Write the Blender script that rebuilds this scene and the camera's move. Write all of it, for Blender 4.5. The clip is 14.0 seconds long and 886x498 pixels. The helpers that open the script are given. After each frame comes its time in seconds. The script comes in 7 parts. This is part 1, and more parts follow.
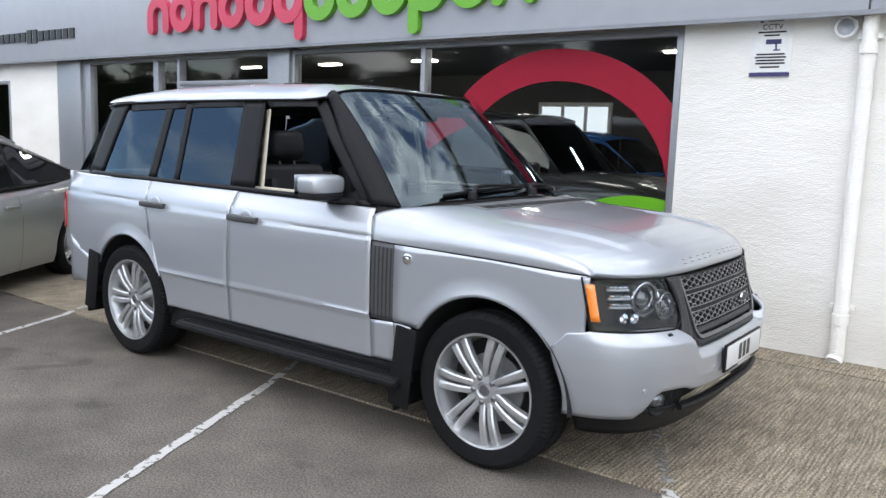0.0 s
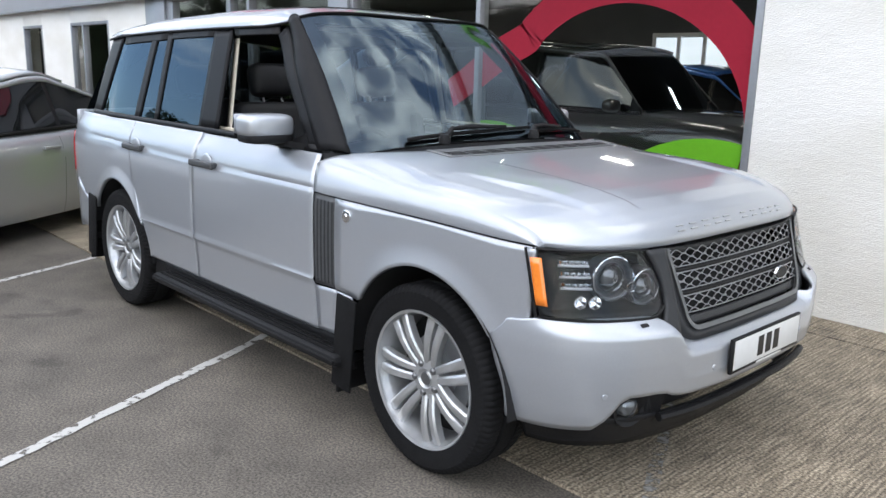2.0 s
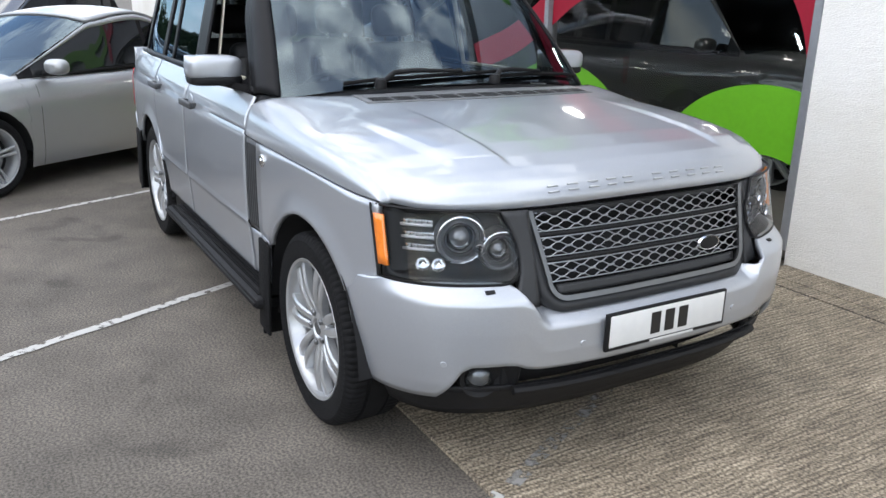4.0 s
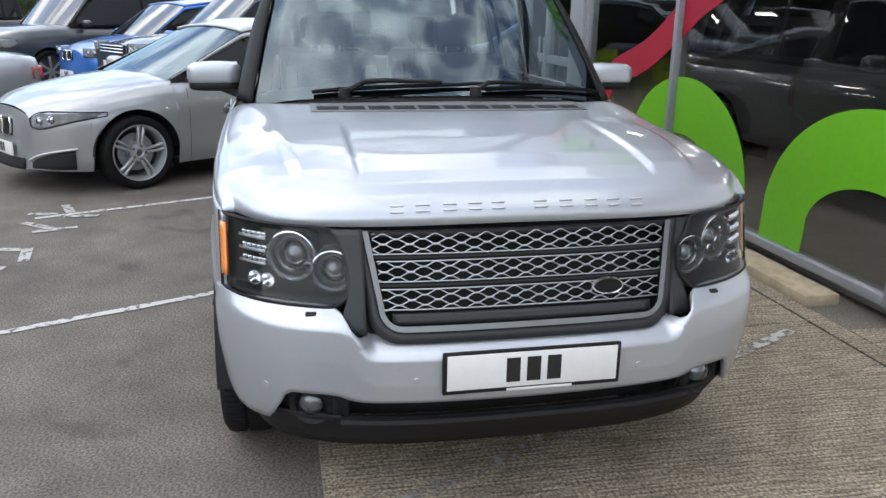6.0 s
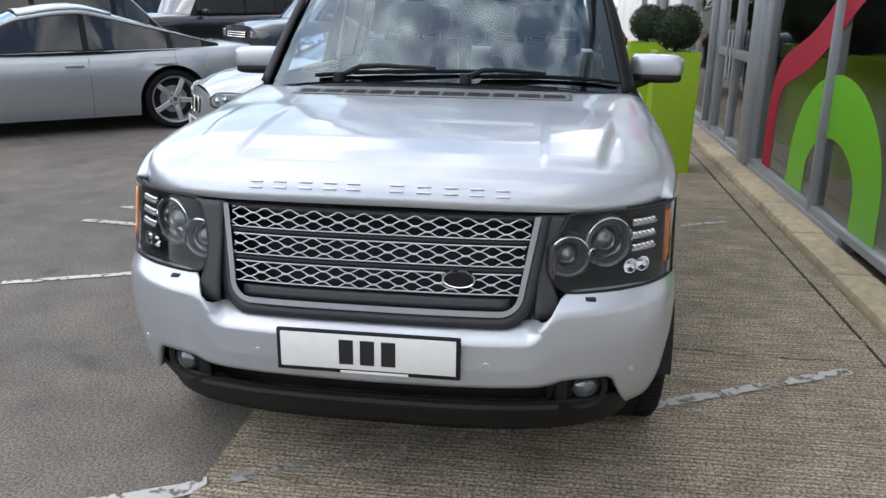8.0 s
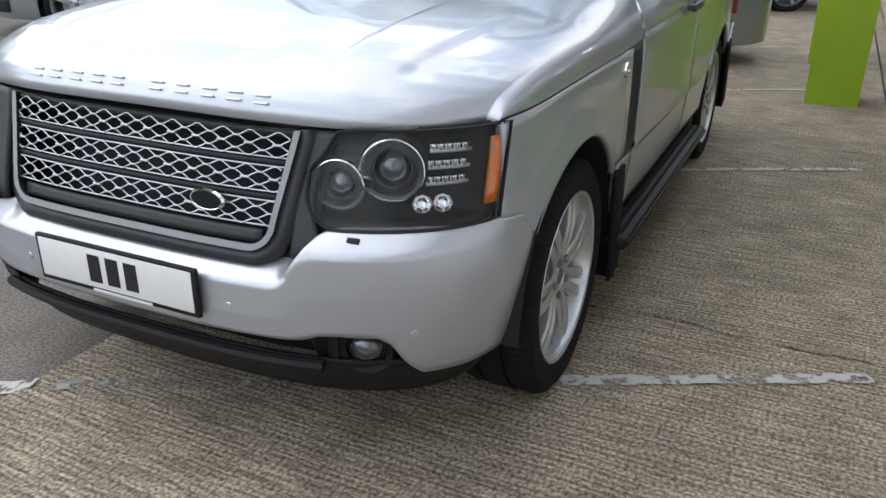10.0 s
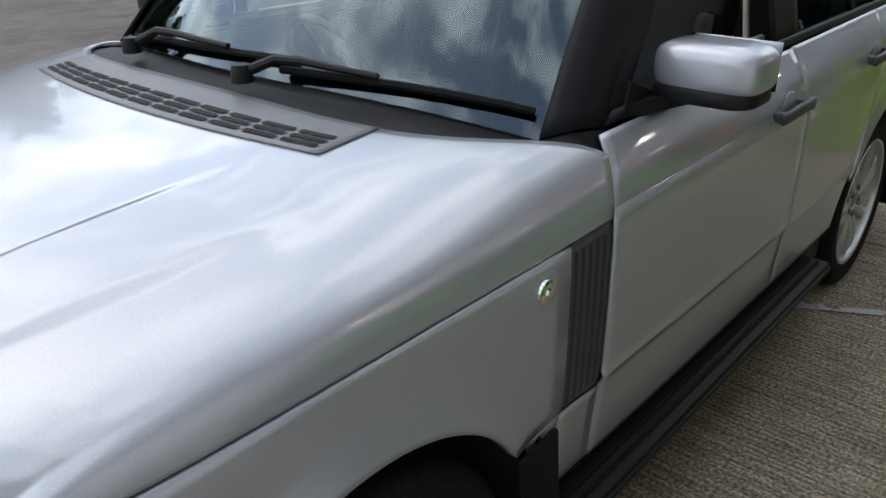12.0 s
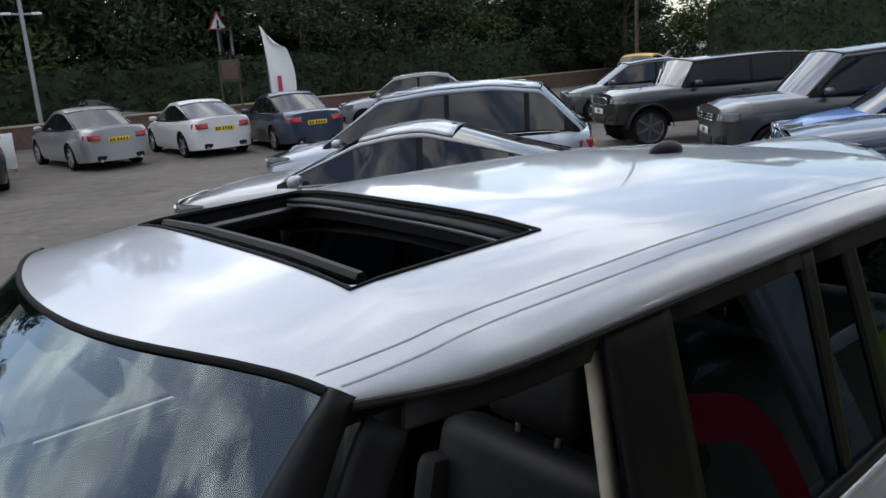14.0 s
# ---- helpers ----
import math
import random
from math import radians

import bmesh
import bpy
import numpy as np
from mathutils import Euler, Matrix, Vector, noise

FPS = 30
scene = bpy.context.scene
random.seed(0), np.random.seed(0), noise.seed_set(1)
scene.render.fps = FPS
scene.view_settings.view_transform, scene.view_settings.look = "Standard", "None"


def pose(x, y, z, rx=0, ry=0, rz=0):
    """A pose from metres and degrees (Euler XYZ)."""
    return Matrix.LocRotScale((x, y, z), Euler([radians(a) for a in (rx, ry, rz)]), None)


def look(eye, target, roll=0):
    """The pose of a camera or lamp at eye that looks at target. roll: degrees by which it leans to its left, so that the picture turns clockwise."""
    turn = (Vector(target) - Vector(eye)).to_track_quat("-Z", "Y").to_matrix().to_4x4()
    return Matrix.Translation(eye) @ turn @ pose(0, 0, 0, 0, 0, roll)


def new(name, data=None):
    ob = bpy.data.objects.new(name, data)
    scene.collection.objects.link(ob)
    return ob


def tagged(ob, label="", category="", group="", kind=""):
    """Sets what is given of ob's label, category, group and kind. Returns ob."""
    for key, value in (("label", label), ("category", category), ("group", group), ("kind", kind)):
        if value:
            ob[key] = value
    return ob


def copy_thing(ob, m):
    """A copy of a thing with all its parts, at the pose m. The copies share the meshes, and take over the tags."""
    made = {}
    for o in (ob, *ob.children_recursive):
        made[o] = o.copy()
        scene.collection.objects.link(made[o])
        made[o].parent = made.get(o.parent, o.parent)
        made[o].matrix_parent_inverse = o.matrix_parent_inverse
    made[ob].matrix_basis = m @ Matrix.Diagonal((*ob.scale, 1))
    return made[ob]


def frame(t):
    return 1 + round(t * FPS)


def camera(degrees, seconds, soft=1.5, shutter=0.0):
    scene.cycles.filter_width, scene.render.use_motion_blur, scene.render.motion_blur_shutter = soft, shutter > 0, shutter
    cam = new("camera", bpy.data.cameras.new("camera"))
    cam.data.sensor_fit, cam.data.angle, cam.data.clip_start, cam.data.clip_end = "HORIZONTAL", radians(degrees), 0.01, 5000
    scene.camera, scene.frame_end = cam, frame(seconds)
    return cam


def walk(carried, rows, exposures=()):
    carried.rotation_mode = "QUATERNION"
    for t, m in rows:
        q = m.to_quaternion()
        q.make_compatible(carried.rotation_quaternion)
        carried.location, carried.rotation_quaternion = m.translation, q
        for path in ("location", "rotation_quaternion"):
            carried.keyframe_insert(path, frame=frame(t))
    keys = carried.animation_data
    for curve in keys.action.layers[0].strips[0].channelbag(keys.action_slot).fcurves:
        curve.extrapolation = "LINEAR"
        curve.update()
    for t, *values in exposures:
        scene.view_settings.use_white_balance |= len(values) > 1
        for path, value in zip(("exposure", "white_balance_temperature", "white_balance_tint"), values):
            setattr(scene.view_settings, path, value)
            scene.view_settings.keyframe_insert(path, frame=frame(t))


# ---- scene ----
cam = camera(58.3, 14.0)
PATH = [
    (0, (3.411, -3.88, 1.53), (2.226, -2.292, 1.252), 2.0),
    (0.5, (3.324, -3.569, 1.538), (2.09, -2.028, 1.219), 1.9),
    (1, (3.368, -3.337, 1.533), (2.094, -1.834, 1.192), 1.8),
    (1.5, (3.518, -3.096, 1.546), (2.171, -1.665, 1.174), 1.6),
    (2, (3.567, -2.814, 1.522), (2.145, -1.477, 1.085), 1.5),
    (2.5, (3.619, -2.527, 1.523), (2.151, -1.274, 0.995), 1.4),
    (3, (3.824, -2.309, 1.542), (2.305, -1.141, 0.967), 1.3),
    (3.5, (3.987, -2.116, 1.572), (2.404, -1.046, 0.98), 1.2),
    (6, (4.364, -0.704, 1.563), (2.49, -0.306, 0.989), 1.0),
    (6.5, (4.437, -0.362, 1.552), (2.532, -0.133, 0.987), 0.8),
    (7, (4.476, -0.07, 1.55), (2.557, 0.009, 0.99), 0.7),
    (9.5, (3.917, 1.298, 1.466), (2.186, 0.612, 0.736), 0.6),
    (10, (3.635, 1.528, 1.427), (1.974, 0.742, 0.637), 0.5),
    (10.5, (3.293, 1.63, 1.415), (1.723, 0.736, 0.558), 0.6),
    (11, (2.936, 1.655, 1.484), (1.447, 0.672, 0.58), 0.5),
    (11.5, (2.547, 1.702, 1.562), (1.139, 0.616, 0.647), -0.1),
    (12, (2.104, 1.654, 1.637), (0.742, 0.46, 0.788), -0.5),
    (12.5, (1.7, 1.579, 1.805), (0.334, 0.33, 1.047), -0.1),
    (13, (1.375, 1.644, 2.068), (0.045, 0.312, 1.394), -2.8),
    (13.5, (1.018, 1.586, 2.172), (-0.314, 0.224, 1.566), -3.7),
    (14, (0.728, 1.514, 2.176), (-0.527, 0.031, 1.704), -3.9),
]
walk(cam, [(t, look(eye, target, roll)) for t, eye, target, roll in PATH], [(0.0, 1.12), (3.0, 1.16), (6.5, 1.0), (9.5, 0.92), (10.0, 0.96), (10.6, 1.08), (11.2, 1.04), (12.0, 0.60), (12.6, 0.84), (13.1, 0.9), (14.0, 0.4)])

# ---- world ----
world = bpy.data.worlds.new("sky_world")
scene.world = world
world.use_nodes = True
wn, wl = world.node_tree.nodes, world.node_tree.links
wn.clear()
SUN_EL, SUN_AZ = radians(56), radians(172)
sky = wn.new("ShaderNodeTexSky")
sky.sky_type = "NISHITA"
sky.sun_disc = False
sky.sun_elevation, sky.sun_rotation = SUN_EL, SUN_AZ
sky.air_density, sky.dust_density, sky.ozone_density = 1.0, 1.2, 1.0
coord = wn.new("ShaderNodeTexCoord")
cmap = wn.new("ShaderNodeMapping")
cmap.inputs["Scale"].default_value = (1.0, 1.0, 2.2)
cloud = wn.new("ShaderNodeTexNoise")
cloud.inputs["Scale"].default_value = 3.8
cloud.inputs["Detail"].default_value = 9.0
cloud.inputs["Roughness"].default_value = 0.58
cloud.inputs["Distortion"].default_value = 0.35
cramp = wn.new("ShaderNodeValToRGB")
cramp.color_ramp.elements[0].position, cramp.color_ramp.elements[1].position = 0.45, 0.57
cramp.color_ramp.elements[0].color = (0.02, 0.02, 0.02, 1)
shade = wn.new("ShaderNodeTexNoise")
shade.inputs["Scale"].default_value = 6.0
shade.inputs["Detail"].default_value = 5.0
sramp = wn.new("ShaderNodeValToRGB")
sramp.color_ramp.elements[0].color, sramp.color_ramp.elements[1].color = (5.2, 5.5, 6.0, 1), (8.6, 8.7, 8.8, 1)
sramp.color_ramp.elements[0].position, sramp.color_ramp.elements[1].position = 0.36, 0.56
hot = sramp.color_ramp.elements.new(0.70)
hot.color = (12.2, 12.1, 11.8, 1)
cmix = wn.new("ShaderNodeMixRGB")
# clouds are brighter on the sun's side of the sky, smoothly
toward, spread_l, lit = wn.new("ShaderNodeVectorMath"), wn.new("ShaderNodeMapRange"), wn.new("ShaderNodeVectorMath")
toward.operation, lit.operation = "DOT_PRODUCT", "SCALE"
toward.inputs[1].default_value = (math.sin(SUN_AZ) * math.cos(SUN_EL), math.cos(SUN_AZ) * math.cos(SUN_EL), math.sin(SUN_EL))
spread_l.inputs["From Min"].default_value, spread_l.inputs["From Max"].default_value = -0.3, 1.0
spread_l.inputs["To Min"].default_value, spread_l.inputs["To Max"].default_value = 0.62, 1.45
wbg = wn.new("ShaderNodeBackground")
wbg.inputs["Strength"].default_value = 0.15
wout = wn.new("ShaderNodeOutputWorld")
wl.new(coord.outputs["Generated"], cmap.inputs["Vector"])
wl.new(cmap.outputs["Vector"], cloud.inputs["Vector"])
wl.new(cmap.outputs["Vector"], shade.inputs["Vector"])
wl.new(cloud.outputs["Fac"], cramp.inputs["Fac"])
wl.new(shade.outputs["Fac"], sramp.inputs["Fac"])
wl.new(cramp.outputs["Color"], cmix.inputs["Fac"])
wl.new(sky.outputs["Color"], cmix.inputs["Color1"])
wl.new(coord.outputs["Generated"], toward.inputs[0])
wl.new(toward.outputs["Value"], spread_l.inputs["Value"])
wl.new(sramp.outputs["Color"], lit.inputs[0])
wl.new(spread_l.outputs["Result"], lit.inputs["Scale"])
wl.new(lit.outputs["Vector"], cmix.inputs["Color2"])
wl.new(cmix.outputs["Color"], wbg.inputs["Color"])
wl.new(wbg.outputs["Background"], wout.inputs["Surface"])

sun_data = bpy.data.lights.new("sun", "SUN")
sun_data.energy, sun_data.angle, sun_data.color = 0.5, radians(120), (1.0, 0.96, 0.9)
sun = new("sun", sun_data)
sun.matrix_world = look((math.sin(SUN_AZ) * 40 * math.cos(SUN_EL), math.cos(SUN_AZ) * 40 * math.cos(SUN_EL), 40 * math.sin(SUN_EL)), (0, 0, 0))


# ---- materials ----
def mat_nodes(name):
    m = bpy.data.materials.new(name)
    m.use_nodes = True
    return m, m.node_tree.nodes, m.node_tree.links, m.node_tree.nodes["Principled BSDF"]


def plain(name, color, rough=0.5, metal=0.0, coat=0.0, vary=0.12, scale=30.0, bump=0.0, bump_scale=200.0, spec=0.5, coat_rough=0.03):
    """A surface with colour varied at two scales and an optional fine relief."""
    m, n, l, b = mat_nodes(name)
    b.inputs["Roughness"].default_value = rough
    b.inputs["Metallic"].default_value = metal
    b.inputs["Coat Weight"].default_value = coat
    b.inputs["Coat Roughness"].default_value = coat_rough
    b.inputs["Specular IOR Level"].default_value = spec
    tc = n.new("ShaderNodeTexCoord")
    n1, n2 = n.new("ShaderNodeTexNoise"), n.new("ShaderNodeTexNoise")
    n1.inputs["Scale"].default_value, n2.inputs["Scale"].default_value = scale, scale * 0.07
    n1.inputs["Detail"].default_value = n2.inputs["Detail"].default_value = 6
    add = n.new("ShaderNodeMath")
    add.operation = "ADD"
    ramp = n.new("ShaderNodeValToRGB")
    lo, hi = [max(0, c * (1 - vary)) for c in color], [min(1, c * (1 + vary)) for c in color]
    ramp.color_ramp.elements[0].color, ramp.color_ramp.elements[1].color = (*lo, 1), (*hi, 1)
    ramp.color_ramp.elements[0].position, ramp.color_ramp.elements[1].position = 0.35, 0.65
    half = n.new("ShaderNodeMath")
    half.operation = "MULTIPLY"
    half.inputs[1].default_value = 0.5
    l.new(tc.outputs["Object"], n1.inputs["Vector"])
    l.new(tc.outputs["Object"], n2.inputs["Vector"])
    l.new(n1.outputs["Fac"], add.inputs[0])
    l.new(n2.outputs["Fac"], add.inputs[1])
    l.new(add.outputs[0], half.inputs[0])
    l.new(half.outputs[0], ramp.inputs["Fac"])
    l.new(ramp.outputs["Color"], b.inputs["Base Color"])
    if bump:
        n3, bp = n.new("ShaderNodeTexNoise"), n.new("ShaderNodeBump")
        n3.inputs["Scale"].default_value, n3.inputs["Detail"].default_value = bump_scale, 4
        bp.inputs["Strength"].default_value, bp.inputs["Distance"].default_value = bump, 0.004
        l.new(tc.outputs["Object"], n3.inputs["Vector"])
        l.new(n3.outputs["Fac"], bp.inputs["Height"])
        l.new(bp.outputs["Normal"], b.inputs["Normal"])
    return m


def paint(name, color, metal=0.55, rough=0.34):
    """Metallic car paint: flakes under a clear coat."""
    m, n, l, b = mat_nodes(name)
    b.inputs["Metallic"].default_value, b.inputs["Roughness"].default_value = metal, rough
    b.inputs["Coat Weight"].default_value, b.inputs["Coat Roughness"].default_value = 0.9, 0.025
    tc, fl, dust = n.new("ShaderNodeTexCoord"), n.new("ShaderNodeTexVoronoi"), n.new("ShaderNodeTexNoise")
    fl.inputs["Scale"].default_value = 900
    dust.inputs["Scale"].default_value, dust.inputs["Detail"].default_value = 3.0, 6
    mix = n.new("ShaderNodeMixRGB")
    mix.inputs["Color1"].default_value = (*[c * 0.9 for c in color], 1)
    mix.inputs["Color2"].default_value = (*[min(1, c * 1.1) for c in color], 1)
    rr = n.new("ShaderNodeMapRange")
    rr.inputs["To Min"].default_value, rr.inputs["To Max"].default_value = 0.015, 0.06
    l.new(tc.outputs["Object"], fl.inputs["Vector"])
    l.new(tc.outputs["Object"], dust.inputs["Vector"])
    l.new(fl.outputs["Color"], mix.inputs["Fac"])
    l.new(mix.outputs["Color"], b.inputs["Base Color"])
    l.new(dust.outputs["Fac"], rr.inputs["Value"])
    l.new(rr.outputs["Result"], b.inputs["Coat Roughness"])
    return m


def glass(name, tint, ior=1.5, smoke=0.0, coat=(1.0, 1.0, 1.0)):
    """A thin pane: sees through with a tint, gloss by Fresnel; smoke mixes in a dark film."""
    m = bpy.data.materials.new(name)
    m.use_nodes = True
    n, l = m.node_tree.nodes, m.node_tree.links
    n.clear()
    out, mix, tr, gl, fr = n.new("ShaderNodeOutputMaterial"), n.new("ShaderNodeMixShader"), n.new("ShaderNodeBsdfTransparent"), n.new("ShaderNodeBsdfGlossy"), n.new("ShaderNodeFresnel")
    tr.inputs["Color"].default_value = (*tint, 1)
    gl.inputs["Roughness"].default_value = 0.015
    gl.inputs["Color"].default_value = (*coat, 1)
    fr.inputs["IOR"].default_value = ior
    tc, nz, bp = n.new("ShaderNodeTexCoord"), n.new("ShaderNodeTexNoise"), n.new("ShaderNodeBump")
    nz.inputs["Scale"].default_value = 1.6
    bp.inputs["Strength"].default_value, bp.inputs["Distance"].default_value = 0.05, 0.02
    l.new(tc.outputs["Object"], nz.inputs["Vector"])
    l.new(nz.outputs["Fac"], bp.inputs["Height"])
    l.new(bp.outputs["Normal"], gl.inputs["Normal"])
    l.new(fr.outputs["Fac"], mix.inputs["Fac"])
    last = tr
    if smoke:
        df, m2 = n.new("ShaderNodeBsdfDiffuse"), n.new("ShaderNodeMixShader")
        df.inputs["Color"].default_value = (0.012, 0.013, 0.014, 1)
        m2.inputs["Fac"].default_value = smoke
        l.new(tr.outputs["BSDF"], m2.inputs[1])
        l.new(df.outputs["BSDF"], m2.inputs[2])
        last = m2
    l.new(last.outputs[0], mix.inputs[1])
    l.new(gl.outputs["BSDF"], mix.inputs[2])
    l.new(mix.outputs["Shader"], out.inputs["Surface"])
    return m


def glow(name, color, strength):
    m, n, l, b = mat_nodes(name)
    b.inputs["Emission Color"].default_value = (*color, 1)
    b.inputs["Emission Strength"].default_value = strength
    b.inputs["Base Color"].default_value = (*color, 1)
    return m


def asphalt_mat():
    m, n, l, b = mat_nodes("asphalt")
    tc = n.new("ShaderNodeTexCoord")
    big, mid, fine, vor = (n.new("ShaderNodeTexNoise"), n.new("ShaderNodeTexNoise"), n.new("ShaderNodeTexNoise"), n.new("ShaderNodeTexVoronoi"))
    big.inputs["Scale"].default_value, mid.inputs["Scale"].default_value, fine.inputs["Scale"].default_value = 0.55, 3.5, 95
    big.inputs["Detail"].default_value, mid.inputs["Detail"].default_value, fine.inputs["Detail"].default_value = 5, 8, 3
    vor.inputs["Scale"].default_value = 210
    for x in (big, mid, fine, vor):
        l.new(tc.outputs["Object"], x.inputs["Vector"])
    r1, r2 = n.new("ShaderNodeValToRGB"), n.new("ShaderNodeValToRGB")
    r1.color_ramp.elements[0].color, r1.color_ramp.elements[1].color = (0.071, 0.0635, 0.054, 1), (0.133, 0.118, 0.101, 1)
    r1.color_ramp.elements[0].position, r1.color_ramp.elements[1].position = 0.36, 0.64
    r2.color_ramp.elements[0].color, r2.color_ramp.elements[1].color = (0.55, 0.55, 0.55, 1), (1.48, 1.45, 1.40, 1)
    r2.color_ramp.elements[0].position, r2.color_ramp.elements[1].position = 0.37, 0.63
    a, h = n.new("ShaderNodeMath"), n.new("ShaderNodeMath")
    a.operation, h.operation, h.inputs[1].default_value = "ADD", "MULTIPLY", 0.5
    l.new(big.outputs["Fac"], a.inputs[0]), l.new(mid.outputs["Fac"], a.inputs[1]), l.new(a.outputs[0], h.inputs[0]), l.new(h.outputs[0], r1.inputs["Fac"])
    l.new(fine.outputs["Fac"], r2.inputs["Fac"])
    mul = n.new("ShaderNodeMixRGB")
    mul.blend_type, mul.inputs["Fac"].default_value = "MULTIPLY", 1.0
    l.new(r1.outputs["Color"], mul.inputs["Color1"]), l.new(r2.outputs["Color"], mul.inputs["Color2"])
    # oil stains and paler scuffs
    spot, rs, m3 = n.new("ShaderNodeTexNoise"), n.new("ShaderNodeValToRGB"), n.new("ShaderNodeMixRGB")
    spot.inputs["Scale"].default_value, spot.inputs["Detail"].default_value, spot.inputs["Distortion"].default_value = 1.7, 6, 0.6
    rs.color_ramp.elements[0].position, rs.color_ramp.elements[0].color = 0.25, (1.28, 1.26, 1.22, 1)
    rs.color_ramp.elements[1].position, rs.color_ramp.elements[1].color = 0.72, (0.50, 0.50, 0.50, 1)
    for at, tone in ((0.37, 1.0), (0.63, 1.0)):
        rs.color_ramp.elements.new(at).color = (tone, tone, tone, 1)
    m3.blend_type, m3.inputs["Fac"].default_value = "MULTIPLY", 1.0
    l.new(tc.outputs["Object"], spot.inputs["Vector"]), l.new(spot.outputs["Fac"], rs.inputs["Fac"])
    l.new(mul.outputs["Color"], m3.inputs["Color1"]), l.new(rs.outputs["Color"], m3.inputs["Color2"])
    l.new(m3.outputs["Color"], b.inputs["Base Color"])
    bp = n.new("ShaderNodeBump")
    bp.inputs["Strength"].default_value, bp.inputs["Distance"].default_value = 0.22, 0.003
    l.new(vor.outputs["Distance"], bp.inputs["Height"]), l.new(bp.outputs["Normal"], b.inputs["Normal"])
    b.inputs["Roughness"].default_value = 0.86
    return m


def concrete_mat():
    """Weathered slab, raked across when wet: ridges run away from the building."""
    m, n, l, b = mat_nodes("raked_concrete")
    tc = n.new("ShaderNodeTexCoord")
    big, mid, fine, warp = [n.new("ShaderNodeTexNoise") for _ in range(4)]
    big.inputs["Scale"].default_value, mid.inputs["Scale"].default_value, fine.inputs["Scale"].default_value, warp.inputs["Scale"].default_value = 0.7, 5.0, 85, 2.5
    for x in (big, mid, fine):
        x.inputs["Detail"].default_value = 7
        l.new(tc.outputs["Object"], x.inputs["Vector"])
    l.new(tc.outputs["Object"], warp.inputs["Vector"])
    sep, ad, mu = n.new("ShaderNodeSeparateXYZ"), n.new("ShaderNodeMath"), n.new("ShaderNodeMath")
    l.new(tc.outputs["Object"], sep.inputs["Vector"])
    ad.operation, mu.operation = "ADD", "MULTIPLY"
    mu.inputs[1].default_value = 0.03
    l.new(warp.outputs["Fac"], mu.inputs[0]), l.new(sep.outputs["X"], ad.inputs[0]), l.new(mu.outputs[0], ad.inputs[1])
    sy = n.new("ShaderNodeMath")
    sy.operation, sy.inputs[1].default_value = "MULTIPLY", 0.06
    l.new(sep.outputs["Y"], sy.inputs[0])
    comb = n.new("ShaderNodeCombineXYZ")
    l.new(ad.outputs[0], comb.inputs["X"]), l.new(sy.outputs[0], comb.inputs["Y"])
    rake = n.new("ShaderNodeTexNoise")
    rake.inputs["Scale"].default_value, rake.inputs["Detail"].default_value = 80, 4
    l.new(comb.outputs["Vector"], rake.inputs["Vector"])
    comb_wave, ridge_mix = n.new("ShaderNodeTexWave"), n.new("ShaderNodeMixRGB")
    comb_wave.inputs["Scale"].default_value, comb_wave.inputs["Distortion"].default_value = 13.5, 5.0
    comb_wave.inputs["Detail"].default_value, comb_wave.inputs["Detail Scale"].default_value = 3.0, 3.0
    ridge_mix.inputs["Fac"].default_value = 0.17
    l.new(comb.outputs["Vector"], comb_wave.inputs["Vector"])
    l.new(rake.outputs["Fac"], ridge_mix.inputs["Color1"]), l.new(comb_wave.outputs["Fac"], ridge_mix.inputs["Color2"])
    r1, r2, r3 = n.new("ShaderNodeValToRGB"), n.new("ShaderNodeValToRGB"), n.new("ShaderNodeValToRGB")
    r1.color_ramp.elements[0].color, r1.color_ramp.elements[1].color = (0.128, 0.107, 0.082, 1), (0.300, 0.253, 0.196, 1)
    r1.color_ramp.elements[0].position, r1.color_ramp.elements[1].position = 0.3, 0.7
    r2.color_ramp.elements[0].color, r2.color_ramp.elements[1].color = (0.60, 0.585, 0.555, 1), (1.27, 1.27, 1.24, 1)
    r2.color_ramp.elements[0].position, r2.color_ramp.elements[1].position = 0.38, 0.62
    r3.color_ramp.elements[0].color, r3.color_ramp.elements[1].color = (0.44, 0.43, 0.41, 1), (1.58, 1.58, 1.54, 1)
    r3.color_ramp.elements[0].position, r3.color_ramp.elements[1].position = 0.37, 0.63
    a, h = n.new("ShaderNodeMath"), n.new("ShaderNodeMath")
    a.operation, h.operation, h.inputs[1].default_value = "ADD", "MULTIPLY", 0.5
    l.new(big.outputs["Fac"], a.inputs[0]), l.new(mid.outputs["Fac"], a.inputs[1]), l.new(a.outputs[0], h.inputs[0]), l.new(h.outputs[0], r1.inputs["Fac"])
    l.new(ridge_mix.outputs["Color"], r2.inputs["Fac"]), l.new(fine.outputs["Fac"], r3.inputs["Fac"])
    m1, m2 = n.new("ShaderNodeMixRGB"), n.new("ShaderNodeMixRGB")
    m1.blend_type = m2.blend_type = "MULTIPLY"
    m1.inputs["Fac"].default_value = m2.inputs["Fac"].default_value = 1.0
    l.new(r1.outputs["Color"], m1.inputs["Color1"]), l.new(r2.outputs["Color"], m1.inputs["Color2"])
    l.new(m1.outputs["Color"], m2.inputs["Color1"]), l.new(r3.outputs["Color"], m2.inputs["Color2"])
    l.new(m2.outputs["Color"], b.inputs["Base Color"])
    bp = n.new("ShaderNodeBump")
    bp.inputs["Strength"].default_value, bp.inputs["Distance"].default_value = 0.6, 0.007
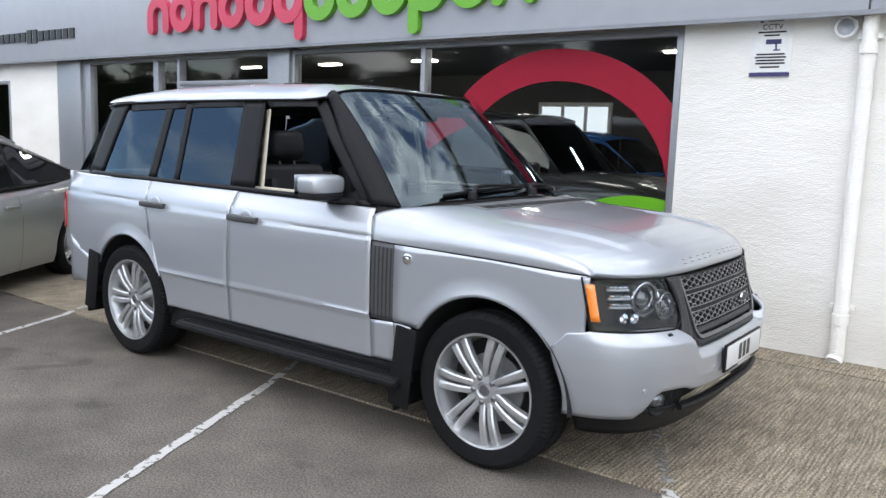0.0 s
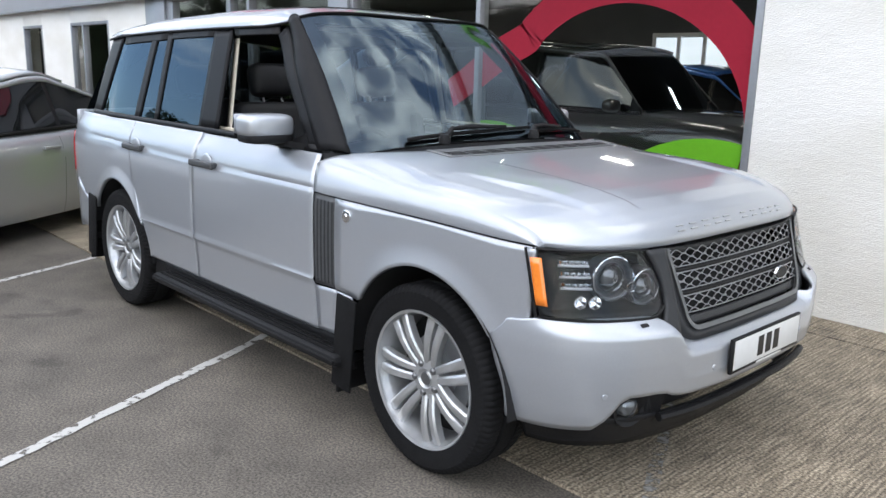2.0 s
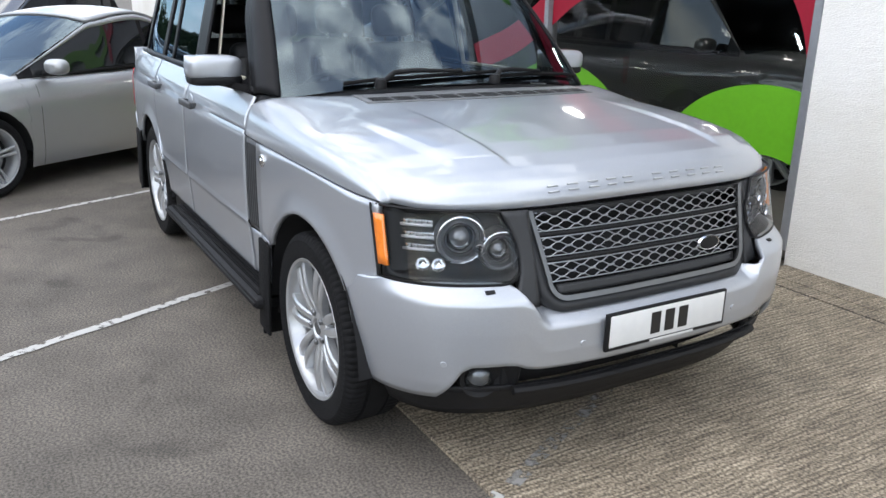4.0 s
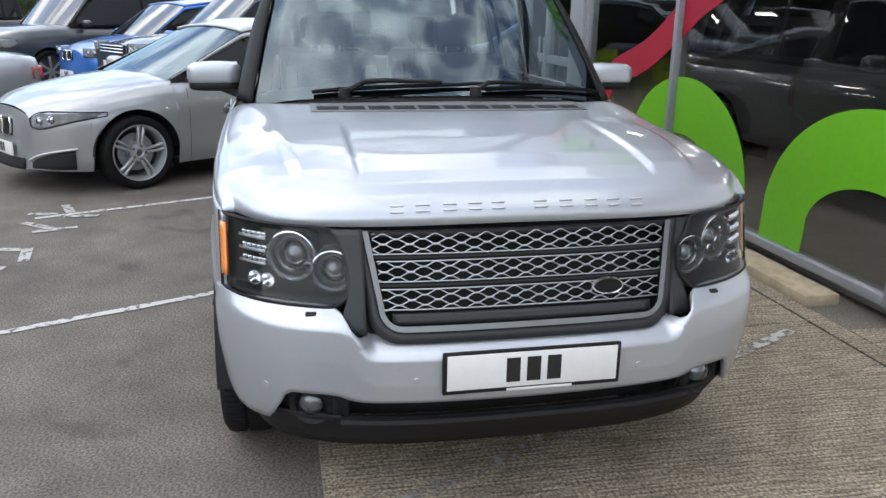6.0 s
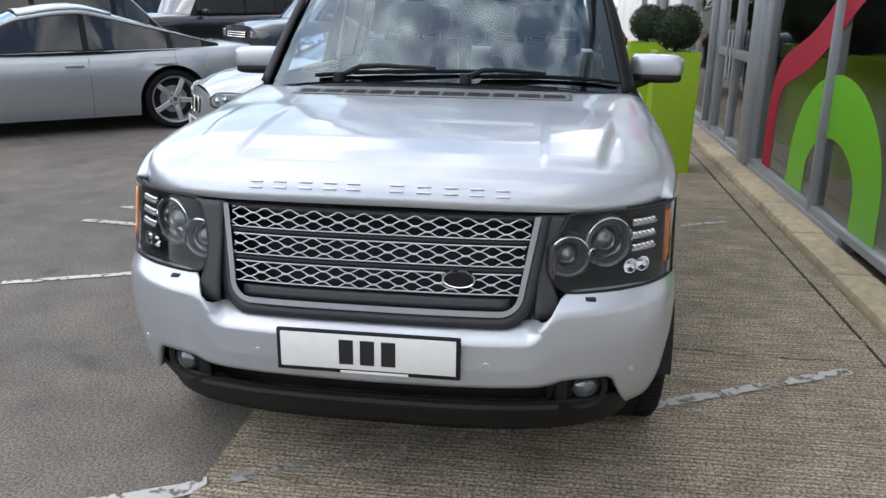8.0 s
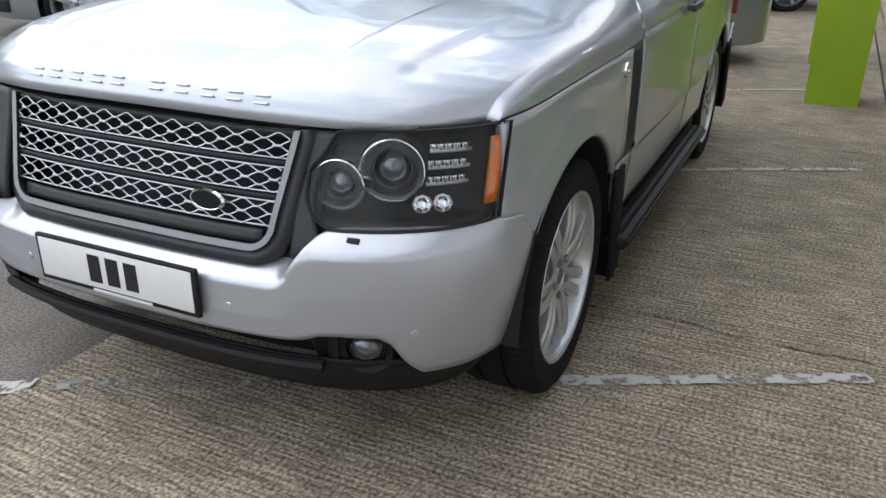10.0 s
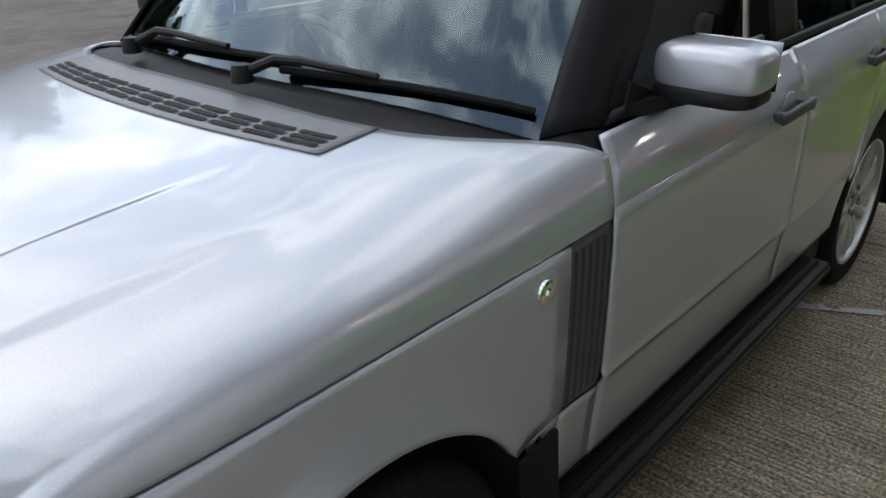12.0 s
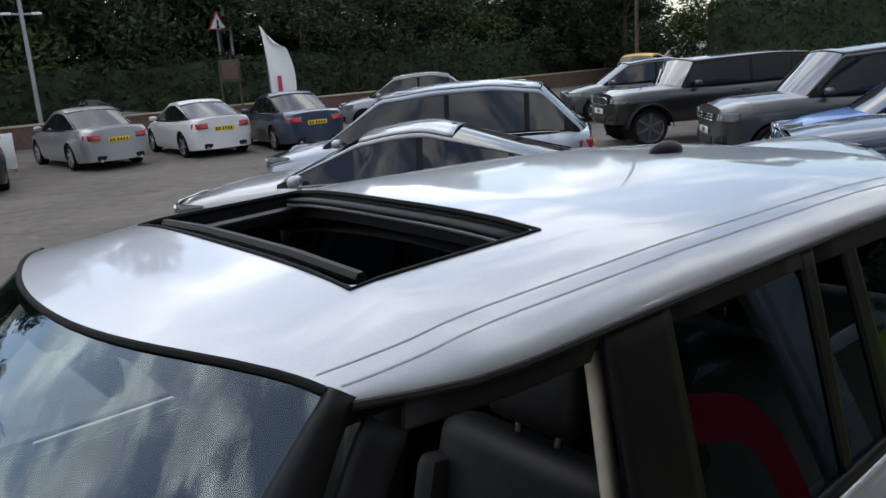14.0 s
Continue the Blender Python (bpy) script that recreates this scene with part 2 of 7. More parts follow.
    l.new(ridge_mix.outputs["Color"], bp.inputs["Height"]), l.new(bp.outputs["Normal"], b.inputs["Normal"])
    b.inputs["Roughness"].default_value = 0.9
    return m


def worn_paint_mat(name, lo, hi, tone):
    """White road paint worn through in patches."""
    m, n, l, b = mat_nodes(name)
    tc, nz, rp, tr, mix = n.new("ShaderNodeTexCoord"), n.new("ShaderNodeTexNoise"), n.new("ShaderNodeValToRGB"), n.new("ShaderNodeBsdfTransparent"), n.new("ShaderNodeMixShader")
    nz.inputs["Scale"].default_value, nz.inputs["Detail"].default_value = 22, 8
    rp.color_ramp.elements[0].position, rp.color_ramp.elements[1].position = lo, hi
    l.new(tc.outputs["Object"], nz.inputs["Vector"]), l.new(nz.outputs["Fac"], rp.inputs["Fac"]), l.new(rp.outputs["Color"], mix.inputs["Fac"])
    b.inputs["Base Color"].default_value, b.inputs["Roughness"].default_value = (tone, tone * 0.98, tone * 0.93, 1), 0.8
    out = n["Material Output"]
    l.new(b.outputs["BSDF"], mix.inputs[1]), l.new(tr.outputs["BSDF"], mix.inputs[2]), l.new(mix.outputs["Shader"], out.inputs["Surface"])
    return m


def render_wall_mat():
    m, n, l, b = mat_nodes("cream_rough_render")
    tc = n.new("ShaderNodeTexCoord")
    n1, n2, n3 = [n.new("ShaderNodeTexNoise") for _ in range(3)]
    n1.inputs["Scale"].default_value, n2.inputs["Scale"].default_value, n3.inputs["Scale"].default_value = 0.9, 14, 60
    n1.inputs["Detail"].default_value = n2.inputs["Detail"].default_value = 7
    mp = n.new("ShaderNodeMapping")
    mp.inputs["Scale"].default_value = (1, 1, 2.2)
    l.new(tc.outputs["Object"], mp.inputs["Vector"])
    for x in (n1, n2, n3):
        l.new(mp.outputs["Vector"], x.inputs["Vector"])
    rp = n.new("ShaderNodeValToRGB")
    rp.color_ramp.elements[0].color, rp.color_ramp.elements[1].color = (0.72, 0.70, 0.645, 1), (0.82, 0.805, 0.77, 1)
    rp.color_ramp.elements[0].position, rp.color_ramp.elements[1].position = 0.3, 0.6
    l.new(n1.outputs["Fac"], rp.inputs["Fac"]), l.new(rp.outputs["Color"], b.inputs["Base Color"])
    ad, bp = n.new("ShaderNodeMath"), n.new("ShaderNodeBump")
    ad.operation = "ADD"
    l.new(n2.outputs["Fac"], ad.inputs[0]), l.new(n3.outputs["Fac"], ad.inputs[1]), l.new(ad.outputs[0], bp.inputs["Height"])
    bp.inputs["Strength"].default_value, bp.inputs["Distance"].default_value = 0.55, 0.012
    l.new(bp.outputs["Normal"], b.inputs["Normal"])
    b.inputs["Roughness"].default_value = 0.85
    return m


M = {
    "asphalt": asphalt_mat(), "concrete": concrete_mat(), "line": worn_paint_mat("worn_white_paint", 0.54, 0.66, 0.43), "faintline": worn_paint_mat("faint_white_paint", 0.50, 0.66, 0.36), "ghostline": worn_paint_mat("nearly_gone_white_paint", 0.36, 0.56, 0.30), "wall": render_wall_mat(),
    "silver": paint("pale_silver_paint", (0.400, 0.420, 0.452), 0.56, 0.35),
    "black": plain("black_trim", (0.009, 0.009, 0.0098), 0.5, spec=0.2, vary=0.2, bump=0.15, bump_scale=900),
    "satin": plain("satin_black_pillar", (0.008, 0.008, 0.0092), 0.42, spec=0.14),
    "rubber": plain("tyre_rubber", (0.007, 0.007, 0.0075), 0.8, vary=0.3, spec=0.16, bump=0.3, bump_scale=400),
    "dark": plain("dark_void", (0.008, 0.008, 0.009), 0.9),
    "greytrim": plain("grey_plastic_trim", (0.065, 0.067, 0.07), 0.48, metal=0.3, bump=0.1, bump_scale=900),
    "alloy": plain("silver_alloy", (0.46, 0.47, 0.48), 0.30, metal=0.65, coat=0.5, vary=0.08),
    "alloydark": plain("dark_alloy_barrel", (0.10, 0.10, 0.105), 0.5, metal=0.6),
    "ventgrey": plain("grey_vent_plastic", (0.15, 0.155, 0.16), 0.42, metal=0.3, bump=0.1, bump_scale=900),
    "pillar": plain("matt_black_pillar", (0.008, 0.0083, 0.0095), 0.5, spec=0.14),
    "chrome": plain("bright_chrome", (0.82, 0.83, 0.85), 0.08, metal=1.0, vary=0.03),
    "mesh": plain("bright_grille_mesh", (0.42, 0.43, 0.445), 0.28, metal=0.85, vary=0.06),
    "gunmetal": plain("gunmetal_trim", (0.16, 0.165, 0.17), 0.33, metal=0.7, vary=0.08),
    "lampsilver": plain("bright_lamp_reflector", (0.48, 0.49, 0.50), 0.18, metal=0.7, vary=0.35, scale=14),
    "grilledark": plain("charcoal_grille_plastic", (0.024, 0.025, 0.027), 0.45, spec=0.35, bump=0.1, bump_scale=900),
    "lampblack": plain("lamp_housing", (0.011, 0.0113, 0.012), 0.35, spec=0.2),
    "projlens": plain("glassy_projector_lens", (0.10, 0.105, 0.11), 0.06, metal=0.55, coat=1.0, vary=0.2),
    "foglens": plain("ribbed_fog_lamp_glass", (0.13, 0.135, 0.14), 0.12, metal=0.6, coat=0.6, vary=0.5, scale=45),
    "amber": plain("amber_lens", (0.75, 0.20, 0.02), 0.15, coat=0.8, vary=0.1, scale=90),
    "redlens": plain("red_lens", (0.35, 0.012, 0.015), 0.15, coat=0.8),
    "lens": glass("clear_lens", (0.93, 0.95, 0.97), 1.30),
    "screen": glass("windscreen_glass", (0.52, 0.60, 0.61), 1.82, coat=(0.74, 0.90, 1.0)),
    "tint": glass("tinted_glass", (0.13, 0.15, 0.15), 1.58, coat=(0.62, 0.82, 1.0)),
    "pane": glass("shop_glass", (0.86, 0.90, 0.88), 1.52),
    "leather": plain("black_leather", (0.013, 0.013, 0.0145), 0.55, vary=0.25, bump=0.3, bump_scale=300),
    "dash": plain("black_dashboard", (0.011, 0.011, 0.012), 0.7, vary=0.15, spec=0.12),
    "beige": plain("cream_belt", (0.62, 0.57, 0.47), 0.7),
    "plate": plain("white_plate", (0.62, 0.62, 0.61), 0.35, vary=0.04),
    "plateyel": plain("yellow_plate", (0.72, 0.50, 0.03), 0.35, vary=0.04),
    "ink": plain("black_ink", (0.01, 0.01, 0.011), 0.4),
    "greyframe": plain("grey_aluminium_frame", (0.25, 0.26, 0.28), 0.35, metal=0.35, vary=0.08),
    "fascia": plain("pale_grey_fascia", (0.36, 0.38, 0.42), 0.4, vary=0.05, scale=6),
    "pink": plain("pink_acrylic", (0.50, 0.03, 0.08), 0.3, vary=0.06),
    "pinkfilm": plain("pink_window_film", (0.27, 0.009, 0.026), 0.6, spec=0.2, vary=0.06),
    "green": plain("green_acrylic", (0.11, 0.34, 0.015), 0.3, vary=0.06),
    "lime": plain("lime_painted_steel", (0.25, 0.40, 0.010), 0.38, vary=0.08, scale=8),
    "white": plain("white_paint", (0.78, 0.78, 0.77), 0.45, vary=0.06),
    "navy": plain("navy_print", (0.035, 0.035, 0.12), 0.5),
    "blue": paint("blue_paint", (0.03, 0.12, 0.42), 0.4, 0.4),
    "kerb": plain("sandstone_kerb", (0.34, 0.28, 0.19), 0.9, vary=0.3, scale=14, bump=0.6, bump_scale=60),
    "leaf": plain("dark_leaves", (0.030, 0.046, 0.022), 0.75, vary=0.45, spec=0.2, scale=1.2),
    "leaf2": plain("green_leaves", (0.050, 0.075, 0.026), 0.75, vary=0.45, spec=0.2, scale=1.2),
    "bark": plain("bark", (0.07, 0.055, 0.04), 0.95, vary=0.4, bump=0.8, bump_scale=25),
    "brick": plain("old_brick", (0.11, 0.065, 0.05), 0.9, vary=0.35, scale=9, bump=0.6, bump_scale=30),
    "tile": plain("showroom_floor_tile", (0.30, 0.28, 0.26), 0.25, vary=0.1),
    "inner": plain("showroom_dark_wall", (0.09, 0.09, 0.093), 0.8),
    "steel": plain("galvanised_steel", (0.30, 0.31, 0.32), 0.5, metal=0.5),
    "mat_seat": plain("charcoal_cloth", (0.025, 0.025, 0.027), 0.9, vary=0.3),
    "lampglow": glow("ceiling_lamp", (1.0, 0.95, 0.88), 18.0),
}


# ---- mesh helpers ----
def shape(*vfs):
    """Joins (verts, faces) pairs into one."""
    v, f = [], []
    for a, b in vfs:
        k = len(v)
        v.extend([tuple(p) for p in a])
        f.extend([tuple(i + k for i in q) for q in b])
    return v, f


def moved(vf, m):
    return [tuple(m @ Vector(p)) for p in vf[0]], vf[1]


def sheet(fn, nu, nv):
    """A grid over u, v in 0..1."""
    v = [tuple(fn(i / nu, j / nv)) for i in range(nu + 1) for j in range(nv + 1)]
    f = [(i * (nv + 1) + j, (i + 1) * (nv + 1) + j, (i + 1) * (nv + 1) + j + 1, i * (nv + 1) + j + 1) for i in range(nu) for j in range(nv)]
    return v, f


def slab(sx, sy, sz, x=0, y=0, z=0, r=0.0, seg=2):
    """A box centred at x, y, z, its edges rounded by r."""
    bm = bmesh.new()
    bmesh.ops.create_cube(bm, size=1)
    for q in bm.verts:
        q.co = (q.co.x * sx, q.co.y * sy, q.co.z * sz)
    if r:
        bmesh.ops.bevel(bm, geom=bm.edges[:], offset=min(r, 0.49 * min(sx, sy, sz)), segments=seg, affect="EDGES", profile=0.5)
    for i, q in enumerate(bm.verts):
        q.index = i
    out = [(q.co.x + x, q.co.y + y, q.co.z + z) for q in bm.verts], [tuple(w.index for w in p.verts) for p in bm.faces]
    bm.free()
    return out


def lathe(profile, n=32, axis="y", closed=False):
    """Turns a profile of (radius, along) about an axis."""
    v, f, k = [], [], len(profile)
    for i in range(n):
        a = 2 * math.pi * i / n
        for r, t in profile:
            c, s = r * math.cos(a), r * math.sin(a)
            v.append({"x": (t, c, s), "y": (c, t, s), "z": (c, s, t)}[axis])
    for i in range(n):
        for j in range(k if closed else k - 1):
            a, b = i * k + j, i * k + (j + 1) % k
            c, d = ((i + 1) % n) * k + (j + 1) % k, ((i + 1) % n) * k + j
            f.append((a, b, c, d))
    return v, f


def tube(points, r, n=8, taper=1.0):
    """A round bar along points."""
    v, f, m = [], [], len(points)
    ps = [Vector(p) for p in points]
    for i, p in enumerate(ps):
        d = (ps[min(i + 1, m - 1)] - ps[max(i - 1, 0)]).normalized()
        a = d.cross(Vector((0, 0, 1)) if abs(d.z) < 0.9 else Vector((1, 0, 0))).normalized()
        b = d.cross(a)
        rr = r * (1 + (taper - 1) * i / max(1, m - 1))
        for j in range(n):
            w = 2 * math.pi * j / n
            v.append(tuple(p + a * rr * math.cos(w) + b * rr * math.sin(w)))
    for i in range(m - 1):
        for j in range(n):
            f.append((i * n + j, i * n + (j + 1) % n, (i + 1) * n + (j + 1) % n, (i + 1) * n + j))
    f.append(tuple(range(n - 1, -1, -1)))
    f.append(tuple((m - 1) * n + j for j in range(n)))
    return v, f


def prism(outline, depth, place):
    """An outline of 2D points, pushed back by depth; place(a, b, d) gives the point in space."""
    k = len(outline)
    v = [tuple(place(a, b, 0.0)) for a, b in outline] + [tuple(place(a, b, depth)) for a, b in outline]
    f = [tuple(range(k)), tuple(range(2 * k - 1, k - 1, -1))] + [(i, k + i, k + (i + 1) % k, (i + 1) % k) for i in range(k)]
    return v, f


def ball(rx, ry, rz, x=0, y=0, z=0, nu=16, nv=10, e=1.0):
    def fn(u, v):
        a, b = 2 * math.pi * u, math.pi * (v - 0.5)
        q = lambda w: math.copysign(abs(w) ** e, w)
        return (x + rx * q(math.cos(a)) * q(math.cos(b)), y + ry * q(math.sin(a)) * q(math.cos(b)), z + rz * q(math.sin(b)))
    return sheet(fn, nu, nv)


def facing_out(vf, centre=(0.0, 0.0, 0.7)):
    """Turns the faces of a sheet so that they look away from a centre."""
    total = 0.0
    for q in vf[1]:
        a, b, c = [Vector(vf[0][i]) for i in q[:3]]
        d = Vector(vf[0][q[3]]) if len(q) > 3 else c
        mid = (a + b + c + d) / 4
        total += (c - a).cross(d - b).dot(mid - Vector(centre)) if len(q) > 3 else (b - a).cross(c - a).dot(mid - Vector(centre))
    return vf if total >= 0 else (vf[0], [tuple(reversed(q)) for q in vf[1]])


def part(name, vf, material, parent=None, label="", smooth=True, solid=0.0, angle=35, shadow=True):
    """Links one mesh object, under parent when given."""
    if isinstance(material, str) and material in ("screen", "tint", "lens", "dimglass", "skyglass") and vf[1]:
        vf = facing_out(vf)
    me = bpy.data.meshes.new(name)
    me.from_pydata(vf[0], [], vf[1])
    me.materials.append(M[material] if isinstance(material, str) else material)
    me.validate()
    if smooth:
        me.polygons.foreach_set("use_smooth", [True] * len(me.polygons))
        me.set_sharp_from_angle(angle=radians(angle))
    ob = new(name, me)
    if solid:
        md = ob.modifiers.new("thickness", "SOLIDIFY")
        md.thickness, md.offset = abs(solid), -1 if solid > 0 else 1
    if parent is not None:
        ob.parent = parent
        ob.matrix_parent_inverse = Matrix()
    if label:
        ob["label"] = label
    if not shadow:
        ob.visible_shadow = False
    return ob


def thing(name, label, category, m=None, group="", kind=""):
    ob = new(name)
    ob.empty_display_size = 0.2
    if m is not None:
        ob.matrix_world = m
    return tagged(ob, label, category, group, kind)


def curve(xs, ys, soft=0.0):
    """A smooth function through a table."""
    xs, ys = list(xs), list(ys)

    def fn(x):
        if not soft:
            return float(np.interp(x, xs, ys))
        return float(np.mean([np.interp(x + d, xs, ys) for d in np.linspace(-soft, soft, 9)]))
    return fn


def lerp(a, b, t):
    return a + (b - a) * t


def smooth01(a, b, x):
    t = min(1, max(0, (x - a) / (b - a)))
    return t * t * (3 - 2 * t)


# ---- ground ----
def ground_sheet():
    r = 700.0
    part_ob = part("ground", ([(-r, -r, 0), (r, -r, 0), (r, r, 0), (-r, r, 0)], [(0, 1, 2, 3)]), "asphalt", smooth=False)
    tagged(part_ob, "worn dark grey asphalt car park ground", "ground", kind="structure")


ground_sheet()
EDGE_Y, KERB_Y, WALL_Y = -0.60, 2.16, 2.40


def apron():
    """The raked concrete strip before the shop, in slabs with open joints."""
    base = thing("pavement", "weathered raked concrete apron with cracks before the showroom", "pavement", kind="structure")
    joints = [-30.0, -24.0, -18.0, -12.4, -6.6, -1.9, 0.91, 4.8, 9.0, 14.0, 20.0]
    rng = random.Random(4)

    def waver(x, y):
        """How far a crack strays sideways along its length."""
        return 0.020 * math.sin(3.1 * y + x) + 0.011 * math.sin(8.3 * y + 2.0 * x) + 0.005 * math.sin(23.0 * y + x)
    for a, b in zip(joints, joints[1:]):
        n = 64
        ys = [EDGE_Y + (2.02 - EDGE_Y) * i / n for i in range(n + 1)]
        left = [(a + waver(a, y) + 0.0045 + 0.010 * (rng.random() - 0.5), y) for y in ys]
        right = [(b + waver(b, y) - 0.0045 + 0.014 * (rng.random() - 0.5), y) for y in ys]
        k = len(left)
        v = [(x, y, 0.012) for x, y in left] + [(x, y, 0.012) for x, y in right] + [(x, y, -0.02) for x, y in left] + [(x, y, -0.02) for x, y in right]
        f = [(i, k + i, k + i + 1, i + 1) for i in range(k - 1)]
        f += [(i, i + 1, 2 * k + i + 1, 2 * k + i) for i in range(k - 1)] + [(k + i, 3 * k + i, 3 * k + i + 1, k + i + 1) for i in range(k - 1)]
        f += [(0, 2 * k, 3 * k, k), (k - 1, 2 * k - 1, 4 * k - 1, 3 * k - 1)]
        part("slab", (v, f), "concrete", base, smooth=False)
        part("joint", slab(0.15, 2.02 - EDGE_Y, 0.006, b, (2.02 + EDGE_Y) / 2, 0.004), "dark", base, smooth=False)
    part("gutter_strip", slab(50, 0.115, 0.03, -5, KERB_Y - 0.0625, -0.003), "concrete", base, "narrow concrete strip along the kerb", smooth=False)
    part("wall_strip", slab(19.0, 0.30, 0.03, 10.55, KERB_Y + 0.152, -0.002), "concrete", base, "narrow concrete strip along the wall", smooth=False)
    # slot drain along the kerb
    for i in range(34):
        x = -12 + i * 0.46
        part("drain_slot", slab(0.38, 0.014, 0.006, x, 2.03, 0.006), "dark", base, smooth=False)
    return base


apron()


def kerb_stones():
    row = thing("kerb", "worn sandstone kerb stones along the shop front", "kerb", kind="structure")
    x, rng = -16.0, random.Random(9)
    while x < 0.4:
        w = 0.86 + 0.12 * rng.random()
        part("kerb_stone", slab(w - 0.012, 0.23, 0.11, x + w / 2, KERB_Y + 0.118 + 0.008 * rng.random(), 0.012 + 0.006 * rng.random(), r=0.022), "kerb", row)
        x += w


kerb_stones()


def road_line(a, b, w, mat="line", name="painted_line"):
    """A worn white bay line laid from a to b."""
    a, b = Vector((*a, 0)), Vector((*b, 0))
    d = (b - a).normalized()
    nrm = Vector((-d.y, d.x, 0)) * w / 2
    rng = random.Random(int(a.x * 100) + 7)
    n, v, f = 26, [], []
    for i in range(n + 1):
        p = a.lerp(b, i / n)
        z = 0.018 if p.y > EDGE_Y else 0.005
        j, k = 1 + 0.4 * (rng.random() - 0.5), 1 + 0.4 * (rng.random() - 0.5)
        v += [tuple(p + nrm * j + Vector((0, 0, z))), tuple(p - nrm * k + Vector((0, 0, z)))]
        if i:
            f.append((2 * i - 2, 2 * i - 1, 2 * i + 1, 2 * i))
    ob = part(name, (v, f), mat, smooth=False)
    return tagged(ob, "worn white painted parking bay line on the ground", "road marking", "bay lines", "structure")


D_LINE = Vector((0.40, -0.917))
D_IN = Vector((0.455, -0.89))
for px, w in ((2.26, 0.065), (-0.285, 0.055), (-2.82, 0.054), (-5.4, 0.054), (4.7, 0.065)):
    s = Vector((px, EDGE_Y))
    a, b = s - D_IN * 2.75, s + D_LINE * 2.1
    road_line((s - D_LINE * 0.03)[:], b[:], w)
    if px > 2 and px < 3:
        road_line(a[:], (s - D_IN * 1.55)[:], w * 0.85, "faintline")
        road_line((s - D_IN * 1.53)[:], (s - D_IN * 0.10)[:], w * 0.8, "ghostline")
    else:
        road_line(a[:], (s - D_IN * 0.10)[:], w * 0.85, "faintline")


def ground_letters():
    """Faded writing on the tarmac, too worn to read: strokes only."""
    base = thing("ground_marking", "faded white painted writing worn off the asphalt", "road marking", kind="structure")
    for i, (x, y, l, a) in enumerate(((-1.15, -2.55, 0.42, 80), (-1.0, -2.33, 0.30, 10), (-0.74, -2.6, 0.45, 85), (-1.75, -2.45, 0.3, 50), (-1.62, -2.3, 0.3, 110), (-2.1, -2.5, 0.22, 80), (-2.25, -2.35, 0.3, 20), (-2.0, -2.2, 0.25, 90))):
        v = moved(([(-l / 2, -0.035, 0), (l / 2, -0.035, 0), (l / 2, 0.035, 0), (-l / 2, 0.035, 0)], [(0, 1, 2, 3)]), pose(x, y, 0.0055 + 0.0004 * i, 0, 0, a))
        part("stroke", v, "faintline", base, smooth=False)


ground_letters()


# ---- the showroom ----
FASCIA_Z, DEPTH = 2.48, 7.5


def wall_block(name, x0, x1, z0, z1, label, y0=WALL_Y, thick=0.3, material="wall"):
    ob = part(name, slab(x1 - x0, thick, z1 - z0, (x0 + x1) / 2, y0 + thick / 2, (z0 + z1) / 2, r=0.006), material)
    return tagged(ob, label, "wall", kind="structure")


wall_block("wall_pier", 1.03, 6.0, 0.0, 4.2, "cream painted rough rendered wall beside the shop window")
wall_block("wall_left", -10.2, -8.62, 0.0, FASCIA_Z + 0.4, "white rendered wall pier between shop windows")
wall_block("wall_far", -13.6, -12.0, 0.0, FASCIA_Z + 0.4, "white rendered wall pier at the far end")
wall_block("wall_end", -22, -14.8, 0.0, FASCIA_Z + 0.4, "white rendered wall at the far end of the shop")
wall_block("wall_over", -22, 1.03, FASCIA_Z, 4.2, "wall behind the sign fascia over the windows", y0=WALL_Y + 0.02, thick=0.26)
for a, b in ((-12.0, -10.2), (-14.8, -13.6)):
    wall_block("wall_head", a, b, 2.2, FASCIA_Z, "white rendered lintel over a shop window", y0=WALL_Y + 0.001)
tagged(part("floor", slab(26, DEPTH, 0.05, -9.0, WALL_Y + 0.13 + DEPTH / 2, 0.03), "tile", smooth=False), "polished grey tiled showroom floor", "floor", kind="structure")
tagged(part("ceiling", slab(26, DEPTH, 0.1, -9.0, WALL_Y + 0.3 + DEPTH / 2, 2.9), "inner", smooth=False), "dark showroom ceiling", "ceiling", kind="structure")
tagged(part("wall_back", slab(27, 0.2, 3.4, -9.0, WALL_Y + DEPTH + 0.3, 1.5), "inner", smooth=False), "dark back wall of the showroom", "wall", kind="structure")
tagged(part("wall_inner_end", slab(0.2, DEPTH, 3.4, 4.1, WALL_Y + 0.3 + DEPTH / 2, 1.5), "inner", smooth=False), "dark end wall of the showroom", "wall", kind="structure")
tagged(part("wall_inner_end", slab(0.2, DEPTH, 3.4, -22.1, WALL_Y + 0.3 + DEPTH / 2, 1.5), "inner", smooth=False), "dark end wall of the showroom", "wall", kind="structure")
tagged(part("roof", slab(29, DEPTH + 0.8, 0.2, -8.0, WALL_Y + 0.25 + DEPTH / 2, 4.3), "steel", smooth=False), "flat roof of the showroom", "roof", kind="structure")

fascia = thing("sign_fascia", "pale grey sign fascia with rounded pink and green raised shapes", "sign")
part("panel", slab(24.5, 0.16, 1.5, -9.9, WALL_Y - 0.08, FASCIA_Z + 0.75, r=0.012), "fascia", fascia)
part("panel", slab(8.0, 0.16, 1.5, 6.36, WALL_Y - 0.08, FASCIA_Z + 0.75, r=0.012), "fascia", fascia)
part("soffit_trim", slab(32.6, 0.05, 0.03, -5.9, WALL_Y - 0.135, FASCIA_Z - 0.012), "greyframe", fascia)


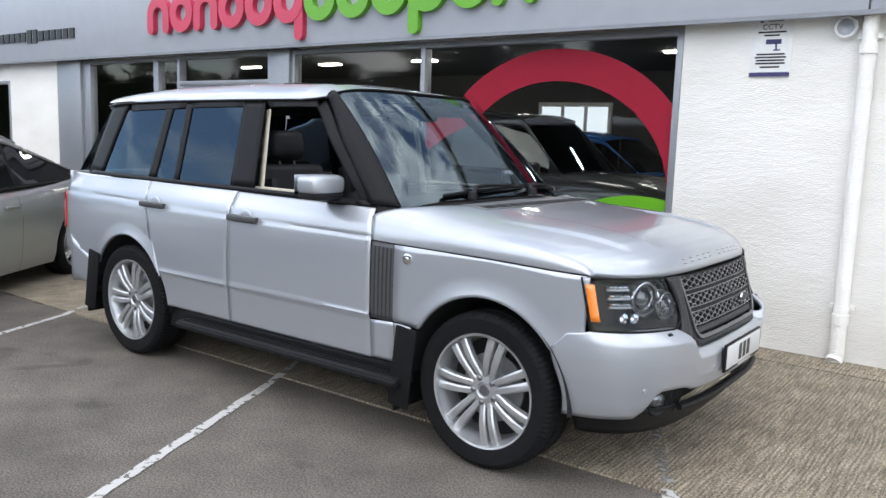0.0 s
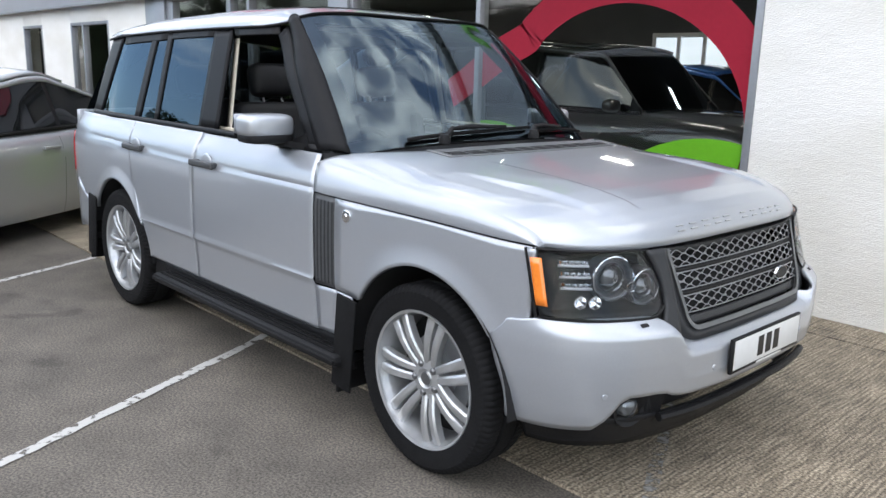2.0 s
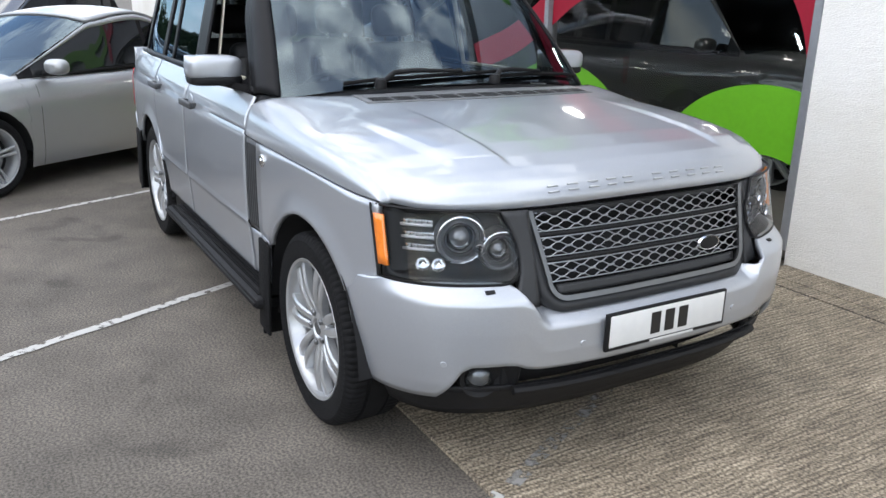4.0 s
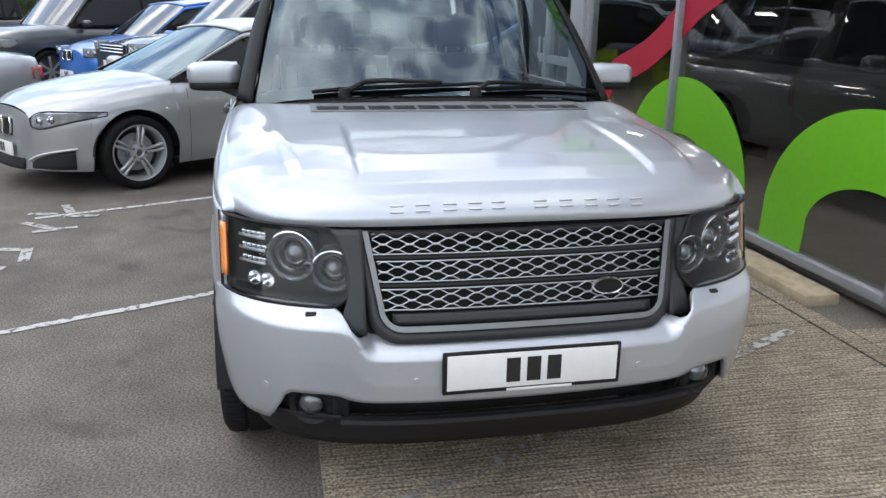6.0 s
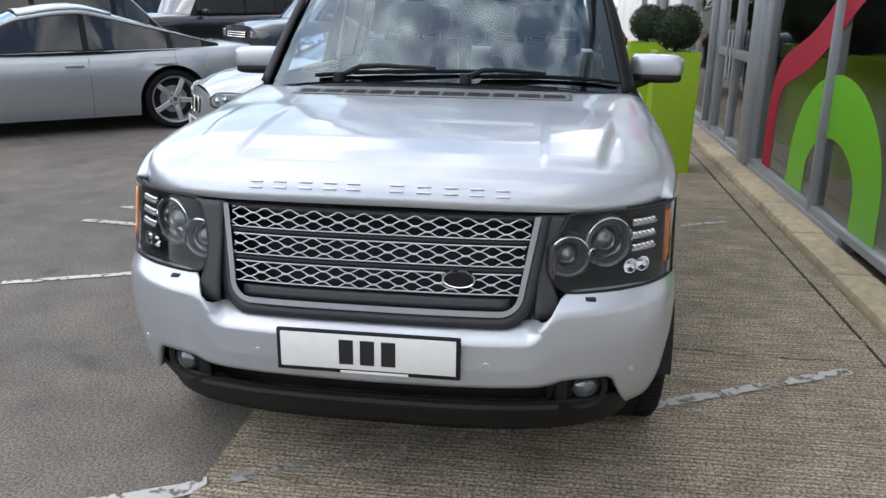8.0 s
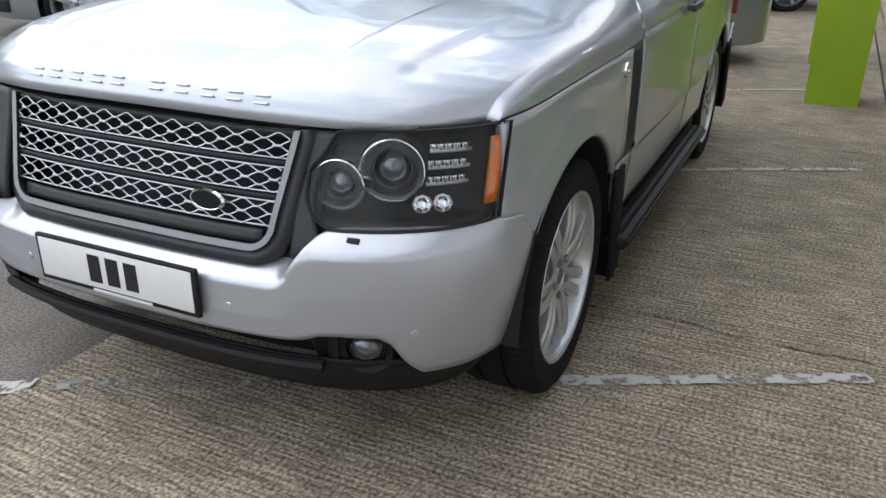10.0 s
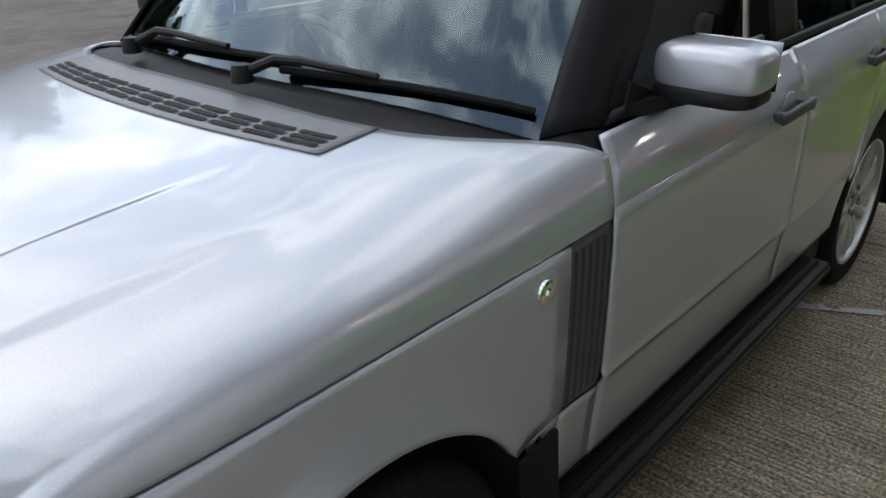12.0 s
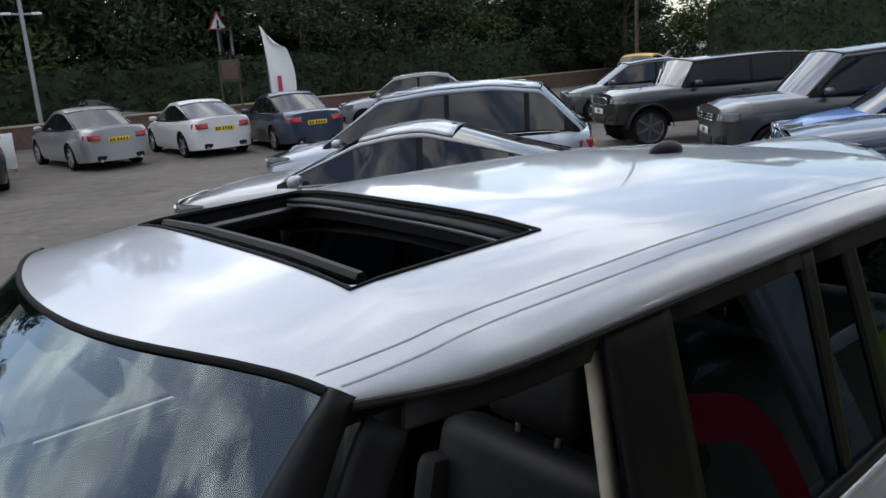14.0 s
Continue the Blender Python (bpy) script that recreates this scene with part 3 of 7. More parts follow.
def strip_prism(points, w, depth, place, n=8):
    """A rounded stroke as a solid: quads along it, and round caps."""
    ps = [Vector(p) for p in points]
    m = len(ps)
    front, out = [], []
    for i, p in enumerate(ps):
        d = (ps[min(i + 1, m - 1)] - ps[max(i - 1, 0)]).normalized()
        q = Vector((-d.y, d.x)) * w / 2
        front.append((p + q, p - q))
    v, f = [], []
    for a, b in front:
        v += [place(a.x, a.y, 0), place(b.x, b.y, 0), place(a.x, a.y, depth), place(b.x, b.y, depth)]
    for i in range(m - 1):
        k = 4 * i
        f += [(k, k + 1, k + 5, k + 4), (k + 2, k + 6, k + 7, k + 3), (k, k + 4, k + 6, k + 2), (k + 1, k + 3, k + 7, k + 5)]
    out.append((v, f))
    for p in (ps[0], ps[-1]) if (ps[0] - ps[-1]).length > 0.01 else ():
        ring = [(p.x + w / 2 * math.cos(2 * math.pi * k / 20), p.y + w / 2 * math.sin(2 * math.pi * k / 20)) for k in range(20)]
        out.append(prism(ring, depth - 0.0005 if depth < 0.01 else depth - 0.004, lambda a, b, d: place(a, b, d + (0.0003 if depth < 0.01 else 0.002))))
    return shape(*out)


def arc(cx, cz, r, a0, a1, n=24, rz=None):
    rz = rz or r
    return [(cx + r * math.cos(radians(lerp(a0, a1, i / n))), cz + rz * math.sin(radians(lerp(a0, a1, i / n)))) for i in range(n + 1)]


def sign_shapes():
    y0 = WALL_Y - 0.16
    place = lambda a, b, d: (a, y0 - 0.07 + d * 0.999, b)
    zb = 2.70
    r, w = 0.165, 0.13
    x = -5.95
    # plain rounded shapes stand for the lettering
    kinds = [("pink", "arch"), ("pink", "ring"), ("pink", "arch"), ("pink", "ring"), ("pink", "ring"), ("pink", "tail"),
             ("green", "ring"), ("green", "ring"), ("green", "ring"), ("green", "drop"), ("green", "ring"), ("green", "arch")]
    for col, k in kinds:
        c = x + r + w / 2
        zc = zb + r + w / 2
        if k == "arch":
            lines = [[(c - r, zb + w / 2), (c - r, zc)] + arc(c, zc, r, 180, 0) + [(c + r, zb + w / 2)]]
        elif k == "ring":
            lines = [arc(c, zc, r, 0, 360, 32)]
        elif k == "hook":
            lines = [[(c - r, zb + w / 2), (c - r, zc)] + arc(c, zc, r, 180, 60)]
        elif k == "wedge":
            lines = [[(c - r, zc + r), (c, zb + w / 2), (c + r, zc + r)]]
        elif k == "cup":
            lines = [arc(c, zc, r, 50, 310, 28)]
        elif k == "drop":
            lines = [arc(c, zc, r, 0, 360, 32), [(c - r, zc), (c - r, zb - 0.13)]]
        else:
            lines = [[(c - r, zc + r)] + arc(c, zc, r, 180, 350), [(c + r, zc + r), (c + r, zb - 0.12)]]
        part("raised_shape", shape(*[strip_prism(l, w, 0.07 - 0.006 * i, lambda a, b, d, i=i: place(a, b, d + 0.006 * i)) for i, l in enumerate(lines)]), col, fascia, f"thick rounded {col} raised shape", angle=40)
        x += 2 * r + w + 0.02
    # the small line of writing as plain bars
    bx = -12.4
    rng = random.Random(3)
    while bx < -7.85:
        wd = 0.11 + 0.03 * rng.random()
        part("letter_bar", slab(wd, 0.02, 0.14 + 0.06 * (rng.random() < 0.25), bx + wd / 2, y0 - 0.01, 2.83), "ink", fascia, smooth=False)
        bx += wd + 0.05


sign_shapes()


def shop_window(x0, x1, z0, z1, bars=(), transoms=(), label="large plate glass shop window in grey aluminium frame"):
    win = thing("window_1", label, "window", kind="structure")
    y, t = WALL_Y + 0.05, 0.055
    for x in (x0 + t / 2, x1 - t / 2, *bars):
        part("window_frame", slab(t, 0.11, z1 - z0, x, y, (z0 + z1) / 2, r=0.004), "greyframe", win)
    for z in (z0 + t / 2, z1 - t / 2, *transoms):
        part("window_frame", slab(x1 - x0 - 2 * t, 0.10, t, (x0 + x1) / 2, y, z, r=0.004), "greyframe", win)
    xs = [x0 + t] + sorted(bars) + [x1 - t]
    for a, b in zip(xs, xs[1:]):
        part("pane", ([(a, y, z0 + t), (b, y, z0 + t), (b, y, z1 - t), (a, y, z1 - t)], [(0, 1, 2, 3)]), "pane", win, "clear glass pane", smooth=False, shadow=False)
    return win


ZB = 0.10
shop_window(-3.50, 1.03, ZB, FASCIA_Z - 0.03, bars=(-1.60,))
shop_window(-7.80, -6.12, ZB, FASCIA_Z - 0.03, label="tall shop window beside the entrance, grey frame")
shop_window(-6.12, -5.60, ZB, FASCIA_Z - 0.03, label="narrow glazed side light beside the entrance door")
shop_window(-12.0, -10.2, 0.3, 2.2, bars=(-11.4,), label="shop window in white wall, grey frame")
shop_window(-14.8, -13.6, 0.3, 2.2, label="shop window at the far end of the white wall")
wall_block("wall_sill", -12.0, -10.2, 0.0, 0.3, "white wall below a shop window", y0=WALL_Y + 0.001)
wall_block("wall_sill", -14.8, -13.6, 0.0, 0.3, "white wall below a shop window", y0=WALL_Y + 0.001)
for a, b in ((-8.62, -7.96), (-3.86, -3.50)):
    ob = part("trim", slab(b - a, 0.16, FASCIA_Z, (a + b) / 2, WALL_Y + 0.04, FASCIA_Z / 2, r=0.008), "greyframe")
    tagged(ob, "grey clad steel column in the shop front", "column", kind="structure")
tagged(part("trim", slab(0.16, 0.10, FASCIA_Z, -7.88, WALL_Y + 0.05, FASCIA_Z / 2, r=0.006), "greyframe"), "grey aluminium post in the shop front", "column", kind="structure")
tagged(part("trim", slab(7.0, 0.12, 0.10, -4.4, WALL_Y + 0.05, 0.05, r=0.004), "steel"), "metal threshold strip below the shop glass", "sill", kind="structure")
# entrance door
door = thing("door_1", "glazed grey aluminium entrance double door of the showroom", "door", kind="structure")
for x in (-5.58, -4.73, -3.88):
    part("stile", slab(0.07, 0.09, 2.02, x, WALL_Y + 0.05, 1.06, r=0.004), "greyframe", door)
for z in (0.12, 1.05, 2.06):
    part("rail", slab(1.66, 0.08, 0.09, -4.73, WALL_Y + 0.05, z, r=0.004), "greyframe", door)
for z in (2.10, FASCIA_Z - 0.05):
    part("door_frame", slab(1.74, 0.10, 0.06, -4.73, WALL_Y + 0.05, z, r=0.004), "greyframe", door)
part("pane", ([(-5.5, WALL_Y + 0.05, 0.15), (-3.9, WALL_Y + 0.05, 0.15), (-3.9, WALL_Y + 0.05, FASCIA_Z - 0.08), (-5.5, WALL_Y + 0.05, FASCIA_Z - 0.08)], [(0, 1, 2, 3)]), "pane", door, "clear door glass", smooth=False, shadow=False)
for x in (-4.82, -4.64):
    part("handle", tube([(x, WALL_Y - 0.04, 0.8), (x, WALL_Y - 0.04, 1.3)], 0.014), "steel", door, "steel pull handle")


def soft_line(points, k=5):
    """Rounds a polyline into a flowing one."""
    ps = [Vector(p) for p in points]
    out = []
    for i in range(len(ps) - 1):
        p0, p1, p2, p3 = ps[max(i - 1, 0)], ps[i], ps[i + 1], ps[min(i + 2, len(ps) - 1)]
        for j in range(k):
            t = j / k
            q = 0.5 * ((2 * p1) + (p2 - p0) * t + (2 * p0 - 5 * p1 + 4 * p2 - p3) * t * t + (3 * p1 - p0 - 3 * p2 + p3) * t ** 3)
            out.append((q.x, q.y))
    return out + [tuple(ps[-1])]


def window_graphic(name, label, mat, lines, w, clip=None):
    """A coloured film shape stuck on the glass."""
    y = WALL_Y + 0.044
    lines = [soft_line(l) for l in lines]
    vf = shape(*[strip_prism(l, w, 0.002, lambda a, b, d: (a, y + d, b)) for l in lines])
    if clip:
        x0, x1, z0, z1 = clip
        vf = ([(min(max(p[0], x0), x1), p[1], min(max(p[2], z0), z1)) for p in vf[0]], vf[1])
    return tagged(part(name, vf, mat, smooth=False), label, "window sticker", "window stickers")


window_graphic("window_sticker", "large pink curved film arch on the shop glass", "pinkfilm", [arc(-0.12, 1.10, 1.22, -12, 140, 36, 1.10) + [(-1.35, 1.68), (-1.62, 1.52)]], 0.28, (-1.57, 0.97, 0.2, 2.4))
window_graphic("window_sticker", "pink wavy film band on the shop glass", "pinkfilm", [[(-3.05, 0.0), (-3.06, 0.4), (-3.05, 0.66), (-2.98, 0.88), (-2.82, 1.02), (-2.55, 1.11), (-2.2, 1.22), (-1.9, 1.36), (-1.6, 1.54)]], 0.26, (-3.44, -1.635, 0.16, 2.4))
for cx in (-1.43, 0.72):
    window_graphic("window_sticker", "green film arch on the shop glass", "green", [[(cx - 0.76, 0.0), (cx - 0.74, 0.30)] + arc(cx, 0.34, 0.74, 175, 5, 32, 0.54) + [(cx + 0.74, 0.30), (cx + 0.76, 0.0)]], 0.44, (cx - 1.0, min(cx + 1.0, 0.96), 0.158, 2.0))


def cctv_sign():
    s = thing("cctv_sign", "white camera warning sign with navy foot screwed to the wall", "sign")
    y = WALL_Y - 0.006
    part("board", slab(0.29, 0.008, 0.43, 1.70, y, 2.275, r=0.002), "white", s)
    part("footer", slab(0.288, 0.002, 0.032, 1.70, y - 0.0052, 2.078), "navy", s, "navy printed foot strip")
    part("bullet_camera", shape(slab(0.11, 0.002, 0.035, 1.715, y - 0.0052, 2.315), slab(0.012, 0.002, 0.045, 1.735, y - 0.0052, 2.28), slab(0.05, 0.002, 0.01, 1.74, y - 0.0052, 2.255)), "navy", s, "dark printed camera picture")
    part("emblem", slab(0.024, 0.002, 0.024, 1.62, y - 0.0052, 2.468), "navy", s)
    for z, w in ((2.468, 0.11), (2.385, 0.20), (2.362, 0.11), (2.225, 0.20), (2.203, 0.22), (2.181, 0.20), (2.159, 0.21), (2.132, 0.14)):
        part("text_bar", slab(w, 0.002, 0.012, 1.70 + (0.02 if z > 2.45 else 0), y - 0.0052, z), "ink", s)
    t = bpy.data.curves.new("sign_word", "FONT")
    t.body, t.size, t.align_x, t.extrude = "CCTV", 0.055, "CENTER", 0.001
    w = new("sign_word", t)
    t.materials.append(M["ink"])
    w.matrix_world = pose(1.70, y - 0.006, 2.405, 90, 0, 0)
    dg = bpy.context.evaluated_depsgraph_get()
    me = bpy.data.meshes.new_from_object(w.evaluated_get(dg))
    m = w.matrix_world.copy()
    bpy.data.objects.remove(w)
    me.transform(m)
    o = new("word", me)
    o.parent = s
    return s


cctv_sign()
siren = thing("alarm_speaker", "small round white wall speaker under the fascia", "speaker")
part("body", moved(lathe([(0.0, 0.0), (0.05, 0.0), (0.075, -0.03), (0.078, -0.05), (0.07, -0.055), (0.06, -0.045), (0.0, -0.03)], 24), pose(2.20, WALL_Y, 2.39)), "white", siren)
part("cone", moved(lathe([(0.0, -0.036), (0.045, -0.047), (0.055, -0.048)], 24), pose(2.20, WALL_Y - 0.001, 2.39)), "greyframe", siren)
pipe = thing("drainpipe", "cream painted round plastic drainpipe on the wall", "pipe")
part("pipe", tube([(2.36, WALL_Y - 0.06, 0.02), (2.36, WALL_Y - 0.06, 4.2)], 0.05, 20), "wall", pipe)
for z in (0.30, 2.2):
    part("collar", moved(lathe([(0.05, 0), (0.06, 0), (0.06, 0.07), (0.05, 0.07)], 20, "z"), pose(2.36, WALL_Y - 0.06, z)), "wall", pipe)
    part("bracket", slab(0.16, 0.05, 0.03, 2.36, WALL_Y - 0.025, z + 0.12), "wall", pipe)
part("shoe", tube([(2.36, WALL_Y - 0.06, 0.10), (2.355, WALL_Y - 0.07, 0.05), (2.35, WALL_Y - 0.10, 0.02)], 0.055, 16), "wall", pipe)


# ---- planters ----
def leaf_cloud(n, place, size, rng):
    """n small leaves, each a bent quad, at points that place() gives with an outward direction."""
    v, f = [], []
    for _ in range(n):
        p, d = place()
        a = Vector((rng.uniform(-1, 1), rng.uniform(-1, 1), rng.uniform(-1, 1))).normalized()
        t = (d * 0.6 + a).normalized()
        b = t.cross(Vector((rng.uniform(-1, 1), rng.uniform(-1, 1), rng.uniform(-1, 1)))).normalized()
        s = size * rng.uniform(0.6, 1.3)
        k = len(v)
        c = t.cross(b) * 0.25 * s
        v += [tuple(p - t * s), tuple(p + b * 0.5 * s + c), tuple(p + t * s), tuple(p - b * 0.5 * s + c)]
        f += [(k, k + 1, k + 2), (k, k + 2, k + 3)]
    return v, f


def planter():
    base = thing("planter", "tall lime green tapered planter with a clipped round box bush", "planter", group="lime planters")
    h, w = 1.12, 0.195
    vs, fs = [], []
    for z, q in ((0, w), (h, w * 1.04), (h, w * 0.86), (h - 0.06, w * 0.85)):
        vs += [(-q, -q, z), (q, -q, z), (q, q, z), (-q, q, z)]
    for k in range(3):
        fs += [(4 * k + i, 4 * k + (i + 1) % 4, 4 * k + 4 + (i + 1) % 4, 4 * k + 4 + i) for i in range(4)]
    part("tub", (vs, fs), "lime", base, "glossy lime green steel tub", smooth=False)
    part("soil", slab(2 * w * 0.84, 2 * w * 0.84, 0.02, 0, 0, h - 0.06), "bark", base)
    part("stem", tube([(0, 0, h - 0.06), (0.01, 0, h + 0.1)], 0.018), "bark", base)
    rng = random.Random(5)

    def place():
        d = Vector((rng.gauss(0, 1), rng.gauss(0, 1), rng.gauss(0, 1))).normalized()
        return Vector((0, 0, h + 0.21)) + d * 0.21 * rng.uniform(0.82, 1.04), d
    part("bush", shape(ball(0.17, 0.17, 0.17, 0, 0, h + 0.21), leaf_cloud(2600, place, 0.014, rng)), "leaf", base, "clipped dark green box bush", smooth=False)
    return base


pl = planter()
pl.matrix_world = pose(-3.50, 1.62, 0.012)
copy_thing(pl, pose(-5.45, 1.56, 0.012))


# ---- the silver off-road car ----
hero = thing("car", "pale silver four-door luxury off-road car with black pillars and open sunroof", "car")
HW = curve((-2.55, -2.45, -2.3, -2.0, -1.4, -0.6, 0.3, 1.0, 1.5, 1.72, 1.84, 1.94, 2.05), (0.70, 0.83, 0.895, 0.932, 0.955, 0.962, 0.962, 0.955, 0.942, 0.928, 0.915, 0.888, 0.86), 0.05)
SZ = curve((0.2, 0.36, 0.50, 0.62, 0.635, 0.80, 0.95, 1.01, 1.03, 1.09, 1.14, 1.18), (0.955, 0.966, 0.974, 0.984, 0.990, 0.992, 0.990, 0.986, 0.980, 0.962, 0.932, 0.905), 0.015)
AX, AXR = 1.452, 1.405
TYRE_R = 0.375


def belt(x):
    return 1.175 + 0.012 * max(0.0, -x) / 2


def side(x, z, s, out=0.0):
    return (x, s * (HW(x) * SZ(z) + out), z)


def glass_y(x, z):
    y = 0.862 - (z - 1.175) * 0.265 - 0.02 * (z - 1.175) * (1.75 - z) * -1
    if x < -1.5:
        y -= 0.16 * (x + 1.5) ** 2
    return y - 0.042 * smooth01(-0.12, 0.24, x) * smooth01(1.45, 1.72, z)


def gside(x, z, s, out=0.0):
    return (x, s * (glass_y(x, z) + out), z)


def panel(name, lo, hi, n, m, material, fn, s, label="", solid=0.006, parent=hero):
    """A body panel between a lower and an upper line of (x, z), laid on a side surface."""
    def at(line, u):
        ds = [0.0]
        for a, b in zip(line, line[1:]):
            ds.append(ds[-1] + math.hypot(b[0] - a[0], b[1] - a[1]))
        t = u * ds[-1]
        return np.interp(t, ds, [p[0] for p in line]), np.interp(t, ds, [p[1] for p in line])

    def f(u, v):
        a, b = at(lo, u), at(hi, u)
        return fn(float(lerp(a[0], b[0], v)), float(lerp(a[1], b[1], v)), s)
    vf = sheet(f, n, m)
    if s > 0:
        vf = (vf[0], [tuple(reversed(q)) for q in vf[1]])
    return part(name, vf, material, parent, label, solid=solid)


def arch_line(cx, a0, a1, rx=0.425, rz=0.45, z0=0.375, n=26):
    return [(cx + rx * math.cos(radians(lerp(a0, a1, i / n))), z0 + rz * math.sin(radians(lerp(a0, a1, i / n)))) for i in range(n + 1)]


GAP = 0.0035
WAIST = lambda x: 1.035 - 0.012 * x


def spread(p, q, n=12):
    return [(lerp(p[0], q[0], i / n), lerp(p[1], q[1], i / n)) for i in range(n + 1)]


for s in (-1, 1):
    zf = lambda x: float(np.interp(x, (0.9, 1.5, 1.95), (1.008, 0.995, 0.975)))
    # front wing: over the arch, from the side vent to the lamp
    lo = [(0.925, 0.622), (1.035, 0.612)] + arch_line(AX, 148, 36, 0.425, 0.445) + [(1.825, 0.64), (1.90, 0.665), (1.935, 0.69)]
    hi = [(0.925, zf(0.925) - GAP), (1.06, zf(1.06) - GAP)] + [(x, zf(x) - GAP) for x in np.linspace(1.08, 1.8, 27)] + [(1.85, zf(1.85) - GAP), (1.91, zf(1.91) - GAP), (1.945, zf(1.945) - GAP)]
    lo_s, hi_s = lo, hi
    def wing(u, v, lo=lo_s, hi=hi_s, s=s):
        i = u * (len(lo) - 1)
        k = min(int(i), len(lo) - 2)
        a = (lerp(lo[k][0], lo[k + 1][0], i - k), lerp(lo[k][1], lo[k + 1][1], i - k))
        j = u * (len(hi) - 1)
        k = min(int(j), len(hi) - 2)
        b = (lerp(hi[k][0], hi[k + 1][0], j - k), lerp(hi[k][1], hi[k + 1][1], j - k))
        x, z = lerp(a[0], b[0], v), lerp(a[1], b[1], v)
        d = math.hypot((x - AX) / 0.425, (z - 0.375) / 0.445)
        flare = 0.016 * max(0.0, 1 - max(0, d - 1.0) / 0.20) ** 1.5
        return side(x, z, s, flare)
    vf = sheet(wing, 64, 14)
    part("front_wing", vf if s < 0 else (vf[0], [tuple(reversed(q)) for q in vf[1]]), "silver", hero, solid=0.02)
    # grey side vent
    panel("side_vent", spread((0.771, 0.615), (0.921, 0.620)), spread((0.771, 1.008), (0.921, 1.003)), 8, 14, "greytrim", lambda x, z, s: side(x, z, s, -0.005), s, "dark grey ribbed side vent", 0.01)
    for k in range(5):
        x = 0.795 + k * 0.026
        part("vent_rib", sheet(lambda u, v, x=x: side(x + 0.008 * v, lerp(0.635, 0.985, u), s, -0.002 - 0.003 * v), 8, 1), "grilledark", hero)
    # lower strip below the vent
    panel("wing_lower", spread((0.772, 0.41), (0.925, 0.41)), spread((0.772, 0.607), (0.925, 0.614)), 4, 10, "silver", side, s)
    panel("wing_lower", spread((0.929, 0.41), (0.99, 0.41)), spread((0.929, 0.614), (1.035, 0.606)), 4, 10, "silver", side, s)
    # front door: below and above the crease at the waist
    def door_fn(x, z, s):
        edge = 0.7690 if z < 1.03 else lerp(0.7690, 0.735, (z - 1.03) / 0.135)
        line = lerp(0.7685, 0.735, (z - 0.405) / 0.76)
        x += (edge - line) * max(0.0, (x + 0.355) / 1.12) ** 4 if x > -0.355 else 0.0
        g = 0.010 * math.exp(-((z - 0.628) / 0.010) ** 2)
        k = -0.006 * math.exp(-((z - WAIST(x)) / 0.006) ** 2)
        return side(x, z, s, g + k)
    panel("front_door", spread((-0.355, 0.405), (0.7685, 0.405), 20), [(-0.345, belt(0)), (0.2, 1.17), (0.72, 1.166), (0.735, 1.165)], 30, 60, "silver", door_fn, s)
    panel("rear_door", [(-1.02, 0.405 + 0.0)] + spread((-0.90, 0.405), (-0.362, 0.405), 10)[0:], [(-1.25, belt(-1.2))] + spread((-1.2, belt(-1.2)), (-0.352, belt(-0.4)), 10), 24, 60, "silver",
          lambda x, z, s: door_fn(max(x, -AXR + 0.425 * math.cos(math.asin(min(1, max(0, (z - 0.375) / 0.445)))) + 0.004) if z < 0.81 else x, z, s), s)
    # rear quarter over the arch
    qlo = [(-2.31, 0.62), (-2.10, 0.60), (-1.92, 0.58)] + arch_line(-AXR, 152, 28, 0.425, 0.445)
    qhi = [(-2.31, belt(-2.3)), (-2.2, belt(-2.2)), (-2.0, belt(-2))] + [(x, belt(x)) for x in np.linspace(-1.92, -1.252, 27)]

    def quarter(u, v, lo=qlo, hi=qhi, s=s):
        i = u * (len(lo) - 1)
        k = min(int(i), len(lo) - 2)
        a = (lerp(lo[k][0], lo[k + 1][0], i - k), lerp(lo[k][1], lo[k + 1][1], i - k))
        b = (lerp(hi[k][0], hi[k + 1][0], i - k), lerp(hi[k][1], hi[k + 1][1], i - k))
        x, z = lerp(a[0], b[0], v), lerp(a[1], b[1], v)
        d = math.hypot((x + AXR) / 0.425, (z - 0.375) / 0.445)
        flare = 0.014 * max(0.0, 1 - max(0, d - 1.0) / 0.18) ** 1.5
        return side(x, z, s, flare - 0.006 * math.exp(-((z - WAIST(x)) / 0.006) ** 2))
    vf = sheet(quarter, 64, 40)
    part("rear_quarter", vf if s < 0 else (vf[0], [tuple(reversed(q)) for q in vf[1]]), "silver", hero, solid=0.02)
    # wheel housings
    for cx in (AX, -AXR):
        vf = sheet(lambda u, v, cx=cx: (cx + 0.45 * math.cos(math.pi * u), s * lerp(0.93, 0.42, v), 0.36 + 0.46 * math.sin(math.pi * u)), 24, 2)
        part("wheel_liner", vf, "dark", hero)
        part("wheel_liner", ([(cx - 0.5, s * 0.5, 0.2), (cx + 0.5, s * 0.5, 0.2), (cx + 0.5, s * 0.5, 0.85), (cx - 0.5, s * 0.5, 0.85)], [(0, 1, 2, 3)]), "dark", hero, smooth=False)
    # sill and running board
    panel("sill", spread((-0.99, 0.27), (0.99, 0.27)), spread((-0.95, 0.40), (0.985, 0.40)), 12, 4, "black", lambda x, z, s: side(x, z, s, -0.02), s, "black plastic sill", 0.02)
    step = part("running_board", slab(1.80, 0.155, 0.052, 0.10, s * 0.925, 0.325, r=0.02), "black", hero, "ribbed black running board")
    for k in range(4):
        part("tread_rib", slab(1.70, 0.013, 0.008, 0.10, s * (0.875 + 0.031 * k), 0.354, r=0.003), "rubber", step)
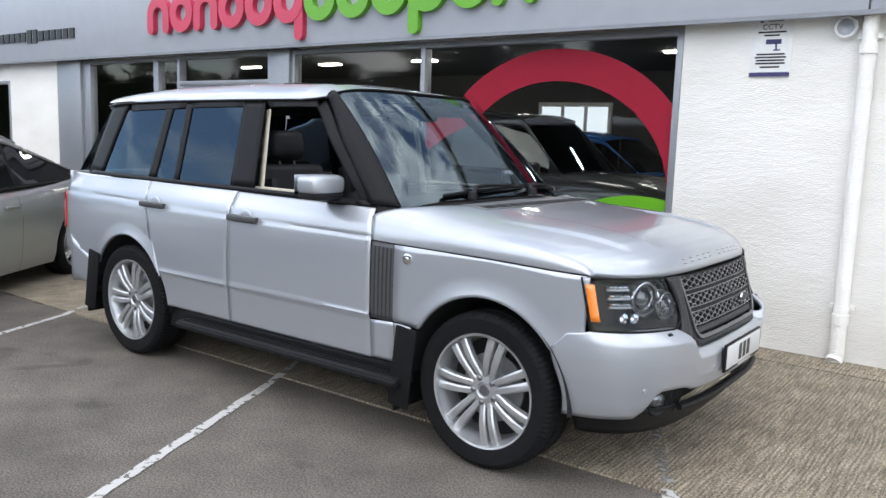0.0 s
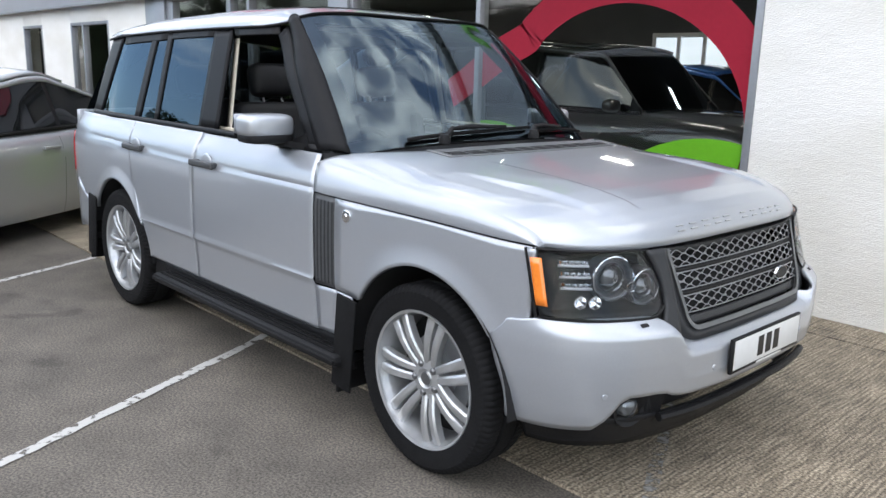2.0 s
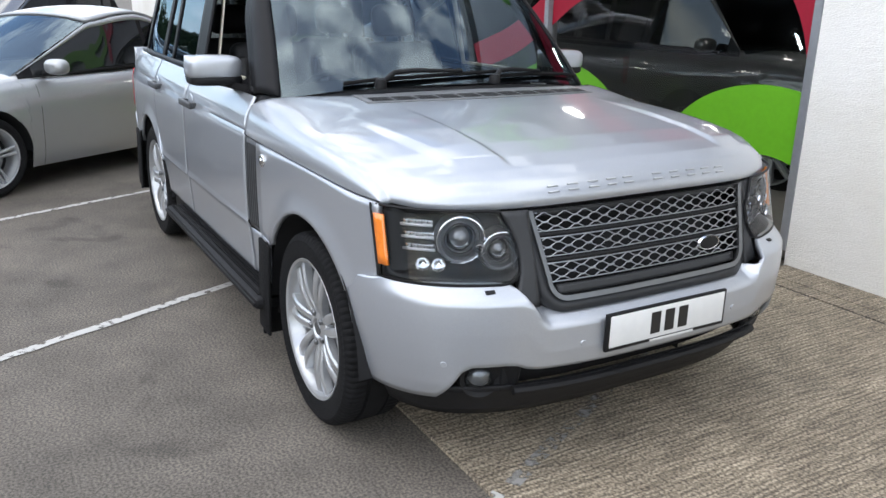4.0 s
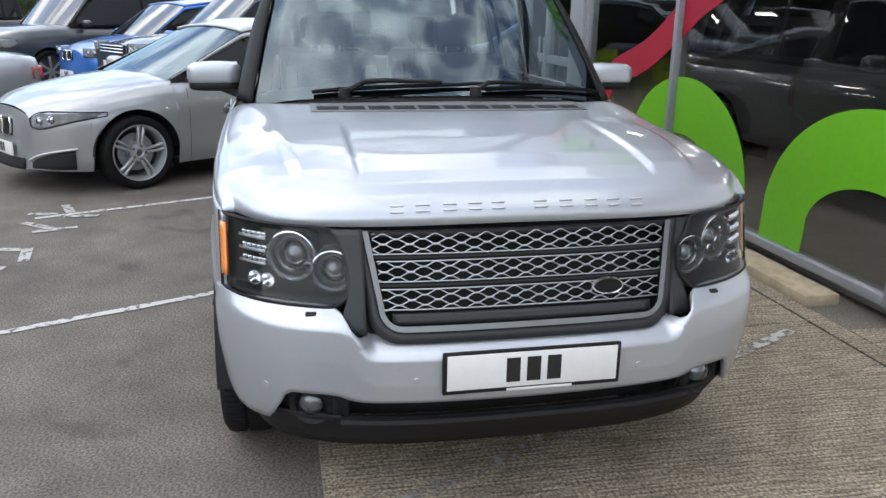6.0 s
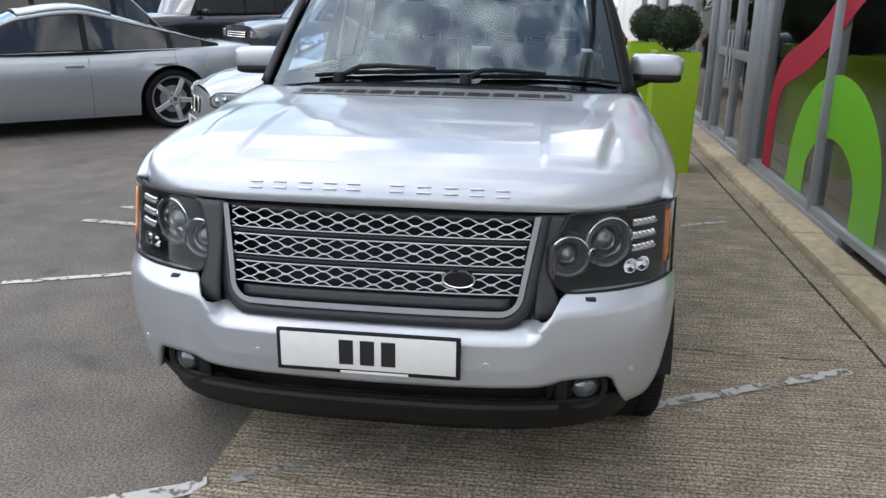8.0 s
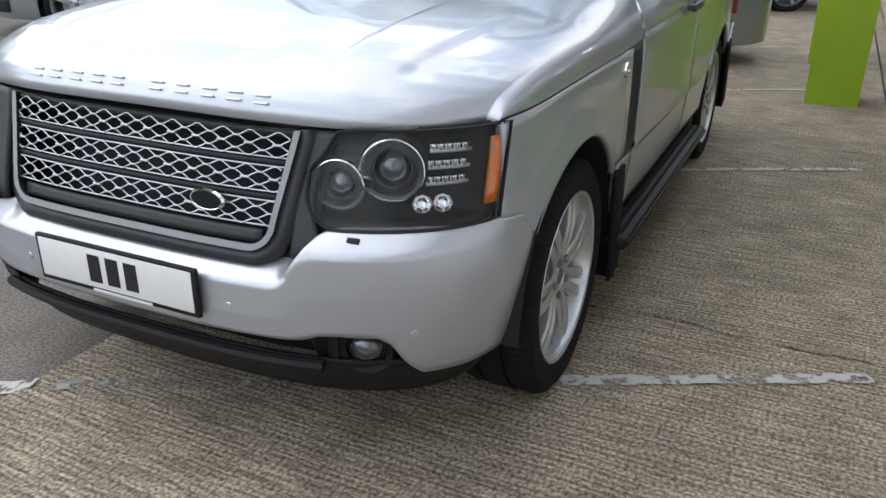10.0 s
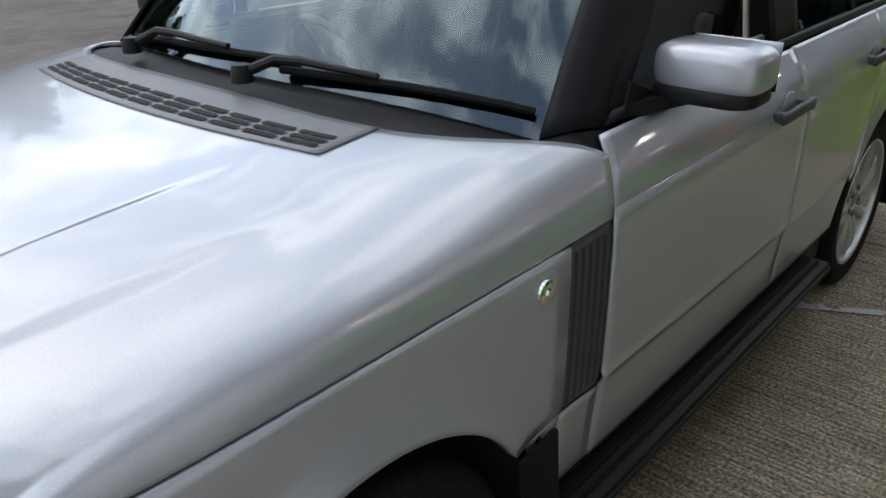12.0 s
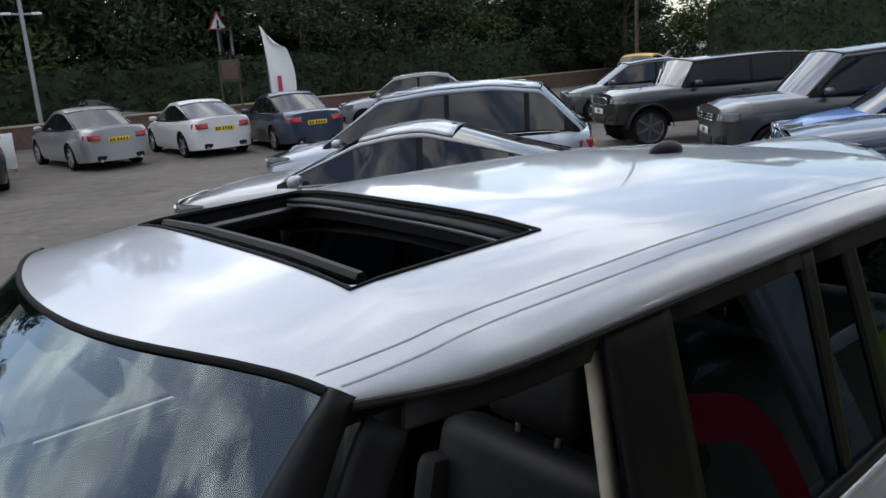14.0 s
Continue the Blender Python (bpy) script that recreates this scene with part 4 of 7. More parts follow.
    part("edge_trim", slab(1.78, 0.010, 0.020, 0.10, s * 1.003, 0.325, r=0.004), "black", step)
    for k in (-0.6, 0.1, 0.8):
        part("step_bracket", slab(0.06, 0.2, 0.03, k, s * 0.86, 0.30), "black", hero)
    # mud flaps
    def flap(x0, x1, z0, z1, dx):
        part("mud_flap", shape(slab(0.018, 0.29, z1 - z0, 0, 0, 0, r=0.008)), "rubber", hero, "black moulded rubber mud flap").matrix_local = pose((x0 + x1) / 2, s * 0.815, (z0 + z1) / 2, 0, dx, 0)
        part("mud_flap", slab(0.13, 0.015, z1 - z0 - 0.02, 0, 0, 0, r=0.007), "rubber", hero, "black moulded rubber mud flap").matrix_local = pose((x0 + x1) / 2 + 0.03, s * 0.958, (z0 + z1) / 2 + 0.02, 0, dx, 0)
    flap(0.93, 1.02, 0.17, 0.60, 6)
    flap(-1.90, -1.81, 0.22, 0.66, 10)
    # door handles
    for hx in (-0.205, -1.10):
        hz = WAIST(hx) - 0.006
        y = s * (HW(hx) * SZ(hz))
        part("handle_recess", moved(ball(0.055, 0.008, 0.05, nu=20), pose(hx + 0.01, y - s * 0.002, hz + 0.004)), "silver", hero)
        part("door_handle", shape(moved(slab(0.25, 0.020, 0.036, r=0.010, seg=3), pose(hx, y + s * 0.026, hz)), moved(slab(0.03, 0.04, 0.03, r=0.006), pose(hx + 0.10, y + s * 0.010, hz)), moved(slab(0.05, 0.04, 0.032, r=0.006), pose(hx - 0.095, y + s * 0.010, hz))), "greytrim", hero, "dark grey pull handle")
    # round wing badge
    by = HW(1.01) * SZ(0.943)
    part("wing_badge", moved(lathe([(0, 0.012), (0.008, 0.012), (0.012, 0.008), (0.022, 0.008), (0.026, 0.006), (0.027, 0.0)], 24), pose(1.01, s * by + (0 if s > 0 else 0), 0.943, 0, 0, 0 if s > 0 else 180)), "chrome", hero, "small round bright badge")


# bonnet
def hood_top(x):
    return float(np.interp(x, (0.6, 1.0, 1.2, 1.45, 1.7, 1.9, 2.02, 2.1, 2.15, 2.18, 2.195), (1.216, 1.202, 1.188, 1.170, 1.147, 1.124, 1.102, 1.078, 1.05, 1.015, 0.972)))


def hood_rear(q):
    q = abs(q)
    return 1.07 - 0.24 * (q / 0.9) ** 6 if q < 0.9 else (lerp(0.83, 0.738, (q - 0.9) / 0.055) if q < 0.955 else lerp(0.738, 0.7705, (q - 0.955) / 0.045))


def hood_front(q):
    return max(1.95, 1.72 + 0.475 * max(0.0, 1 - abs(q) ** 3) ** (1 / 3))


def hood_z(x, q, ys):
    zs = float(np.interp(x, (0.75, 0.9, 1.5, 1.95, 2.2), (1.015, 1.010, 0.998, 0.978, 0.972)))
    xf = hood_front(q)
    fade = smooth01(1.62, xf, x) if xf > 1.5 else 0
    xe = x + (2.195 - xf) * fade
    top = hood_top(xe)
    y = abs(q) * ys
    yo = float(np.interp(x, (1.2, 1.65, 2.05), (0.705, 0.685, 0.628)))
    ridge = 0.011 * smooth01(0.462, 0.486, y) * (1 - smooth01(yo - 0.012, yo + 0.03, y)) * smooth01(1.28, 1.75, x) * (1 - smooth01(xf - 0.165, xf - 0.085, x))
    k = smooth01(0.78, 1.35, x)
    crown = (1 - abs(q) ** lerp(13.0, 4.6, k)) ** lerp(0.62, 0.345, k) if abs(q) < 1 else 0
    return zs + (top - zs) * crown - 0.014 * (y / 0.8) ** 2 * (1 - abs(q) ** 8) + ridge


def hood_pt(u, w):
    """u: rear to front. w: -1..1 across, by an angle so that the flanks are fine enough."""
    a = math.pi / 2 * (1 - abs(w))
    q = math.copysign(lerp(math.cos(a) ** 0.42, abs(w), (1 - abs(w)) ** 1.5), w) if abs(w) > 1e-6 else 0.0
    x = lerp(hood_rear(q), hood_front(q), u ** 0.82)
    ys = HW(min(x, 1.97)) * SZ(1.0) * 0.998
    return (x, q * ys, hood_z(x, q, ys))


part("bonnet", sheet(lambda u, v: hood_pt(u, 2 * v - 1), 96, 264), "silver", hero, solid=0.012, angle=60)


def on_hood(x, y, lift=0.002):
    ys = HW(min(x, 1.97)) * SZ(1.0) * 0.998
    return (x, y, hood_z(x, y / ys, ys) + lift)


# grey vent panel set into the bonnet's rear edge
def hv_line(y, t):
    return lerp(hood_rear(y / 0.92) + 0.006, 1.268 - 0.045 * (abs(y) / 0.5) ** 2.2, t)


vent = part("bonnet_vent", sheet(lambda u, v: on_hood(hv_line(lerp(-0.568, 0.568, u), v), lerp(-0.568, 0.568, u), 0.004), 40, 8), "ventgrey", hero, "grey slotted bonnet vent panel", solid=-0.003)
for k in range(11):
    for j in range(3):
        y0, w = -0.50 + k * 0.1, 0.085
        part("vent_slot", sheet(lambda u, v: on_hood(hv_line(y0 - w / 2 + w * u, 0.50 + 0.145 * j + 0.095 * v), y0 - w / 2 + w * u, 0.0065), 4, 1), "dark", vent, smooth=False)


# roof shape
def gut(x):
    return float(np.interp(x, (-2.1, -1.8, -1.2, -0.5, 0.05, 0.21), (1.665, 1.69, 1.708, 1.716, 1.718, 1.738)))


SR = (-0.415, 0.04, 0.462)


def roof_z(x, y):
    zc = float(np.interp(x, (-2.2, -2.0, -1.4, -0.6, 0.0, 0.25, 0.4), (1.750, 1.783, 1.826, 1.846, 1.836, 1.806, 1.780)))
    g = gut(x) - 0.004
    e = min(1.0, abs(y) / roof_w(x))
    return g + (zc - g) * (1 - e ** 3.4) ** 0.55


def roof_w(x):
    return glass_y(x, gut(x)) + 0.006


# windscreen and cowl
def ws_bottom(y):
    return (0.99 - 0.115 * (abs(y) / 0.69) ** 2, y, 1.215 - 0.055 * (abs(y) / 0.8) ** 3)


def ws_top(y):
    x = 0.385 - 0.175 * (abs(y) / 0.66) ** 2.2
    return (x, y, roof_z(x, y) - 0.003)


def ws_pt(u, v, out=0.0, k=1.0):
    yb, yt = (2 * u - 1) * 0.80 * k, (2 * u - 1) * 0.655 * k
    a, b = ws_bottom(yb), ws_top(yt)
    bulge = 0.03 * 4 * v * (1 - v)
    return (lerp(a[0], b[0], v) + bulge * 0.5 + out * 0.5, lerp(a[1], b[1], v), lerp(a[2], b[2], v) + bulge * 0.8 + out * 0.8)


part("windscreen", sheet(lambda u, v: ws_pt(u, v), 30, 20), "screen", hero, "curved laminated windscreen glass")
# black ceramic border inside the glass
for u0, u1, v0, v1 in ((0, 1, 0, 0.075), (0, 1, 0.965, 1.0), (0, 0.045, 0.08, 0.97), (0.955, 1.0, 0.08, 0.97)):
    part("screen_border", sheet(lambda u, v: ws_pt(lerp(u0, u1, u), lerp(v0, v1, v), -0.006), 24 if u1 - u0 > 0.5 else 2, 14 if v1 - v0 > 0.5 else 2), "satin", hero)
part("cowl", sheet(lambda u, v: tuple(Vector(ws_pt(u, 0.0, -0.012)).lerp(Vector(on_hood(hood_rear((2 * u - 1) * 0.90) + 0.02, (2 * u - 1) * 0.835, -0.014)), v)), 40, 4), "black", hero, "black plastic scuttle panel")


def wiper(yp, y0, y1):
    a = Vector(ws_pt((yp / 0.8 + 1) / 2, 0.0, 0.03)) + Vector((0.05, 0, 0.0))
    on = lambda t, o: Vector(ws_pt((lerp(y0, y1, t) / 0.8 + 1) / 2, lerp(0.015, 0.05, t), o))
    b = on(1.0, 0.03)
    arm = part("wiper", tube([a, on((yp - y0) / (y1 - y0) + 0.10, 0.055), on((yp - y0) / (y1 - y0) + 0.22, 0.058), on((yp - y0) / (y1 - y0) + 0.36, 0.048), on((yp - y0) / (y1 - y0) + 0.52, 0.040)], 0.013, 8, 0.55), "black", hero, "black wiper arm with blade")
    part("wiper_blade", tube([on(t, 0.022) for t in (0.06, 0.2, 0.35, 0.5, 0.65, 0.8, 0.92, 1.0)], 0.010, 6, 0.8), "rubber", arm)
    part("wiper_pivot", moved(lathe([(0, 0.02), (0.02, 0.02), (0.026, 0.0), (0.026, -0.02)], 16, "z"), Matrix.Translation(a)), "black", arm)


wiper(0.13, 0.15, 0.785)
wiper(-0.42, -0.60, 0.20)

# pillars, rails and side glass
RW = [(-0.965, 1.205), (-0.995, 1.66), (-0.475, 1.668), (-0.445, 1.205)]
QL = [(-1.215, 1.205), (-1.175, 1.655), (-1.04, 1.659), (-1.005, 1.205)]
QW = [(-1.885, 1.215), (-1.705, 1.64), (-1.245, 1.652), (-1.29, 1.21)]


def quad_panel(name, p, material, s, label="", out=0.0, solid=0.014, n=6, m=10, shadow=True):
    """p: lower left, upper left, upper right, lower right in (x, z)."""
    def f(u, v):
        a = (lerp(p[0][0], p[3][0], u), lerp(p[0][1], p[3][1], u))
        b = (lerp(p[1][0], p[2][0], u), lerp(p[1][1], p[2][1], u))
        return gside(lerp(a[0], b[0], v), lerp(a[1], b[1], v), s, out)
    vf = sheet(f, n, m)
    if s > 0:
        vf = (vf[0], [tuple(reversed(q)) for q in vf[1]])
    return part(name, vf, material, hero, label, solid=solid, shadow=shadow)


for s in (-1, 1):
    quad_panel("front_door_frame", [(-0.235, 1.672), (-0.285, gut(-0.28)), (0.11, gut(0.1)), (0.13, 1.676)], "satin", s)
    quad_panel("a_pillar_trim", [(0.615, 1.185), (0.125, 1.672), (0.175, 1.712), (0.70, 1.185)], "pillar", s, "matt black windscreen pillar", n=4, m=20)
    quad_panel("b_pillar", [(-0.445, 1.195), (-0.475, gut(-0.4)), (-0.285, gut(-0.2)), (-0.235, 1.195)], "satin", s, "satin black door pillar")
    quad_panel("rear_door_frame", [(-0.98, 1.664), (-0.98, gut(-0.98)), (-0.475, gut(-0.475)), (-0.475, 1.672)], "satin", s)
    quad_panel("door_bar", [(-1.005, 1.195), (-1.04, gut(-1.04)), (-0.98, gut(-0.98)), (-0.965, 1.195)], "satin", s)
    quad_panel("c_pillar", [(-1.29, 1.195), (-1.245, gut(-1.2)), (-1.175, gut(-1.17)), (-1.215, 1.195)], "satin", s, "satin black rear pillar")
    quad_panel("quarter_frame", [(-1.655, 1.638), (-1.68, gut(-1.68)), (-1.04, gut(-1.04)), (-1.04, 1.66)], "satin", s)
    quad_panel("d_pillar", [(-2.12, 1.20), (-1.93, gut(-1.9)), (-1.705, gut(-1.7)), (-1.885, 1.20)], "satin", s, "satin black tail pillar")
    quad_panel("belt_moulding", [(-2.10, 1.186), (-2.05, 1.215), (0.66, 1.197), (0.70, 1.172)], "satin", s, out=0.004, n=30, m=2)
    quad_panel("rear_window", RW, "tint", s, "tinted rear door glass", out=-0.008, solid=0)
    quad_panel("quarter_light", QL, "tint", s, "tinted quarter light glass", out=-0.008, solid=0)
    quad_panel("quarter_window", QW, "tint", s, "tinted tail side window glass", out=-0.008, solid=0)
    # A-pillar between the screen and the door
    def apil(u, v, s=s):
        a = Vector(ws_pt(0.5 + s * 0.5, v, 0.008))
        p = (lerp(0.70, 0.185, v), lerp(1.172, 1.738, v))
        b = Vector(gside(p[0], p[1], s, 0.002))
        m = a.lerp(b, u)
        return m + (Vector((0.6, s * 0.6, 0.5)).normalized() * 0.022 * math.sin(math.pi * u))
    vf = sheet(apil, 6, 20)
    part("a_pillar", vf, "pillar", hero, "matt black windscreen pillar", solid=0.01)
    part("pillar_foot", sheet(lambda u, v: Vector(hood_pt(0, s * lerp(0.58, 0.975, u))).lerp(Vector(apil(u, 0.0)), lerp(-0.04, 1.0, v)) + Vector((0, 0, -0.007)), 14, 5), "pillar", hero)
    # seat belt behind the open front window
    part("seat_belt", sheet(lambda u, v: gside(lerp(-0.285, -0.235, v) - 0.035 * u, lerp(1.12, 1.66, u), s, lerp(-0.095, -0.045, u)), 8, 1), "beige", hero, "cream seat belt webbing", solid=0.003)
    part("door_capping", sheet(lambda u, v: (lerp(-0.26, 0.55, u), s * lerp(0.838, 0.74, v), 1.19 + 0.006 * math.sin(math.pi * v)), 10, 4), "dash", hero)
    part("capping_strip", slab(0.62, 0.02, 0.02, 0.0, s * 0.795, 1.20, r=0.006), "beige", hero, "cream trim strip on the door top")


# roof with the open sunroof
def rp(x, y):
    y = max(-roof_w(x), min(roof_w(x), y))
    return (x, y, roof_z(x, y))


EDGE = lambda k: math.copysign(abs(math.sin(k * math.pi / 2)) ** 0.9, k)
side_start = lambda x: 2 / math.pi * math.asin((SR[2] / roof_w(x)) ** (1 / 0.9))
front_x = lambda y: 0.387 - 0.175 * (abs(y) / 0.66) ** 2.2
pieces = []
def roof_front(u, v):
    e = EDGE(2 * v - 1)
    x = lerp(front_x(e * roof_w(0.2)), SR[1], u)
    return rp(x, e * roof_w(x))


pieces.append(sheet(roof_front, 14, 110))
pieces.append(sheet(lambda u, v: rp(lerp(SR[0], -2.14 + 0.12 * EDGE(2 * v - 1) ** 2, u), EDGE(2 * v - 1) * roof_w(lerp(SR[0], -2.1, u))), 30, 110))
for s in (-1, 1):
    pieces.append(sheet(lambda u, v: rp(lerp(SR[1], SR[0], u), s * roof_w(lerp(SR[1], SR[0], u)) * EDGE(lerp(side_start(lerp(SR[1], SR[0], u)), 1.0, v))), 20, 36))
part("roof", shape(*pieces), "silver", hero, "pale silver roof panel", angle=50)
# liner and rails of the opening
for (x0, y0), (x1, y1) in (((SR[0], -SR[2]), (SR[1], -SR[2])), ((SR[1], -SR[2]), (SR[1], SR[2])), ((SR[1], SR[2]), (SR[0], SR[2])), ((SR[0], SR[2]), (SR[0], -SR[2]))):
    part("sunroof_liner", sheet(lambda u, v, a=(x0, y0), b=(x1, y1): (lerp(a[0], b[0], u), lerp(a[1], b[1], u), roof_z(lerp(a[0], b[0], u), lerp(a[1], b[1], u)) - 0.075 * v), 12, 1), "black", hero, "black sunroof opening liner")
seal = [(SR[0], -SR[2]), (SR[1], -SR[2]), (SR[1], SR[2]), (SR[0], SR[2]), (SR[0], -SR[2])]
pts = []
for (a0, b0), (a1, b1) in zip(seal, seal[1:]):
    for k in range(8):
        x, y = lerp(a0, a1, k / 8), lerp(b0, b1, k / 8)
        pts.append((x, y, roof_z(x, y) - 0.002))
pts.append(pts[0])
part("sunroof_seal", tube(pts, 0.007, 6), "rubber", hero)
part("wind_deflector", tube([(SR[1] - 0.05, y, roof_z(SR[1], y) - 0.004) for y in (-0.42, -0.2, 0.0, 0.2, 0.42)], 0.012, 6), "black", hero)
part("sunroof_panel", sheet(lambda u, v: (lerp(SR[0] + 0.05, SR[0] - 0.12, u), lerp(-0.44, 0.44, v), roof_z(SR[0], lerp(-0.44, 0.44, v)) - 0.025 - 0.01 * u), 3, 14), "satin", hero, "dark glass sunroof panel slid back", solid=0.012)
for k in (0.018, 0.04):
    part("sunroof_rail", tube([(SR[0] + k, y, roof_z(SR[0], y) - 0.018 - 0.3 * k) for y in np.linspace(-0.45, 0.45, 9)], 0.006, 6), "steel", hero)
for s in (-1, 1):
    part("sunroof_rail", tube([(SR[0], s * 0.435, roof_z(SR[0], 0.435) - 0.04), (SR[1], s * 0.435, roof_z(SR[1], 0.435) - 0.04)], 0.008, 6), "gunmetal", hero)
    for x in (SR[0], SR[1]):
        k = -1 if x == SR[1] else 1
        ring = [(x, s * SR[2]), (x + k * 0.045, s * SR[2])] + [(x + k * (0.045 - 0.045 * math.sin(a)), s * (SR[2] - 0.045 + 0.045 * math.cos(a))) for a in np.linspace(0.2, math.pi / 2 - 0.2, 5)] + [(x, s * (SR[2] - 0.045))]
        part("sunroof_corner", ([(px, py, roof_z(px, py) - 0.001) for px, py in ring], [tuple(range(len(ring)))]), "silver", hero, smooth=False)
part("aerial_fin", moved(ball(0.085, 0.035, 0.035, nu=18, nv=10), pose(-1.55, 0.0, roof_z(-1.55, 0) + 0.004)), "satin", hero, "black roof aerial pod")
part("screen_top_seal", tube([tuple(Vector(ws_top(y)) + Vector((0.008, 0, 0.0))) for y in np.linspace(-0.655, 0.655, 21)], 0.0065, 8), "rubber", hero)
for s in (-1, 1):
    part("gutter_seal", tube([(x, s * (roof_w(x) + 0.002), gut(x) - 0.004) for x in np.linspace(-2.0, 0.2, 24)], 0.007, 6), "black", hero)
for s in (-1, 1):
    for gy_ in (0.632, 0.664):
        part("roof_groove", sheet(lambda u, v: (lambda x, y: (x, y, roof_z(x, y) + 0.0012))(lerp(front_x(gy_) - 0.01, -1.98, u), s * (gy_ - 0.006 * (1 - min(1, u * 12)) + 0.0026 * v)), 40, 1), "steel", hero, smooth=False)
part("headliner", sheet(lambda u, v: (lerp(-0.44, -1.95, u), lerp(-0.64, 0.64, v), 1.735 - 0.05 * (2 * v - 1) ** 2 - 0.03 * u), 8, 8), "mat_seat", hero)
for s in (-1, 1):
    part("headliner", sheet(lambda u, v: (lerp(0.30, -0.44, u), s * lerp(0.47, 0.66, v), 1.735 - 0.04 * v), 6, 3), "mat_seat", hero)
part("headliner", sheet(lambda u, v: (lerp(0.34, 0.06, u), lerp(-0.60, 0.60, v), 1.735 - 0.03 * (2 * v - 1) ** 2), 3, 6), "mat_seat", hero)


# ---- nose ----
FA = curve((0.28, 0.36, 0.42, 0.50, 0.60, 0.63, 0.66, 0.70, 0.76, 0.95, 0.985), (0.53, 0.555, 0.585, 0.605, 0.610, 0.585, 0.562, 0.552, 0.535, 0.472, 0.468), 0.006)
FBUMP = curve((0.28, 0.36, 0.42, 0.50, 0.60, 0.695, 0.703, 0.712, 0.745, 0.78), (0.53, 0.560, 0.590, 0.608, 0.614, 0.611, 0.606, 0.594, 0.535, 0.48), 0.004)
FB = curve((0.28, 0.36, 0.42, 0.55, 0.65, 0.72, 0.80, 1.0), (0.86, 0.89, 0.905, 0.922, 0.925, 0.918, 0.912, 0.905), 0.02)


def nose(y, z, out=0.0):
    b = FB(z)
    q = min(0.9999, abs(y) / b)
    x = 1.72 + FA(z) * (1 - q ** 3) ** (1 / 3)
    if out:
        nx, ny = (1 - q ** 3) ** 0.66, q * q
        k = math.hypot(nx, ny) or 1
        return (x + out * nx / k, y + (1 if y >= 0 else -1) * out * ny / k, z)
    return (x, y, z)


def bump_pt(y, z):
    """The bumper's skin: its ledge runs low between the lamps and high beneath them."""
    drop = 0.088 * (1 - smooth01(0.455, 0.535, abs(y)))
    q = min(0.9999, abs(y) / FB(z))
    return (1.72 + FBUMP(z + drop if z > 0.55 else z + drop * max(0, (z - 0.45) / 0.10)) * (1 - q ** 3) ** (1 / 3), y, z)


def nose_th(th, z, s, out=0.0):
    b = FB(z)
    return nose(s * b * math.sin(th) ** (2 / 3) * 0.99999, z, out)


# bumper, built in columns; its upper edge drops between the lamps, its lower edge lifts over the fog lamps
def bump_top(y):
    y = abs(y)
    return float(np.interp(y, (0, 0.44, 0.478, 0.500, 0.520, 0.538, 0.56, 0.60, 0.74, 0.88, 0.95), (0.662, 0.664, 0.668, 0.684, 0.715, 0.738, 0.746, 0.750, 0.752, 0.745, 0.70)))


def bump_low(y):
    y = abs(y)
    return float(np.interp(y, (0, 0.50, 0.535, 0.56, 0.60, 0.695, 0.722, 0.765, 0.79, 1.0), (0.470, 0.474, 0.480, 0.492, 0.496, 0.492, 0.474, 0.398, 0.366, 0.355)))


def bumper(u, v):
    w = 2 * u - 1
    s = 1 if w >= 0 else -1
    th = abs(w) * radians(83.5)
    y0 = FB(0.6) * math.sin(th) ** (2 / 3)
    zt, zl = bump_top(y0), bump_low(y0)
    if abs(w) > 0.94:
        zt = min(zt, lerp(0.735, 0.655, (abs(w) - 0.94) / 0.06))
    z = lerp(zl, zt, v ** 0.75)
    th = abs(w) * radians(lerp(83.5, 87.3, smooth01(0.42, 0.66, z)))
    return bump_pt(s * FB(z) * math.sin(th) ** (2 / 3) * 0.99999, z)


part("front_bumper", sheet(bumper, 160, 44), "silver", hero, "pale silver wrap-round front bumper", solid=0.02, angle=50)
